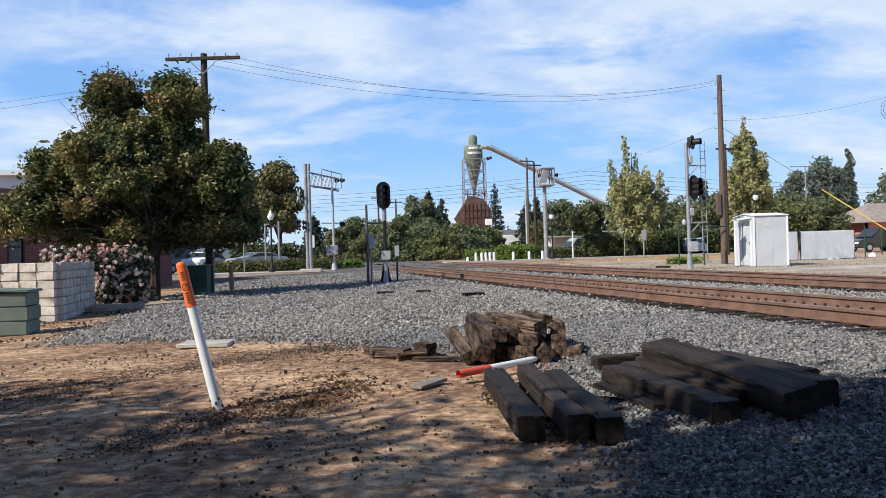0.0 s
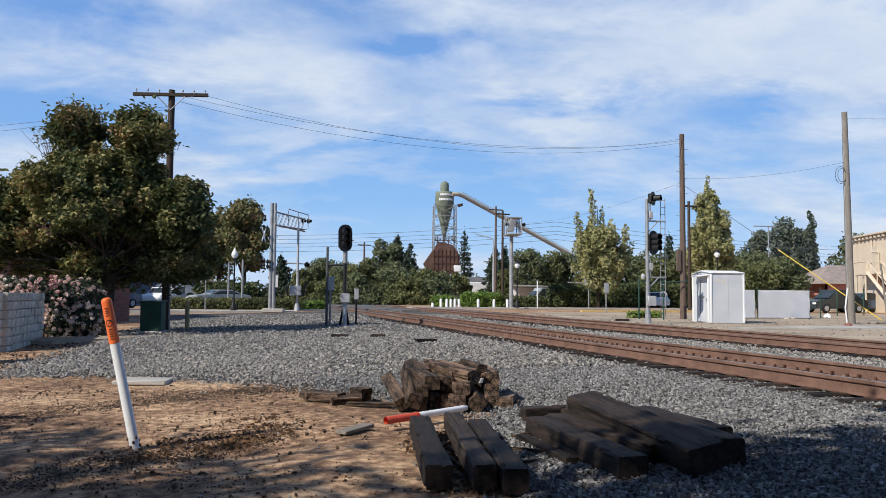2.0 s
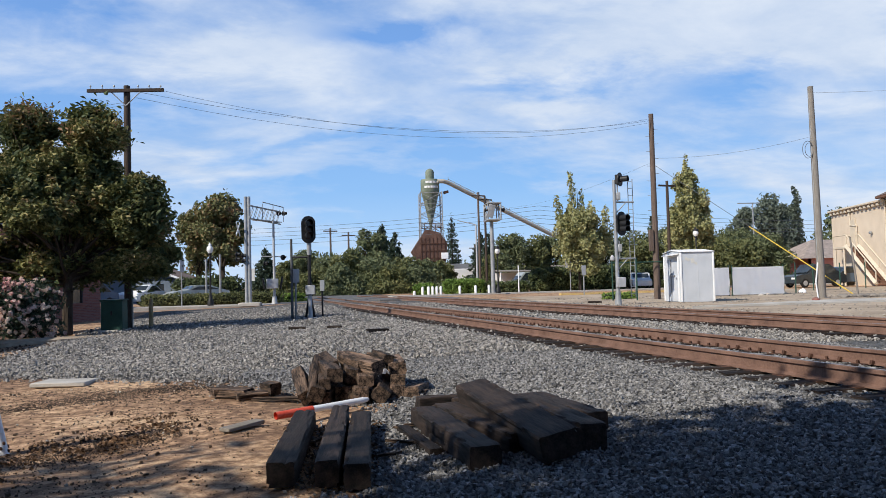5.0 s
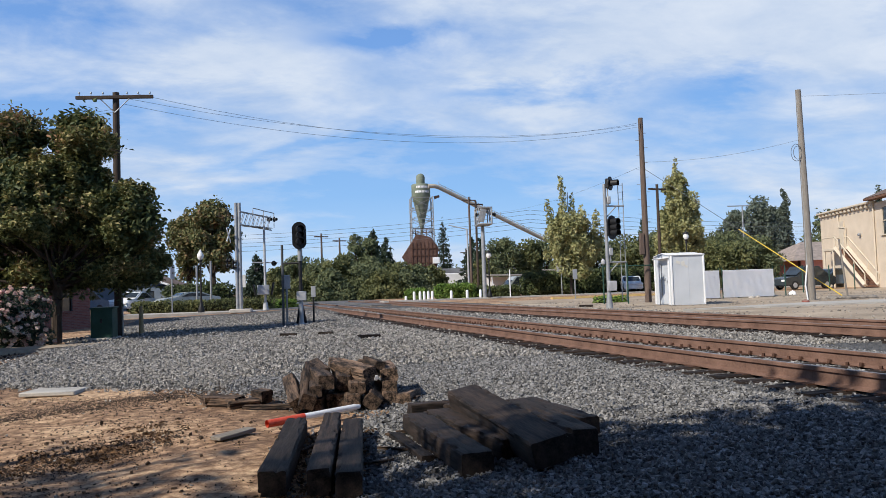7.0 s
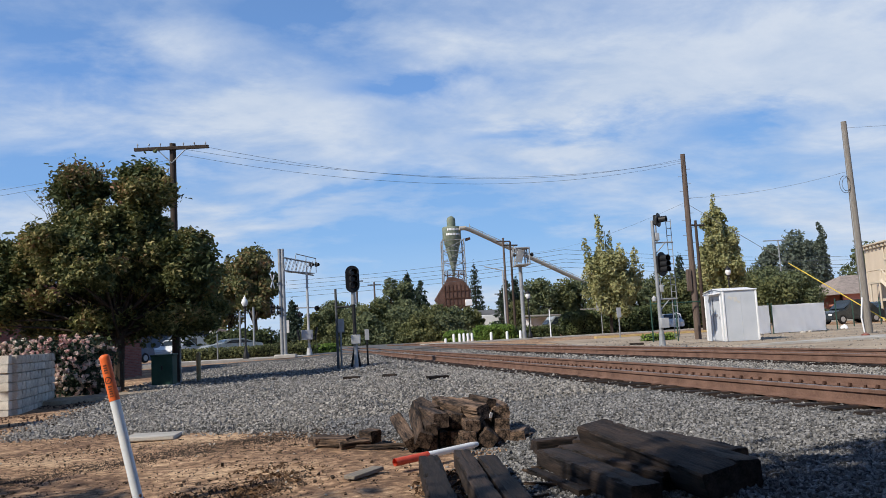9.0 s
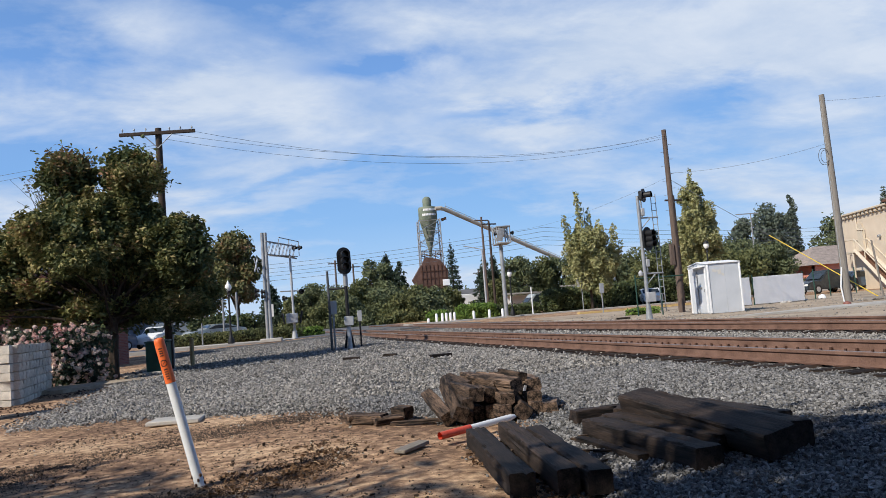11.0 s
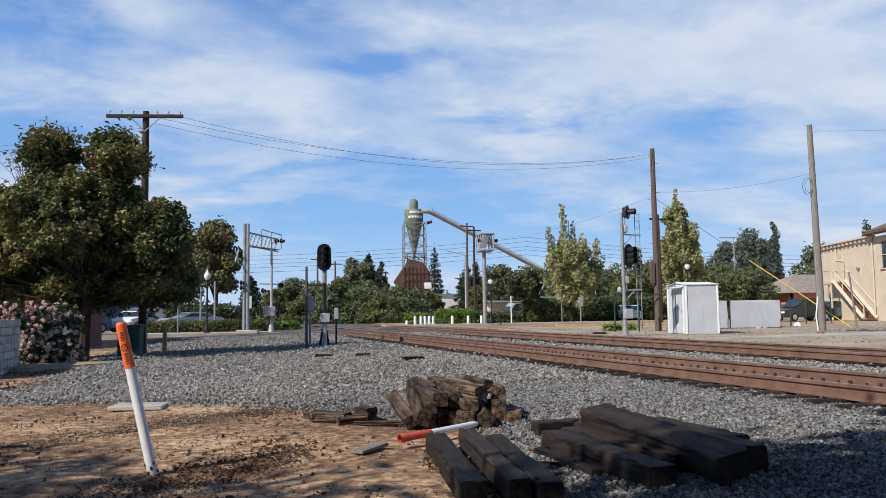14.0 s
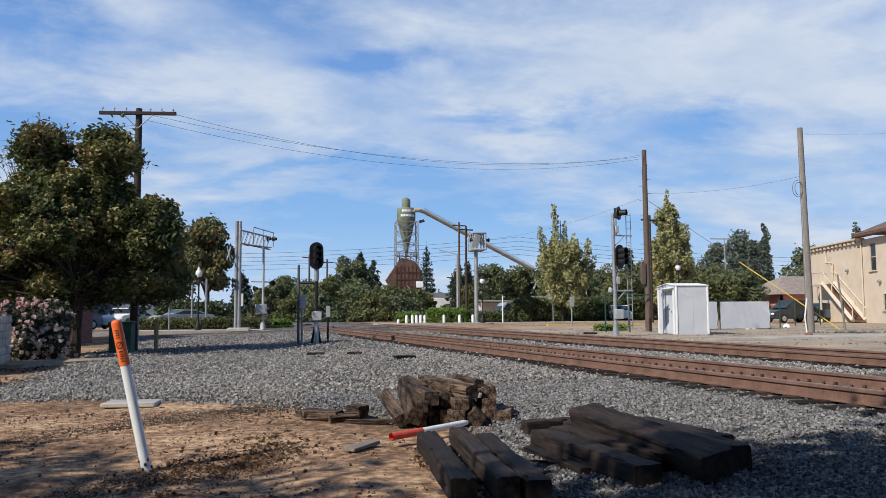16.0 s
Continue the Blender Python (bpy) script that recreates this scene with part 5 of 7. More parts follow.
# ---- buildings ----
def wall_run(name, a, b, z0, h, thick, m, parent, holes=()):
    """A straight wall with real openings; holes are (from, to, sill, head) along it. Its outer face runs from a to b."""
    a, b = Vector(a), Vector(b)
    d = b - a
    l = d.length
    cuts = sorted({0.0, l, *[v for q in holes for v in q[:2]]})
    place = pose(a.x, a.y, 0, 0, 0, math.degrees(math.atan2(d.y, d.x)))
    for u, v in zip(cuts, cuts[1:]):
        mid = (u + v) / 2
        hs = [q for q in holes if q[0] <= mid <= q[1]]
        pieces = [(name, 0, h)] if not hs else [("wall_below_window", 0, hs[0][2]), ("wall_over_window", hs[0][3], h)]
        for nm, lo, hi in pieces:
            if hi - lo > 0.06:
                ob = part(nm, bx(B(), (mid, thick / 2, z0 + (lo + hi) / 2), (v - u, thick, hi - lo)), m, parent)
                ob.matrix_local = place
    for q in holes:
        win = new("window")
        win.parent = parent
        win.matrix_local = place
        for nm, c, s, mm in (("pane", ((q[0] + q[1]) / 2, 0.07, z0 + (q[2] + q[3]) / 2), (q[1] - q[0], 0.02, q[3] - q[2]), WINDOW),):
            o = new(nm, mesh_of(bx(B(), c, s), mm, nm))
            o.parent = win
        bm = B()
        for c, s in (((q[0] + 0.03, 0.03, z0 + (q[2] + q[3]) / 2), (0.08, 0.06, q[3] - q[2])), ((q[1] - 0.03, 0.03, z0 + (q[2] + q[3]) / 2), (0.08, 0.06, q[3] - q[2])), (((q[0] + q[1]) / 2, 0.03, z0 + (q[2] + q[3]) / 2), (q[1] - q[0] - 0.12, 0.06, 0.05))):
            bx(bm, c, s)
        o = new("window_frame", mesh_of(bm, CREAM_TRIM if m is CREAM else BLACK, "window_frame"))
        o.parent = win
        o = new("window_sill", mesh_of(bx(B(), ((q[0] + q[1]) / 2, -0.04, z0 + q[2] - 0.04), (q[1] - q[0] + 0.2, 0.16, 0.08)), CREAM_TRIM if m is CREAM else m, "window_sill"))
        o.parent = win


bb = thing("brick_building", (0, 0, -0.1), "red brick building with dark narrow windows", "building", kind="")
wall_run("wall", (-19.0, 24.0), (-9.7, 39.5), 0, 4.4, 0.35, BRICK, bb, [(9.55, 10.3, 1.4, 2.7), (16.4, 17.05, 0.9, 2.3)])
wall_run("wall", (-9.7, 39.5), (-14, 44), 0, 4.4, 0.35, BRICK, bb)
bm = B()
bx(bm, (-17.5, 36.5, 4.3), (6.0, 18.2, 0.15), (0, 0, -31))
part("roof", bm, ROOF_GREY, bb)
gbld = thing("grey_building", (0, 0, 0), "pale blue-grey stucco building with a stepped parapet and cornice", "building")
wall_run("wall", (-42, 45.0), (-17.6, 46.5), 0, 6.3, 0.4, PALE_GREY, gbld, [(18.5, 20.1, 3.0, 5.0)])
wall_run("wall", (-17.6, 46.5), (-19, 60), 0, 6.3, 0.4, PALE_GREY, gbld)
for x0, w, z, hh in ((-30, 25, 6.45, 0.3), (-18.6, 1.1, 6.9, 1.2), (-18.6, 1.4, 7.55, 0.15), (-23.5, 1.1, 6.9, 1.2)):
    part("cornice", bx(B(), (x0, 45.6 + (x0 + 30) * 0.06, z), (w, 0.7, hh), (0, 0, 3.5), 0.03), PALE_GREY, gbld)

hs = thing("house", (-14.05, 62, 0.3), "house with blue-grey siding darkened for shade and a dark gabled roof", "house")
wall_run("wall", (-3.5, 0), (4.2, 0), 0, 2.55, 0.2, SHADED_BLUE_GREY, hs, [(5.2, 6.0, 0.05, 2.0)])
bm = prism(B(), [(-3.5, 2.5), (4.2, 2.5), (0.35, 3.95)], "y", 0.02, 0.2)
part("gable", bm, SHADED_BLUE_GREY, hs)
for s in (-1, 1):
    bm = B()
    bx(bm, (0.35 + s * 2.1, 3.6, 3.22), (4.55, 8.2, 0.14), (0, s * 20.6, 0))
    part("roof", bm, ROOF_BROWN, hs, "dark shingle roof")
    part("bargeboard", bx(B(), (0.35 + s * 2.1, -0.52, 3.16), (4.5, 0.05, 0.2), (0, s * 20.6, 0)), WHITE, hs, "white bargeboard")
wall_run("wall", (4.2, 0), (4.2, 7), 0, 2.55, 0.2, SHADED_BLUE_GREY, hs)
part("band", bx(B(), (0.35, -0.03, 2.5), (7.7, 0.05, 0.16)), NAVY, hs)

hs.scale = (0.75, 0.9, 0.75)

cb = thing("cream_building", (0, 0, 0.3), "two-storey cream stucco building with an outside staircase", "building")
CA, CBp = Vector((42.0, 62.0)), Vector((37.4, 41.0))
wall_run("wall", CA, CBp, 0, 6.0, 0.4, CREAM, cb, [(11.5, 12.5, 3.7, 5.6), (13.2, 14.3, 0.9, 2.0), (17.0, 18.0, 3.7, 5.6)])
wall_run("wall", (48.5, 63.5), CA, 0, 6.0, 0.4, CREAM, cb)
du = (CBp - CA).normalized()
out = Vector((du.y, -du.x))
if out.x > 0:
    out = -out
ang = math.degrees(math.atan2(du.y, du.x))


def on_wall(s, o, z):
    p = CA + du * s + out * o
    return (p.x, p.y, z)


for k in range(14):
    part("corbel", bx(B(), on_wall(0.4 + k * 0.75, 0.08, 5.9), (0.34, 0.3, 0.28), (0, 0, ang), 0.02), CREAM_TRIM, cb)
part("parapet", bx(B(), on_wall(5.2, 0.08, 6.08), (10.5, 0.5, 0.14), (0, 0, ang), 0.02), CREAM_TRIM, cb)
part("upper_door", bx(B(), on_wall(4.5, 0.05, 4.1), (1.0, 0.08, 2.1), (0, 0, ang)), CREAM_TRIM, cb)
bm = tube(B(), on_wall(4.0, 0.1, 5.7), on_wall(4.1, 0.1, 4.7), 0.05)
tube(bm, on_wall(4.1, 0.1, 4.7), on_wall(5.35, 0.1, 4.6), 0.05)
tube(bm, on_wall(5.35, 0.1, 4.6), on_wall(5.35, 0.1, 3.3), 0.05)
part("downpipe", bm, CREAM_TRIM, cb)
part("downpipe", tube(B(), on_wall(10.4, 0.1, 0), on_wall(10.4, 0.1, 6.0), 0.06), CREAM_TRIM, cb)
part("landing", bx(B(), on_wall(4.2, 0.5, 2.95), (2.7, 1.0, 0.18), (0, 0, ang), 0.02), CREAM_TRIM, cb)
for s in (3.1, 4.9):
    part("landing_post", tube(B(), on_wall(s, 0.92, 0), on_wall(s, 0.92, 2.95), 0.08), CREAM_TRIM, cb)
for k in range(16):
    f = k / 15
    part("stair_tread", bx(B(), on_wall(5.6 + f * 4.8, 0.5, 2.85 - f * 2.72), (0.34, 0.86, 0.17), (0, 0, ang), 0.01), STEP_BROWN, cb)
for o in (0.04, 0.98):
    p, q = Vector(on_wall(5.5, o, 3.05)), Vector(on_wall(10.6, o, 0.18))
    part("stringer", tube(B(), p, q, 0.17, 0.17, 4), CREAM_TRIM, cb, "cream stair stringer")
    rail_b = tube(B(), p + Vector((0, 0, 0.85)), q + Vector((0, 0, 0.85)), 0.05, n=6)
    tube(rail_b, Vector(on_wall(2.9, o, 3.9)), p + Vector((0, 0, 0.85)), 0.05, n=6)
    for f in (0, 0.33, 0.66, 1.0):
        tube(rail_b, p.lerp(q, f), p.lerp(q, f) + Vector((0, 0, 0.85)), 0.04, n=6)
    tube(rail_b, Vector(on_wall(2.9, o, 2.95)), Vector(on_wall(2.9, o, 3.9)), 0.04, n=6)
    part("handrail", rail_b, CREAM_TRIM, cb)
bm = B()
eave = [bm.verts.new(on_wall(a, o, 6.35)) for a, o in ((10.2, 0.65), (22.2, 0.65), (22.2, -12), (10.2, -12))]
ridge = [bm.verts.new(on_wall(a, o, 9.2)) for a, o in ((14.5, -5.7), (18.0, -5.7))]
for f in ((eave[0], eave[1], ridge[1], ridge[0]), (eave[1], eave[2], ridge[1]), (eave[2], eave[3], ridge[0], ridge[1]), (eave[3], eave[0], ridge[0]), eave[::-1]):
    bm.faces.new(f)
bmesh.ops.recalc_face_normals(bm, faces=bm.faces)
part("roof", bm, ROOF_BROWN, cb, "brown hipped shingle roof")
part("eave", bx(B(), on_wall(16.2, 0.3, 6.25), (12.0, 0.7, 0.16), (0, 0, ang), 0.02), STEP_BROWN, cb)
for k in (7.9, 13.0):
    part("wall_lamp", bx(B(), on_wall(k, 0.12, 3.9 if k < 9 else 2.9), (0.26, 0.2, 0.2), (0, 0, ang), 0.04), GALV, cb)

ph = thing("pink_house", (57, 93, 0.3), "pink stucco house with a grey hipped shingle roof", "house")
wall_run("wall", (1.2, 0), (11, 0), 0, 3.0, 0.25, PINK, ph, [(5.0, 6.3, 0.9, 2.3)])
wall_run("wall", (1.2, 9), (1.2, 0), 0, 3.0, 0.25, PINK, ph)
bm = B()
v = [bm.verts.new(p) for p in ((0, -0.8, 2.9), (13, -0.8, 2.9), (13, 10, 2.9), (0, 10, 2.9), (4.2, 4.5, 5.4), (9.5, 4.5, 5.4))]
for f in ((0, 1, 5, 4), (1, 2, 5), (2, 3, 4, 5), (3, 0, 4), (3, 2, 1, 0)):
    bm.faces.new([v[i] for i in f])
part("roof", bm, ROOF_GREY, ph)
part("porch_roof", bx(B(), (9.5, -2.2, 2.6), (6.5, 3.2, 0.2), (-12, 0, 0)), ROOF_BROWN, ph)
for x in (6.6, 8.6, 10.6):
    part("porch_post", tube(B(), (x, -3.5, 0), (x, -3.5, 2.4), 0.1), WHITE, ph)
ph2 = thing("low_house", (50.5, 104, 0.3), "low house with a pale pink hipped roof", "house")
part("wall", bx(B(), (0, 0, 1.4), (9, 8, 2.8)), PINK, ph2)
part("roof", prism(B(), [(-5.2, 2.8), (5.2, 2.8), (0, 4.4)], "y", -4.6, 4.6), ROOF_GREY, ph2)

tr = thing("trailer_box", (17.7, 116, 0.3), "white box trailer parked beyond the hedge", "trailer")
part("box", bx(B(), (0, 0, 1.7), (6.2, 2.4, 2.7), (0, 0, 4), 0.08), CAR_WHITE, tr)
part("chassis", bx(B(), (0, 0, 0.3), (5.6, 2.0, 0.3), (0, 0, 4)), BLACK, tr)
lb = thing("low_warehouse", (24, 140, 0.3), "low grey-roofed warehouse near the hopper", "building")
part("wall", bx(B(), (0, 0, 1.6), (16, 8, 3.2)), PALE_GREY, lb)
part("roof", prism(B(), [(-4.6, 3.2), (4.6, 3.2), (0, 4.4)], "x", -8.5, 8.5), ASPHALT, lb)
for x, y, w, hh, dd, lab in ((24.2, 76, 4.5, 2.3, 5, "low carport with a pale flat roof"), (18.0, 78, 3.5, 2.0, 4, "low white shed beyond the hedge")):
    cp = thing("carport", (x, y, 0.35), lab, "carport", "carports")
    part("roof", bx(B(), (0, 0, hh), (w, dd, 0.12), (2, 1, 0), 0.02), POLE_GREY, cp)
    for sx in (-1, 1):
        for sy in (-1, 1):
            part("carport_post", tube(B(), (sx * w * 0.46, sy * dd * 0.45, 0), (sx * w * 0.46, sy * dd * 0.45, hh - 0.05), 0.06), WHITE, cp)
    part("back_wall", bx(B(), (0, dd * 0.45, hh * 0.48), (w * 0.9, 0.1, hh * 0.9)), WHITE if x < 21 else POLE_GREY, cp)

# sawdust cyclone on its tower, with the duct and the hopper below
cy = thing("cyclone_tower", (16.5, 155, 0.0), "sage green sawdust cyclone on a lattice tower over a rusty hopper", "cyclone tower")
part("cyclone", lathe(B(), [(0.12, 11.8), (0.35, 13.2), (1.72, 19.2), (1.85, 19.4), (1.85, 21.6), (1.75, 21.8), (0.86, 21.9), (0.86, 23.2), (0.75, 23.6), (0.4, 23.9), (0.05, 24.0)], 28), SAGE, cy, "sage green steel cyclone")
bm = B()
for j, (z, w0, w1) in enumerate(((20.95, -1.0, 1.5), (20.0, -1.2, 1.5))):
    hh = 0.42
    segs = 9
    for k in range(segs):
        x0 = w0 + (w1 - w0) * k / segs
        x1 = x0 + (w1 - w0) / segs * 0.8
        q = []
        for x, zz in ((x0, z), (x1, z), (x1, z + hh), (x0, z + hh)):
            q.append(bm.verts.new((x, -math.sqrt(1.88 ** 2 - x * x), zz)))
        bm.faces.new(q)
part("lettering_bars", bm, WHITE, cy, "two rows of white painted lettering, unreadable", "stuff")
bm = B()
legs = [(-2.1, -2.1), (2.1, -2.1), (2.1, 2.1), (-2.1, 2.1)]
for x, y in legs:
    tube(bm, (x * 1.05, y * 1.05, 5), (x, y, 19.2), 0.11, n=6)
for k in range(5):
    z0, z1 = 8.5 + k * 2.1, 10.6 + k * 2.1
    for (ax, ay), (bx_, by_) in zip(legs, legs[1:] + legs[:1]):
        tube(bm, (ax, ay, z0), (bx_, by_, z1), 0.05, n=5)
        tube(bm, (bx_, by_, z0), (ax, ay, z1), 0.05, n=5)
        tube(bm, (ax, ay, z1), (bx_, by_, z1), 0.06, n=5)
part("tower_frame", bm, GALV, cy, "lattice steel tower")
bm = B()
tube(bm, (2.6, -0.2, 19.1), (3.6, -0.2, 19.4), 0.3, 0.25, 6)
part("side_platform", bm, RUST_DARK, cy)
bm = B()
prism(bm, [(-2.8, 5.6), (2.6, 5.6), (2.9, 9.0), (1.4, 11.2), (-1.2, 11.8), (-4.0, 7.6)], "y", -2.6, 2.4)
part("hopper", bm, RUST_RED, cy, "rusty red sheet metal hopper")
bm = B()
for x in np.linspace(-2.2, 2.4, 7):
    bx(bm, (x, -2.66, 8.0), (0.14, 0.12, 4.4))
for z in (6.2, 7.6, 9.0):
    bx(bm, (0.1, -2.7, z), (5.0, 0.1, 0.14))
part("hopper_ribs", bm, RUST_DARK, cy)
bm = B()
for x in (-2.4, 0, 2.4):
    for y in (-2.2, 2.2):
        tube(bm, (x, y, 0), (x, y, 5.7), 0.16, n=8)
part("hopper_legs", bm, RUST_DARK, cy)
bm = B()
for x in (-1.6, -0.5, 0.6, 1.7):
    tube(bm, (x, -1.8, 10.5), (x + 0.2, -1.6, 13.0), 0.08, n=5)
    tube(bm, (x - 0.6, -1.9, 12.4), (x + 0.9, -1.7, 11.4), 0.07, n=5)
tube(bm, (-2.2, -1.9, 12.0), (2.4, -1.8, 12.2), 0.09, n=5)
tube(bm, (-2.0, -1.9, 13.0), (2.2, -1.8, 12.9), 0.07, n=5)
part("hopper_scaffold", bm, RUST_DARK, cy, "rusty scaffold above the hopper")
part("control_cabin", bx(B(), (2.3, -2.9, 6.6), (1.3, 0.8, 1.2), bevel=0.05), WHITE, cy)
bm = B()
pts = [Vector(p) for p in ((1.4, -1.2, 21.3), (2.6, -0.9, 21.35), (3.6, -0.4, 21.1), (28.6, 10.3, 10.1))]
for p, q in zip(pts, pts[1:]):
    tube(bm, p, q, 0.42, 0.42, 12)
part("duct", bm, TAN_DUCT, cy, "long sloping tan duct")
bm = B()
d = pts[3] - pts[2]
for k in range(20):
    f = k / 19
    tube(bm, pts[2] + d * f, pts[2] + d * f + Vector((0, 0, 0.85 if k % 5 else 1.2)), 0.05, n=5)
tube(bm, pts[2] + Vector((0, 0, 0.7)), pts[3] + Vector((0, 0, 0.7)), 0.05, n=5)
part("duct_rail", bm, TAN_DUCT, cy)
part("duct_support", tube(B(), (27.2, 9.7, 0), (27.2, 9.7, 10.5), 0.25, n=8), RUST_DARK, cy)


# ---- parked cars ----
def car(loc, rz, paint, label, kind_h=1.45, length=4.5, truck=False):
    c = thing("parked_truck" if truck else "parked_car", loc, label, "car", "parked cars", rz)
    L2, h = length / 2, kind_h
    prof = [(-L2, 0.3), (-L2 + 0.05, 0.75), (-L2 + 0.25, 0.9), (-L2 + 1.15, 0.98), (-L2 + 1.85, h), (L2 - 1.5, h), (L2 - 0.55, 1.0), (L2 - 0.05, 0.92), (L2, 0.5), (L2 - 0.05, 0.28)]
    if truck:
        prof = [(-L2, 0.4), (-L2, 0.95), (-L2 + 1.2, 1.08), (-L2 + 1.75, h), (-L2 + 3.0, h), (-L2 + 3.2, 1.1), (L2, 1.1), (L2, 0.4)]
    bm = prism(B(), prof, "y", -0.85, 0.85)
    bmesh.ops.bevel(bm, geom=[e for e in bm.edges], offset=0.06, segments=2, affect="EDGES")
    part("body", bm, paint, c)
    g0, g1 = (-L2 + 1.35, -L2 + 3.05) if truck else (-L2 + 1.35, L2 - 0.75)
    top0, top1 = (-L2 + 1.85, -L2 + 2.9) if truck else (-L2 + 1.95, L2 - 1.55)
    for s in (-1, 1):
        bm = prism(B(), [(g0, 1.0), (g1, 1.0), (top1, h - 0.09), (top0, h - 0.09)], "y", s * 0.846, s * 0.862)
        part("side_window", bm, WINDOW, c)
    bm = B()
    bx(bm, (-L2 + 1.47, 0, (h + 0.98) / 2), (0.02, 1.45, (h - 0.98) * 1.15), (0, 54, 0))
    part("windscreen", bm, WINDOW, c)
    for x in (-L2 + 0.85, L2 - 0.9):
        for s in (-1, 1):
            bm = lathe(B(), [(0.2, -0.1), (0.31, -0.1), (0.33, -0.06), (0.33, 0.06), (0.31, 0.1), (0.2, 0.1)], 18)
            bmesh.ops.transform(bm, matrix=pose(x, s * 0.78, 0.33, 90), verts=bm.verts)
            w = part("wheel", bm, TYRE, c)
            bm = lathe(B(), [(0.19, -0.11), (0.2, 0.0), (0.19, 0.11)], 14)
            bmesh.ops.transform(bm, matrix=pose(x, s * 0.78, 0.33, 90), verts=bm.verts)
            part("rim", bm, SILVER, w)
    for s in (-1, 1):
        part("headlight", bx(B(), (-L2 + 0.02, s * 0.6, 0.68), (0.06, 0.35, 0.14), bevel=0.02), GLOBE, c)
        part("tail_light", bx(B(), (L2 - 0.04, s * 0.65, 0.8), (0.06, 0.25, 0.16), bevel=0.02), RED_PLASTIC, c)
    return c


car((-8.8, 57.6, 0.28), 32, CAR_SILVER, "pale silver-green sedan parked behind the hedge", 1.32, 4.3)
car((-12.6, 57.4, 0.28), 75, CAR_WHITE, "white hatchback parked by the house", 1.45, 4.0)
car((-15.4, 53.5, 0.28), 60, CAR_BLUE, "blue pickup parked beside the brick building", 1.75, 5.0)
car((36.3, 55.5, 0.3), 10, CAR_DARK, "dark SUV parked behind the white fence", 1.7, 4.6)
car((40.4, 58.5, 0.3), 12, CAR_BLUE, "dark blue car parked before the cream building", 1.5, 4.4)
car((28.6, 71.2, 0.3), 78, CAR_WHITE, "white hatchback parked beside the long hedge", 1.5, 4.0)
car((18.4, 74.0, 0.35), 12, CAR_SILVER, "silver van parked under the carport", 1.8, 4.6)


# ---- plants ----
def leaves(name, blobs, n, size, m, parent, seed, up=0.2, shell=0.55, droop=0.0, kind="", thin=1.0):
    """Many small leaves round clumps (x, y, z, rx, ry, rz), each a folded pair of triangles."""
    rg = np.random.default_rng(seed)
    bl = np.array(blobs, float)
    wt = (bl[:, 3] * bl[:, 4] + bl[:, 3] * bl[:, 5]) ** 0.9
    idx = rg.choice(len(bl), n, p=wt / wt.sum())
    d = rg.normal(size=(n, 3))
    d /= np.linalg.norm(d, axis=1)[:, None]
    r = shell + (1.12 - shell) * rg.random(n) ** 0.7 + (rg.random(n) < 0.12) * rg.random(n) * 0.5
    c = bl[idx, :3] + d * r[:, None] * bl[idx, 3:]
    nrm = d * 0.6 + rg.normal(size=(n, 3)) * 0.7 + np.array((0, 0, up))
    nrm /= np.linalg.norm(nrm, axis=1)[:, None]
    t = np.cross(nrm, rg.normal(size=(n, 3)))
    t /= np.linalg.norm(t, axis=1)[:, None] + 1e-9
    t[:, 2] -= droop
    s = np.cross(nrm, t)
    k = size * (0.6 + 0.8 * rg.random(n))[:, None]
    V = np.empty((n, 4, 3))
    V[:, 0], V[:, 2] = c - t * k, c + t * k
    V[:, 1], V[:, 3] = c + s * k * 0.55 * thin + nrm * k * 0.18, c - s * k * 0.55 * thin + nrm * k * 0.18
    F = np.arange(n * 4).reshape(n, 4).tolist()
    ob = raw(name, V.reshape(-1, 3).tolist(), F, m, parent)
    return tagged(ob, kind=kind)


def limb(bm, a, b, r0, r1, rng, n=5, wig=0.12):
    a, b = Vector(a), Vector(b)
    l = (b - a).length
    prev, pr = a, r0
    for i in range(1, n + 1):
        f = i / n
        q = a.lerp(b, f) + (Vector((rng.uniform(-1, 1), rng.uniform(-1, 1), rng.uniform(-0.3, 0.3))) * wig * l / n if i < n else Vector())
        r = r0 + (r1 - r0) * f
        tube(bm, prev, q, pr, r, 8, caps=False)
        prev, pr = q, r


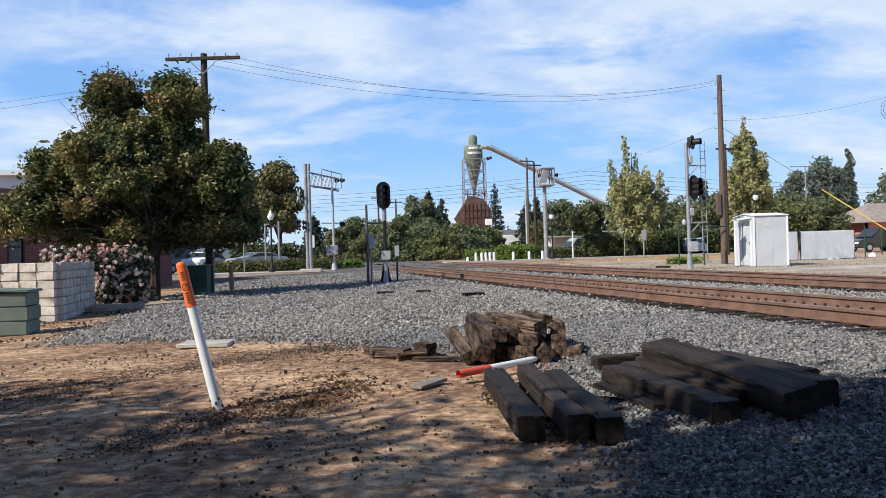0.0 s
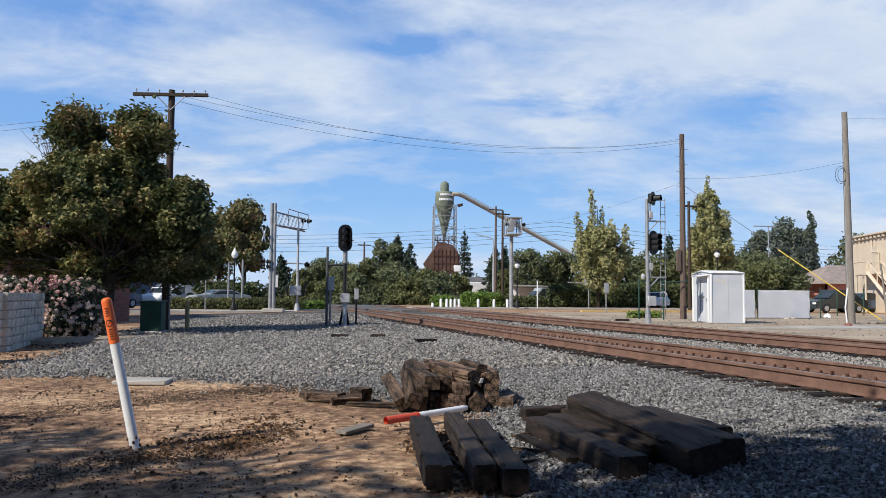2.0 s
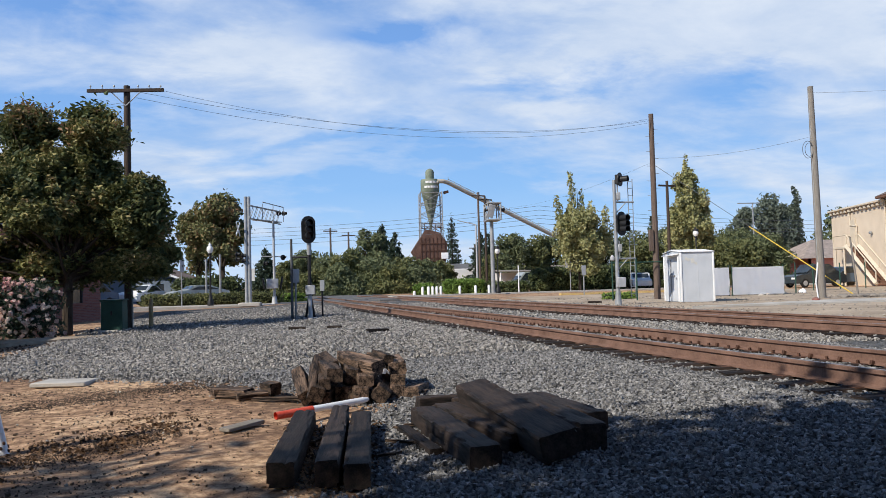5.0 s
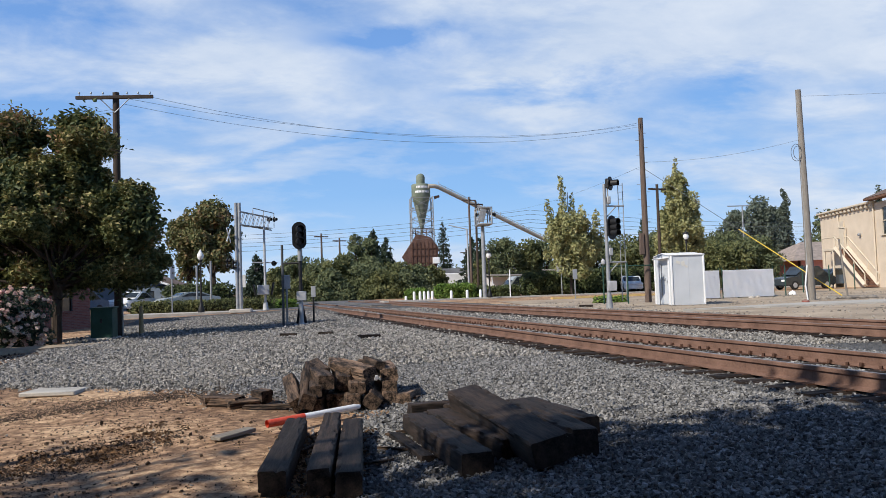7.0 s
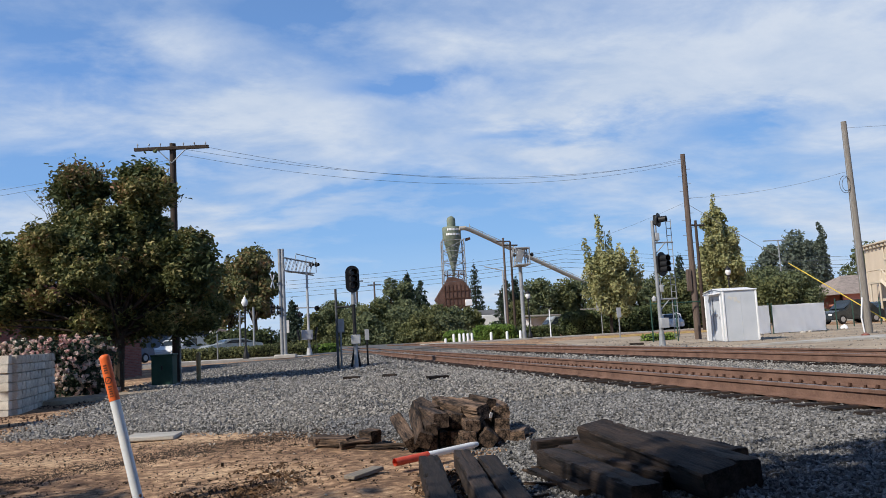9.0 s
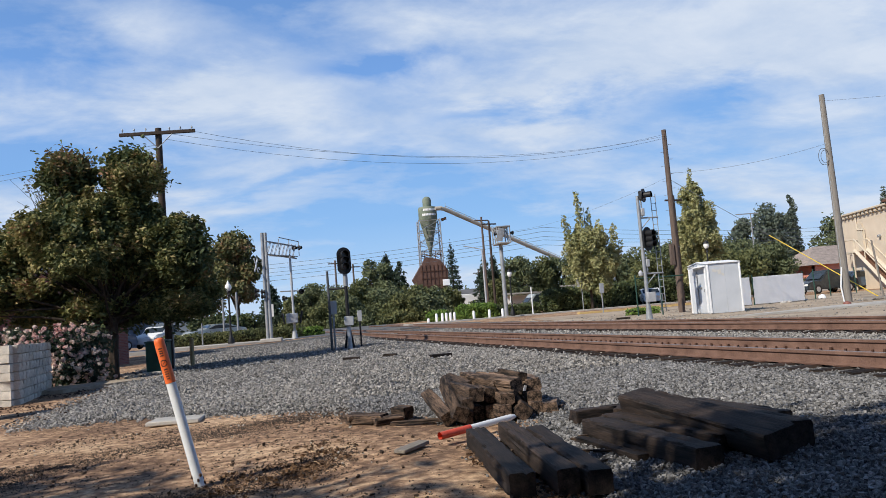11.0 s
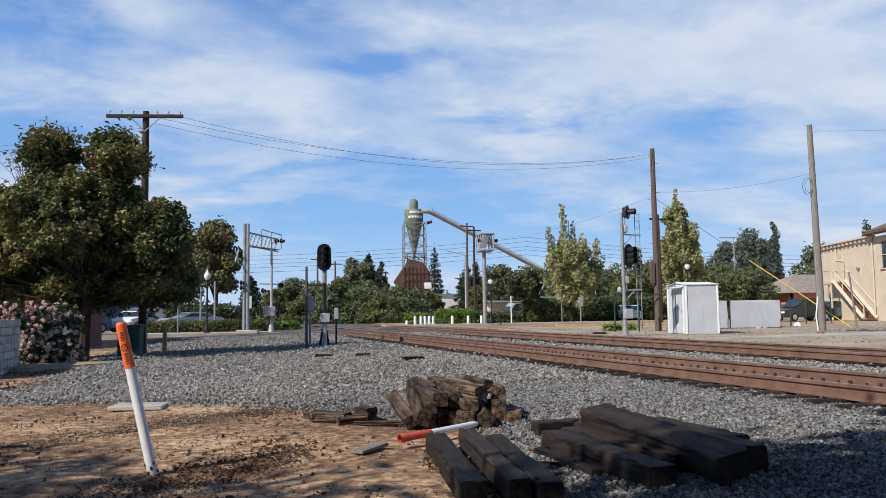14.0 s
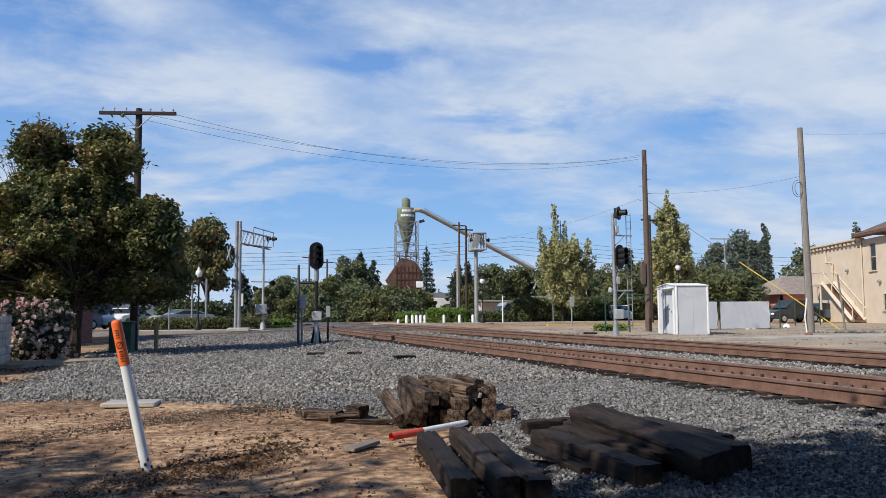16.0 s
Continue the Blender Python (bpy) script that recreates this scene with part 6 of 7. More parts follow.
def broadleaf(loc, h, w, label, m, n, size, seed, trunk_h=None, depth=None, clumps=40, group="trees", low=0.3, extra=()):
    rg = random.Random(seed)
    t = thing("tree", loc, label, "tree", group)
    depth = depth or w
    trunk_h = trunk_h or h * 0.3
    bl = []
    for i in range(clumps):
        while True:
            p = Vector((rg.uniform(-1, 1), rg.uniform(-1, 1), rg.uniform(-1, 1)))
            if 0.25 < p.length < 0.95:
                break
        zc = h * (low + 1) / 2
        r = rg.uniform(0.11, 0.2) * w
        wz = 1.0 - 0.25 * max(0, p.z)
        bl.append((p.x * (w / 2 - r * 0.6) * wz, p.y * (depth / 2 - r * 0.6) * wz, zc + p.z * (h * (1 - low) / 2 - r * 0.5), r, r, r * 0.8))
    bl += [tuple(e) for e in extra]
    bm = B()
    limb(bm, (0, 0, -0.1), (rg.uniform(-0.1, 0.1), 0, trunk_h), 0.035 * h * 0.6 + 0.05, 0.025 * h * 0.6 + 0.03, rg, 4, 0.05)
    for b in rg.sample(bl, min(9, len(bl))):
        limb(bm, (0, 0, trunk_h * rg.uniform(0.8, 1.0)), b[:3], 0.012 * h + 0.02, 0.015, rg, 5)
    part("trunk", bm, BARK, t)
    leaves("crown", bl, n, size, m, t, seed)
    return t


def conifer(loc, h, w, label, seed, n=2600, m=None, size=0.3):
    rg = random.Random(seed)
    t = thing("conifer", loc, label, "tree", "conifers")
    part("trunk", tube(B(), (0, 0, 0), (0, 0, h * 0.97), 0.02 * h, 0.02, 8), BARK, t)
    bl = []
    tiers = 13
    for i in range(tiers):
        f = i / tiers
        r = w / 2 * (1 - f) ** 0.85 * rg.uniform(0.8, 1.1) + 0.1
        for k in range(6):
            a = rg.uniform(0, 6.28)
            bl.append((math.cos(a) * r * 0.6, math.sin(a) * r * 0.6, h * (0.08 + 0.9 * f), r * 0.5 + 0.05, r * 0.5 + 0.05, h * 0.03))
    bl.append((0, 0, h * 0.96, 0.12, 0.12, h * 0.05))
    leaves("crown", bl, n, size, m or NEEDLE, t, seed, droop=0.25, thin=0.6)
    return t


def poplar(loc, h, w, label, seed, n=5200, spires=(), full=0.5):
    """An upright tree with pointed spires over a fuller base; spires are (x, y, top)."""
    rg = random.Random(seed)
    t = thing("tree", loc, label, "tree", "yellowing trees")
    bl = []
    bm = B()
    limb(bm, (0, 0, -0.1), (0, 0, h * 0.9), 0.14, 0.02, rg, 7, 0.04)
    spires = list(spires)
    for k in range(16):
        a, u = rg.uniform(0, 6.283), rg.uniform(0.3, 1.0)
        spires.append((math.cos(a) * w / 2 * u, math.sin(a) * w / 2 * u, h * (1.0 - 0.55 * u) * rg.uniform(0.82, 1.0)))
    for x, y, z in spires:
        limb(bm, (0, 0, h * 0.22), (x, y, z), 0.05, 0.012, rg, 5, 0.05)
        for k in range(14):
            f = 0.38 + 0.62 * k / 13
            r = w * 0.15 * (1.15 - f) + 0.09
            bl.append((x * min(1, f * 1.15) + rg.uniform(-0.15, 0.15), y * f + rg.uniform(-0.15, 0.15), z * f, r, r, z * 0.05))
    for k in range(64):
        a, u = rg.uniform(0, 6.283), rg.random() ** 0.5
        z = h * rg.uniform(0.35, 0.36 + full * 0.72)
        r = w / 2 * (1 - ((z / h - 0.42) / 0.55) ** 2) * u
        bl.append((math.cos(a) * r, math.sin(a) * r, z, rg.uniform(0.3, 0.55), 0.4, rg.uniform(0.3, 0.6)))
    part("trunk", bm, BARK, t)
    leaves("crown", bl, int(n * 2.4), 0.135, YELLOW, t, seed, up=0.5)
    return t


def hedge(a, b, w, h, z, label, m, n, size, seed, name="hedge", group="hedges"):
    a, b = Vector(a), Vector(b)
    l = (b - a).length
    t = thing(name, (a.x, a.y, z), label, "hedge", group, math.degrees(math.atan2((b - a).y, (b - a).x)))
    rg = random.Random(seed)
    k = max(2, int(l / (w * 0.55)))
    bl = [(l * (i + 0.5) / k + rg.uniform(-0.1, 0.1), rg.uniform(-0.1, 0.1) * w, hh * h + rg.uniform(-0.03, 0.03), w * 0.52, w * 0.5, h * 0.3) for i in range(k) for hh in (0.28, 0.7)]
    leaves("foliage", bl, n, size, m, t, seed, shell=0.7)
    bm = B()
    for i in range(k):
        tube(bm, (l * (i + 0.5) / k, 0, 0), (l * (i + 0.5) / k, 0, h * 0.6), 0.03, n=6)
    # near-black filler box: the shade between the leaves is put into its colour
    bx(bm, (l / 2, 0, h * 0.45), (l * 0.97, w * 0.6, h * 0.75), bevel=0.08)
    part("hedge_core", bm, mat("hedge_inner_shade_" + str(seed), (0.012, 0.016, 0.008), (0.03, 0.035, 0.016), 5, 40), t)
    return t


# the tall tree beside the path
def sprays(name, tips, per, size, m, parent, seed, spread=0.13):
    """Leafy twigs: leaves hang along each short twig (tip, direction, length), most of them face up."""
    rg = np.random.default_rng(seed)
    T = np.array([[*p, *d, l] for p, d, l in tips])
    n = len(T) * per
    A = np.repeat(T, per, axis=0)
    f = rg.random(n) ** 0.8
    c = A[:, :3] - A[:, 3:6] * (A[:, 6] * f)[:, None] + rg.normal(size=(n, 3)) * (spread * (0.45 + 0.75 * f))[:, None]
    c[:, 2] -= 0.1 * (1 - f) ** 2
    nrm = rg.normal(size=(n, 3)) * 0.55 + np.array((0, 0, 0.75)) + A[:, 3:6] * 0.35
    nrm /= np.linalg.norm(nrm, axis=1)[:, None]
    t = A[:, 3:6] + rg.normal(size=(n, 3)) * 0.7 + np.array((0, 0, -0.45))
    t -= nrm * (t * nrm).sum(1)[:, None]
    t /= np.linalg.norm(t, axis=1)[:, None] + 1e-9
    w = np.cross(nrm, t)
    k = (size * (0.6 + 0.8 * rg.random(n)))[:, None]
    V = np.empty((n, 6, 3))
    V[:, 0], V[:, 3] = c - t * k, c + t * k - nrm * k * 0.3
    for q, (a, b) in ((1, (-0.35, 0.5)), (2, (0.35, 0.42)), (4, (0.35, -0.42)), (5, (-0.35, -0.5))):
        V[:, q] = c + t * k * a + w * k * b + nrm * k * 0.14
    F = np.arange(n * 6).reshape(n, 6)
    F = np.concatenate((F[:, (0, 1, 2, 3)], F[:, (0, 3, 4, 5)]))
    return raw(name, V.reshape(-1, 3).tolist(), F.tolist(), m, parent)


rg = random.Random(11)
LOBES = [  # x, y, z, half widths, twigs
    (-0.5, -0.5, 4.25, 2.2, 2.4, 1.7, 350), (-1.15, -0.1, 6.55, 0.9, 0.8, 0.8, 95), (0.75, 0.1, 6.6, 1.1, 0.9, 0.85, 125), (2.4, -0.2, 3.75, 0.95, 1.2, 1.35, 130), (-2.75, 0.0, 4.3, 0.95, 1.1, 0.95, 95),
    (-3.4, 0.2, 3.1, 1.5, 1.4, 1.0, 150), (-0.4, 0.7, 2.5, 3.0, 1.3, 0.9, 280), (1.9, 0.6, 2.55, 1.35, 1.2, 0.9, 120), (-0.8, -0.2, 5.2, 1.5, 1.3, 0.7, 110), (0.75, 0.0, 5.3, 0.95, 0.9, 0.8, 80), (1.0, 0.2, 3.8, 1.4, 1.3, 1.1, 100),
]
tips, inner = [], []
for cx, cy, cz, rx, ry, rz, k in LOBES:
    clumps = []
    for i in range(9):
        a, u = rg.uniform(0, 6.283), rg.uniform(-0.6, 1)
        h = math.sqrt(1 - u * u)
        r = rg.uniform(0.3, 0.5)
        clumps.append((cx + rx * 0.82 * h * math.cos(a), cy + ry * 0.82 * h * math.sin(a), cz + rz * 0.82 * u, rx * r, ry * r, rz * r))
    for i in range(k):
        lobe = clumps[i % 9] if i % 5 < 3 else (cx, cy, cz, rx, ry, rz)
        a, u = rg.uniform(0, 6.283), rg.uniform(-0.75, 1)
        h = math.sqrt(1 - u * u)
        d = Vector((h * math.cos(a), h * math.sin(a), u))
        q = rg.uniform(0.3, 0.58) if i % 5 == 4 else rg.uniform(0.6, 1.02)
        p = Vector((lobe[0] + lobe[3] * q * d.x, lobe[1] + lobe[4] * q * d.y, lobe[2] + lobe[5] * q * d.z))
        way = (d + Vector((rg.uniform(-0.5, 0.5), rg.uniform(-0.5, 0.5), rg.uniform(-0.1, 0.7)))).normalized()
        (inner if i % 5 == 4 else tips).append((p, way, rg.uniform(0.35, 0.75)))
tree1 = thing("tree", (-6.35, 25.7, -0.05), "broad tree with dense olive green leaves turning brown at the tips", "tree", "trees")
bm = B()
limb(bm, (0, 0, -0.1), (0.05, 0, 1.9), 0.17, 0.14, rg, 4, 0.05)
for p, way, l in rg.sample(tips, 60):
    limb(bm, (0.05, 0, rg.uniform(1.5, 2.4)), p, 0.055, 0.012, rg, 6)
part("trunk", bm, BARK, tree1)
sprays("reddish_foliage", [e for e in tips if e[0].z > 5.9 and (e[0].x < -0.5 or rg.random() < 0.3)] + [e for e in tips if e[0].x > 2.2 and rg.random() < 0.35], 80, 0.06, AUTUMN, tree1, 4)
sprays("crown", [e for e in tips if not (e[0].z > 6.3 and e[0].x < -0.7)], 105, 0.066, OAK, tree1, 3)
# darker leaves deep in the crown; its inner shade is put into their colour
sprays("dark_inner_foliage", inner, 170, 0.1, GREEN, tree1, 5, 0.3)
bm = B()
for i in range(14):
    tube(bm, (-1.7 + rg.uniform(-0.3, 0.3), rg.uniform(-0.3, 0.3), 5.0), (-2.2 + rg.uniform(-0.6, 0.4), rg.uniform(-0.5, 0.5), 6.2 + rg.uniform(-0.5, 0.3)), 0.012, 0.004, 5)
part("bare_twigs", bm, BARK, tree1, "bare grey twigs")

rose = thing("rose_bush", (-7.2, 23.8, -0.1), "big rose bush covered in pink and cream blooms", "bush")
rb = [(-1.4 + 0.32 * i + rg.uniform(-0.1, 0.1), rg.uniform(-0.4, 0.4), z, 0.42, 0.45, 0.36) for i in range(8) for z in (0.3, 0.75, 1.15, 1.45)]
leaves("foliage", rb, 14000, 0.05, NEEDLE, rose, 21, shell=0.6)
fl = []
for i in range(640):
    b = rg.choice(rb)
    v = Vector((rg.uniform(-1, 1), rg.uniform(-1.2, 0.2), rg.uniform(-0.7, 1))).normalized()
    fl.append((b[0] + v.x * 0.46, b[1] + v.y * 0.48, b[2] + v.z * 0.4, 0.045, 0.045, 0.04))
leaves("blossom", fl, 15000, 0.044, PETAL, rose, 22, shell=0.5, kind="stuff")
bm = B()
for i in range(14):
    tube(bm, (rg.uniform(-1.2, 0.8), rg.uniform(-0.3, 0.3), 0), (rg.uniform(-1.4, 1.0), rg.uniform(-0.4, 0.4), 1.3), 0.015, 0.008, 5)
part("canes", bm, BARK, rose)

broadleaf((-7.6, 61, 0.3), 8.3, 4.0, "tree with brown-tinged autumn leaves behind the hedge", AUTUMN, 11000, 0.15, 31, clumps=48, low=0.3, depth=6)
broadleaf((-10.0, 64, 0.3), 8.3, 3.6, "rusty green tree near the house", AUTUMN, 7000, 0.14, 32, low=0.25, clumps=44)
hedge((-11.6, 54.2), (-2.6, 54.0), 0.9, 0.78, 0.25, "low clipped green hedge beside the pavement", OLIVE, 9000, 0.075, 41)
hedge((-10.6, 60.0), (-6.2, 60.4), 1.6, 1.9, 0.25, "dark green shrubs behind the parked sedan", GREEN, 5000, 0.12, 42)
hedge((-2.6, 55.3), (-1.2, 56.0), 0.8, 0.6, 0.25, "bright green low plants beside the crossing gate", HEDGE_LIGHT, 2000, 0.08, 43)
for i, (x, y, w, h) in enumerate(((7.8, 68.2, 1.0, 1.0), (10.3, 69.0, 1.5, 1.35), (12.0, 69.3, 1.4, 1.3))):
    hedge((x, y), (x + w, y + 0.1), 1.3, h, 0.3, "bright green clipped bush beside the bollards", HEDGE_LIGHT, 3200, 0.09, 44 + i, "clipped_bush", "clipped bushes")
hedge((13.9, 70.0), (17.6, 70.5), 1.3, 1.0, 0.3, "low dark shrubs along the road", GREEN, 4500, 0.1, 50)
hedge((18.3, 70.2), (22.6, 70.8), 2.0, 2.1, 0.3, "tall dark rounded hedge along the road", GREEN, 8000, 0.12, 51)
hedge((22.9, 72.5), (34.5, 73.5), 2.0, 2.3, 0.3, "long dark green hedge along the far yard", GREEN, 14000, 0.13, 52)
hedge((15.6, 40.2), (17.2, 40.4), 0.7, 0.35, 0.22, "low weeds beside the utility pole", HEDGE_LIGHT, 1200, 0.06, 53)
poplar((21.6, 66.5, 0.3), 9.9, 4.8, "upright yellowing tree with pointed branches", 61, 11000, [(-0.5, 0, 9.9), (0.5, 0.4, 8.4), (-1.7, 0.2, 8.0), (2.4, -0.2, 7.0), (1.3, 0.5, 6.2), (2.9, 0.1, 5.6), (-1.2, -0.6, 6.4)], 0.45)
poplar((30.6, 64.5, 0.3), 11.0, 3.9, "tall narrow yellow-green tree", 62, 12000, [(0, 0, 11.0), (0.7, 0.3, 9.6), (-0.6, 0.2, 9.0), (1.5, -0.2, 7.6), (-1.2, 0.3, 7.0), (1.1, 0.5, 8.2)], 0.75)

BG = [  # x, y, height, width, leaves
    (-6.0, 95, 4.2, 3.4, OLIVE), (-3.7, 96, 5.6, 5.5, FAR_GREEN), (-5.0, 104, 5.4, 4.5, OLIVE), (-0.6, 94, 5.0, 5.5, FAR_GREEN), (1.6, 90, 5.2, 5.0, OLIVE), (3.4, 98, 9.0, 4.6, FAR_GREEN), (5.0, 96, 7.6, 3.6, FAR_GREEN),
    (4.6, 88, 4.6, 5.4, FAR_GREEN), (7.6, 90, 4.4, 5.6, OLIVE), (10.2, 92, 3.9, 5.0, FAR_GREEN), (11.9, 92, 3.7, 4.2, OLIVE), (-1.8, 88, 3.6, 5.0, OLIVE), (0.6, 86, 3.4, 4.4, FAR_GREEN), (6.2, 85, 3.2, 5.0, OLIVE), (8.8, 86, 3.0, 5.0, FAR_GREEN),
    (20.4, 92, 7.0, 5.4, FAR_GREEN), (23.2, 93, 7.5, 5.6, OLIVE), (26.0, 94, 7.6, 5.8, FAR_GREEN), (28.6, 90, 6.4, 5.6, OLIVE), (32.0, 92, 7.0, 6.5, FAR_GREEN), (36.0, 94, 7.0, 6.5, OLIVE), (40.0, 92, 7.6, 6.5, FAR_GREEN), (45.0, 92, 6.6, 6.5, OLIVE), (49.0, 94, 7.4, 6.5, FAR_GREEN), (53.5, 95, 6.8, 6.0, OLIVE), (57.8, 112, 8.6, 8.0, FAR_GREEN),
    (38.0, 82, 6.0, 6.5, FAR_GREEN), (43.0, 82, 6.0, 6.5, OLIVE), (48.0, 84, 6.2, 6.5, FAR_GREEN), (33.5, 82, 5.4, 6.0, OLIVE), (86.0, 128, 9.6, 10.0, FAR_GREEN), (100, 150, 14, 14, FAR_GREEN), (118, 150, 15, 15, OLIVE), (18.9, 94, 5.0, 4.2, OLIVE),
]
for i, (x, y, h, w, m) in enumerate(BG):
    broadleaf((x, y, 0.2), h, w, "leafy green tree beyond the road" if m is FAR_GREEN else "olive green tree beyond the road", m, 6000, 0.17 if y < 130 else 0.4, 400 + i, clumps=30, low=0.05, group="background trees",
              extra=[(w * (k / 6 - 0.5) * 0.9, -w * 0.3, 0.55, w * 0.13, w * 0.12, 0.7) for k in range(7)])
for i, (x, y, h, w) in enumerate(((5.6, 106, 9.6, 4.2), (7.2, 104, 8.2, 3.6), (21.5, 163, 15.5, 5.5), (-9.5, 104, 6.4, 4.2), (19.8, 112, 8.4, 4.4), (21.6, 114, 8.6, 4.2), (40.2, 98, 9.5, 3.6), (25.5, 130, 6.5, 4.0), (22.4, 128, 6.0, 4.0))):
    conifer((x, y, 0.2), h, w, "dark pointed conifer beyond the road", 500 + i)
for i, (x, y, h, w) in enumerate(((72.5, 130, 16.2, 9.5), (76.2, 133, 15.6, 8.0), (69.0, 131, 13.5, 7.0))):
    broadleaf((x, y, 0.2), h, w, "tall dark tree far beyond the yard", HAZY_NEEDLE, 6500, 0.28, 520 + i, clumps=34, low=0.1, group="background trees")
for x, y, h in ((78.6, 131, 16.4), (103, 140, 18.0)):
    cyp = thing("cypress", (x, y, 0.2), "slender dark cypress far beyond the yard", "tree", "cypresses")
    part("trunk", tube(B(), (0, 0, 0), (0, 0, h * 0.9), 0.25, 0.05, 8), BARK, cyp)
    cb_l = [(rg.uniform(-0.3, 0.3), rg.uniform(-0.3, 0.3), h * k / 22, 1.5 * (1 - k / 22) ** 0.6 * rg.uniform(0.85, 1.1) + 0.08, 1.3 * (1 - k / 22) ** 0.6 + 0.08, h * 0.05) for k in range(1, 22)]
    leaves("crown", cb_l, 4600, 0.26, HAZY_NEEDLE, cyp, int(x), shell=0.7)
# far woods that close the view between the nearer crowns
wb = []
rg = random.Random(77)
for i in range(560):
    a = rg.uniform(-75, 80)
    r = rg.uniform(165, 230)
    h = rg.uniform(3.0, 6.5)
    if -10.0 < a < -5.5:
        continue
    wb.append((r * math.sin(radians(a)), r * math.cos(radians(a)), h * 0.5, rg.uniform(4, 7), 4, h * 0.55))
woods = leaves("far_woods", wb, 26000, 0.9, GREEN, None, 78, kind="stuff")
tagged(woods, "far line of dark green woods", "woods")
# unseen trees put behind the camera so that their shade falls over the foreground
broadleaf((-6.8, -4.2, 0.0), 10.2, 11.0, "large leafy tree shading the near ground", OAK, 3600, 0.16, 91, trunk_h=5.0, clumps=110, low=0.55, depth=10.0, group="shade trees")
# unseen wall added behind the camera; it closes off the low southern sky
slab("added_wall_south", [(-60, -17), (45, -17), (45, -16.6), (-60, -16.6)], -0.2, 8.0, CREAM, "plain unseen stucco wall added behind the camera", "wall")
# unseen tree added to cover more sky; its shadow misses the foreground
broadleaf((5.0, -9.5, 0.0), 9.0, 9.0, "large unseen leafy tree added behind the camera", OAK, 9000, 0.24, 92, trunk_h=3.0, clumps=60, low=0.3, group="shade trees")
broadleaf((3.6, -1.7, 0.0), 9.5, 9.4, "leafy tree shading the ballast beside the track", OAK, 40000, 0.17, 95, trunk_h=5.5, clumps=190, low=0.6, depth=11.6, group="shade trees")
broadleaf((-10.8, -1.8, 0.0), 9.8, 9.6, "large unseen leafy tree shading the left ground", OAK, 9500, 0.17, 93, trunk_h=4.5, clumps=100, low=0.5, group="shade trees")
broadleaf((-1.9, -2.6, 0.0), 10.0, 8.4, "leafy tree shading the ties and ballast", OAK, 12000, 0.16, 94, trunk_h=5.5, clumps=110, low=0.6, depth=8.6, group="shade trees")


# ---- loose ballast stones, clods and leaf litter ----
def stones(name, pts, smin, smax, m, seed, label, category, parent=None, flat=0.85):
    rg = np.random.default_rng(seed)
    ico = np.array([(x, y, z) for z in (-0.6, 0.6) for y in (-0.6, 0.6) for x in (-0.6, 0.6)])
    F = np.array([(0, 2, 3, 1), (4, 5, 7, 6), (0, 1, 5, 4), (2, 6, 7, 3), (0, 4, 6, 2), (1, 3, 7, 5)])
    n = len(pts)
    s = smin + (smax - smin) * rg.random(n) ** 1.6
    V = ico[None] * (1 + rg.uniform(-0.55, 0.4, (n, 8, 1))) + rg.uniform(-0.14, 0.14, (n, 8, 3))
    V = V * (s[:, None] * rg.uniform(0.65, 1.15, (n, 3)))[:, None, :]
    a = rg.uniform(0, 6.283, n)
    b = rg.uniform(-0.9, 0.9, n)
    ca, sa, cb_, sb = np.cos(a)[:, None], np.sin(a)[:, None], np.cos(b)[:, None], np.sin(b)[:, None]
    x, y, z = V[..., 0], V[..., 1], V[..., 2] * flat
    y, z = y * cb_ - z * sb, y * sb + z * cb_
    x, y = x * ca - y * sa, x * sa + y * ca
    W = np.stack((x + pts[:, None, 0], y + pts[:, None, 1], z + pts[:, None, 2] + (s * flat * (0.1 + 0.7 * rg.random(n)))[:, None]), -1).reshape(-1, 3)
    FF = (F[None] + (np.arange(n) * 8)[:, None, None]).reshape(-1, 4)
    ob = raw(name, W.tolist(), FF.tolist(), m, parent)
    return tagged(ob, label, category, kind="stuff")


def scatter(n, x0, x1, y0, y1, seed, keep):
    rg = np.random.default_rng(seed)
    x, y = rg.uniform(x0, x1, n), rg.uniform(y0, y1, n)
    k = rg.random(n) < keep(x, y)
    x, y = x[k], y[k]
    f = dirt_field(x, y)
    z = np.where(f < 0, ground_z(x, y) + np.clip(-f * 0.07, -0.06, 0.02) + 0.012 * wob(x, y, 2.2), ground_z(x, y))
    return np.stack((x, y, np.maximum(z, ground_z(x, y))), -1)


def gravel_keep(x, y):
    d = rail_d(x, y)
    on_track = ((d > -0.12) & (d < 0.1)) | ((d > 1.41) & (d < 1.63)) | ((d > 4.95) & (d < 5.2)) | ((d > 6.45) & (d < 6.7))
    edge = np.where((d > -0.75) & (d < -0.1), 0.15, 1.0)
    return np.where(on_track, 0, edge * np.clip(0.55 - dirt_field(x, y) * 0.8, 0.0, 1.0) ** 1.4 * (dirt_field(x, y) < 0.7))


stones("near_ballast", scatter(118000, 1.2, 10.5, 2.8, 12.0, 1, gravel_keep), 0.0125, 0.0275, STONE, 1, "loose grey crushed stones of the ballast", "gravel")
stones("left_ballast", scatter(34000, -5.0, 1.2, 8.5, 16.0, 2, gravel_keep), 0.014, 0.031, LIT_DUSTY_STONE, 2, "loose grey crushed stones beside the dirt", "gravel")
stones("middle_ballast", scatter(52000, -5.5, 12.0, 12.0, 24.0, 3, gravel_keep), 0.019, 0.04, LIT_DUSTY_STONE, 3, "grey crushed stones along the track", "gravel")
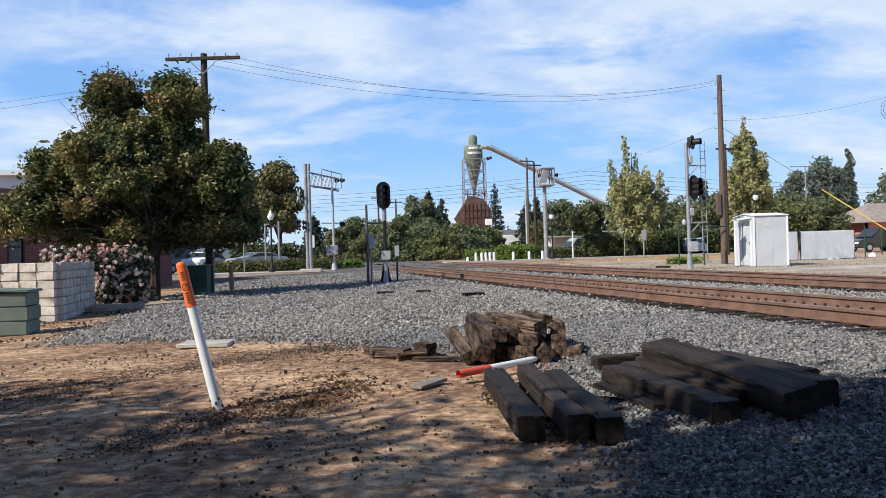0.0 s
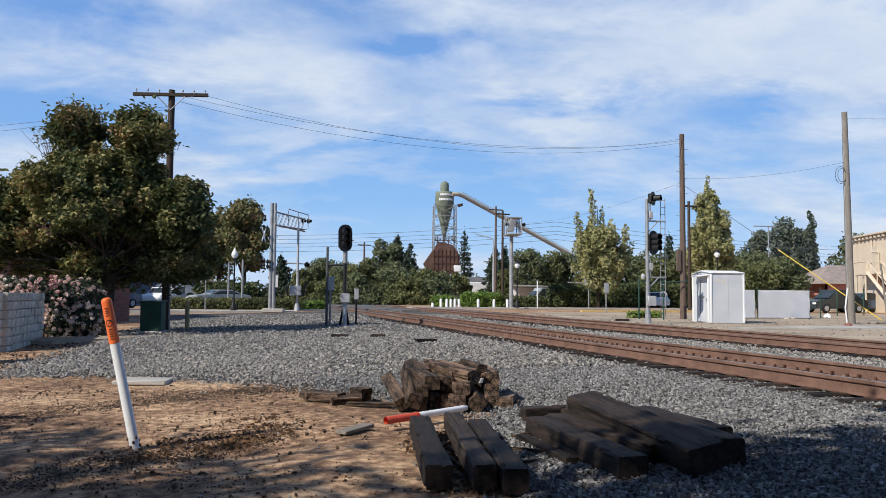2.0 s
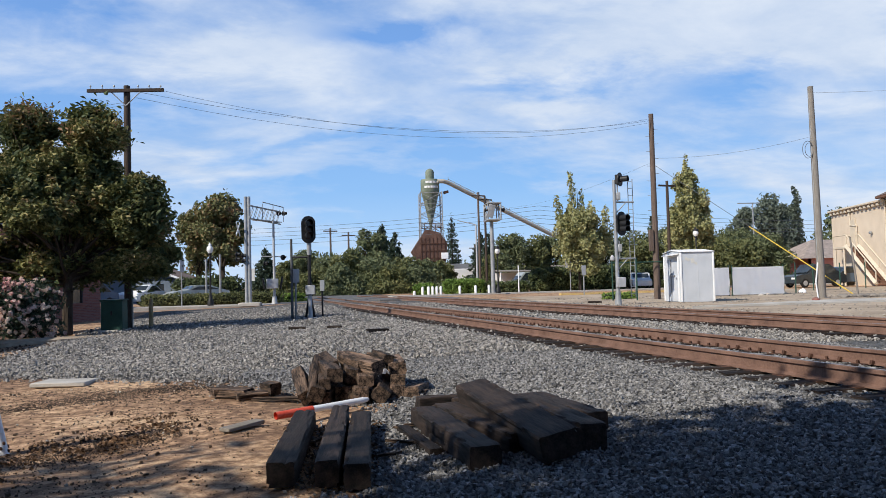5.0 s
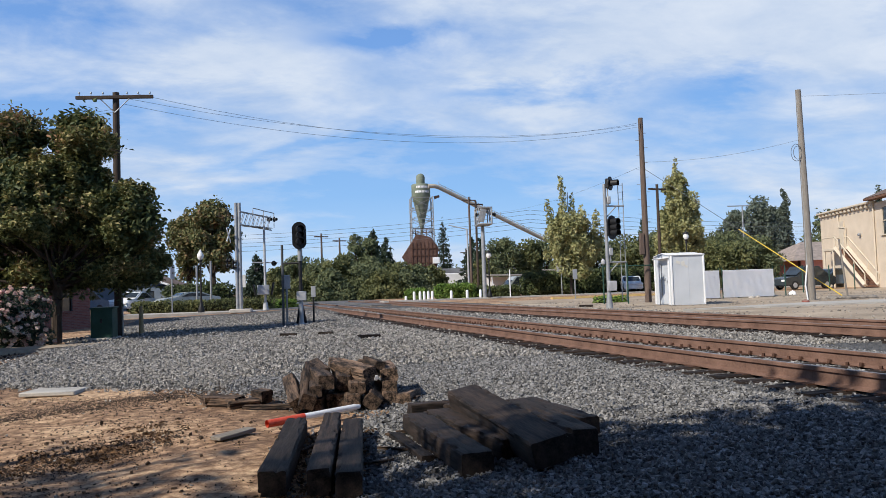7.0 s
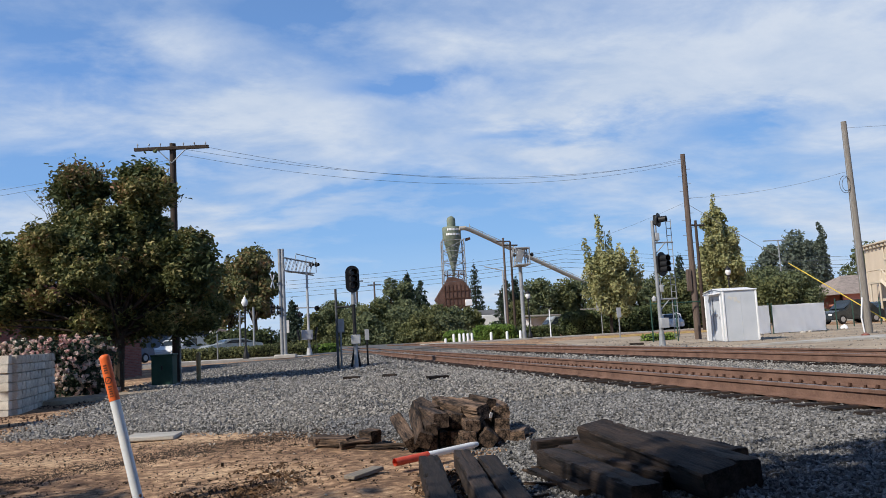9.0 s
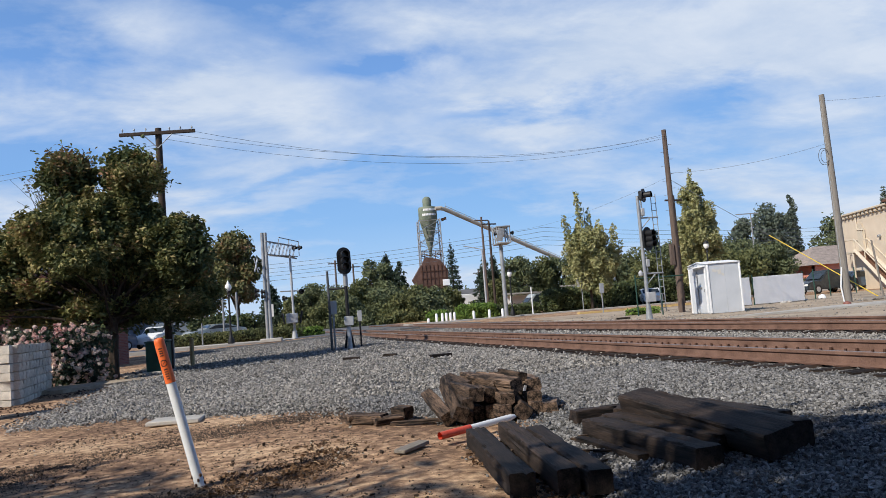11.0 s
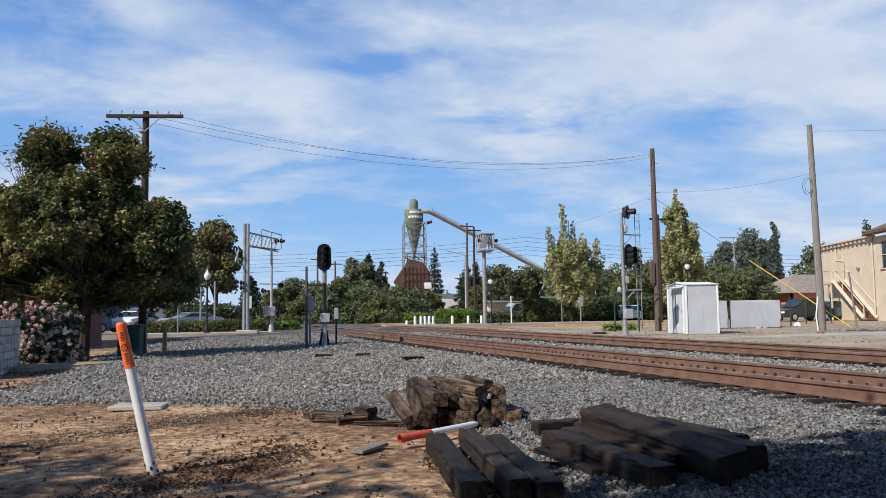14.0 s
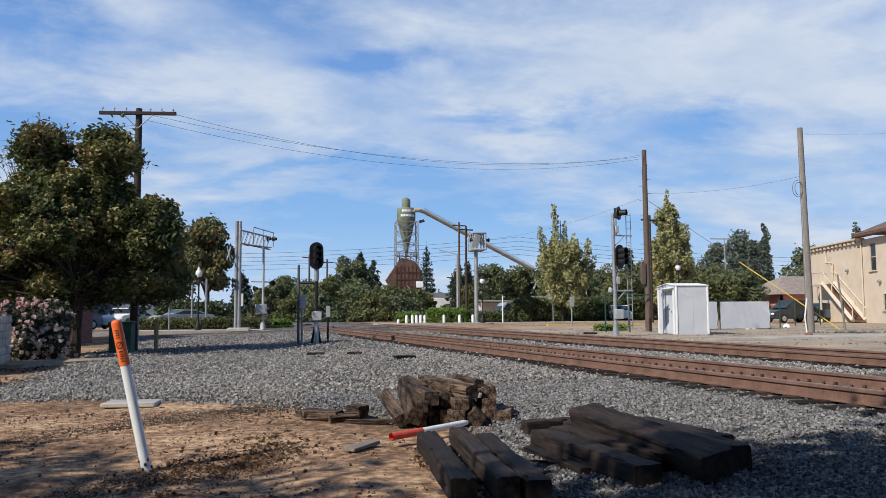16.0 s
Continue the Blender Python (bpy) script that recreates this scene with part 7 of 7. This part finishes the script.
stones("far_ballast", scatter(22000, -7.0, 16.0, 24.0, 44.0, 4, gravel_keep), 0.025, 0.055, LIT_DUSTY_STONE, 4, "grey crushed stones farther along the track", "gravel")


def crumb_keep(x, y):
    return np.clip(0.25 + 0.8 * wob(x, y, 1.1), 0.04, 1) * (dirt_field(x, y) > 0)


stones("big_clods", scatter(2600, -4.5, 2.4, 3.2, 11.0, 15, crumb_keep), 0.008, 0.026, mat("brown_clod", (0.035, 0.024, 0.017), (0.1, 0.068, 0.045), 8, 60, 0.95, island=0.5), 15, "dark brown clods lying on the dirt", "clods")
stones("dirt_clods", scatter(17000, -4.5, 2.8, 3.2, 12.6, 5, crumb_keep), 0.003, 0.011, mat("dark_clod", (0.03, 0.022, 0.015), (0.12, 0.08, 0.05), 8, 60, 0.95, island=0.5), 5, "dark clods and bits of wood strewn over the dirt", "clods")
stones("pale_pebbles", scatter(700, -4.5, 2.6, 4.0, 12.0, 6, crumb_keep), 0.006, 0.02, mat("pale_pebble", (0.35, 0.32, 0.28), (0.5, 0.47, 0.42), 8, 60, 0.95, island=0.4), 6, "pale pebbles strewn over the dirt", "pebbles")
rg = random.Random(8)
lb_ = []
for i in range(60):
    x = 0.65 + rg.gauss(0, 0.35)
    y = 6.6 + (x - 0.6) * 1.2 + rg.gauss(0, 0.4)
    lb_.append((x, y, float(ground_z(x, y)) + 0.012, 0.12, 0.12, 0.004))
for i in range(60):
    x, y = rg.uniform(2.3, 3.1), rg.uniform(4.7, 7.0)
    lb_.append((x, y, float(ground_z(x, y)) + 0.03, 0.12, 0.12, 0.01))
lit = leaves("leaf_litter", lb_, 2600, 0.02, LITTER, None, 79, up=1.5, kind="stuff")
tagged(lit, "brown dead leaves and chips gathered in a hollow", "leaf litter")


def band_keep(x, y):
    return np.exp(-((y - 10.0 - 0.95 * x + 0.5 * wob(x, y, 1.2)) / 0.55) ** 2) + 0.7 * np.exp(-((y - 6.3 - 1.2 * (x - 0.3)) / 0.5) ** 2) * (x > -0.6) * (x < 1.3) + 0.1 * np.clip(0.5 + wob(x, y, 1.6), 0, 1) * (x < 2.0)


stones("dark_gravel_band", scatter(110000, -3.0, 2.2, 5.0, 11.8, 9, band_keep), 0.003, 0.011, mat("dark_gravel", (0.035, 0.027, 0.022), (0.1, 0.078, 0.062), 12, 80, 0.95, island=0.5), 9, "band of dark gravel and bark on the dirt", "gravel")


def mulch_keep(x, y):
    return np.clip(0.45 + wob(x, y, 0.8), 0, 1) * (rail_d(x, y) < -10.2)


stones("mulch", scatter(7000, -8.5, -2.5, 13.5, 24.0, 10, mulch_keep), 0.012, 0.035, mat("dark_mulch", (0.03, 0.018, 0.012), (0.1, 0.06, 0.042), 12, 80, 0.95, island=0.5), 10, "dark reddish bark mulch beside the block wall", "mulch")


def yard_keep(x, y):
    return np.clip(0.3 + 0.9 * wob(x, y, 0.6), 0.02, 1) * (rail_d(x, y) > 8.6)


stones("yard_gravel", scatter(14000, 13.0, 34.0, 15.0, 44.0, 11, yard_keep), 0.015, 0.05, mat("yard_stone", (0.16, 0.145, 0.125), (0.34, 0.31, 0.27), 12, 80, 0.95, island=0.5), 11, "loose stones strewn over the yard dirt", "gravel")
ob = new("paper_scrap", mesh_of(bx(B(), (0, 0, 0), (0.035, 0.008, 0.06), (20, 10, 15), 0.002), WHITE, "paper_scrap"))
ob.matrix_world = pose(3.2, 8.24, 0.36)
tagged(ob, "small white scrap wedged in the heap of ties", "scrap")
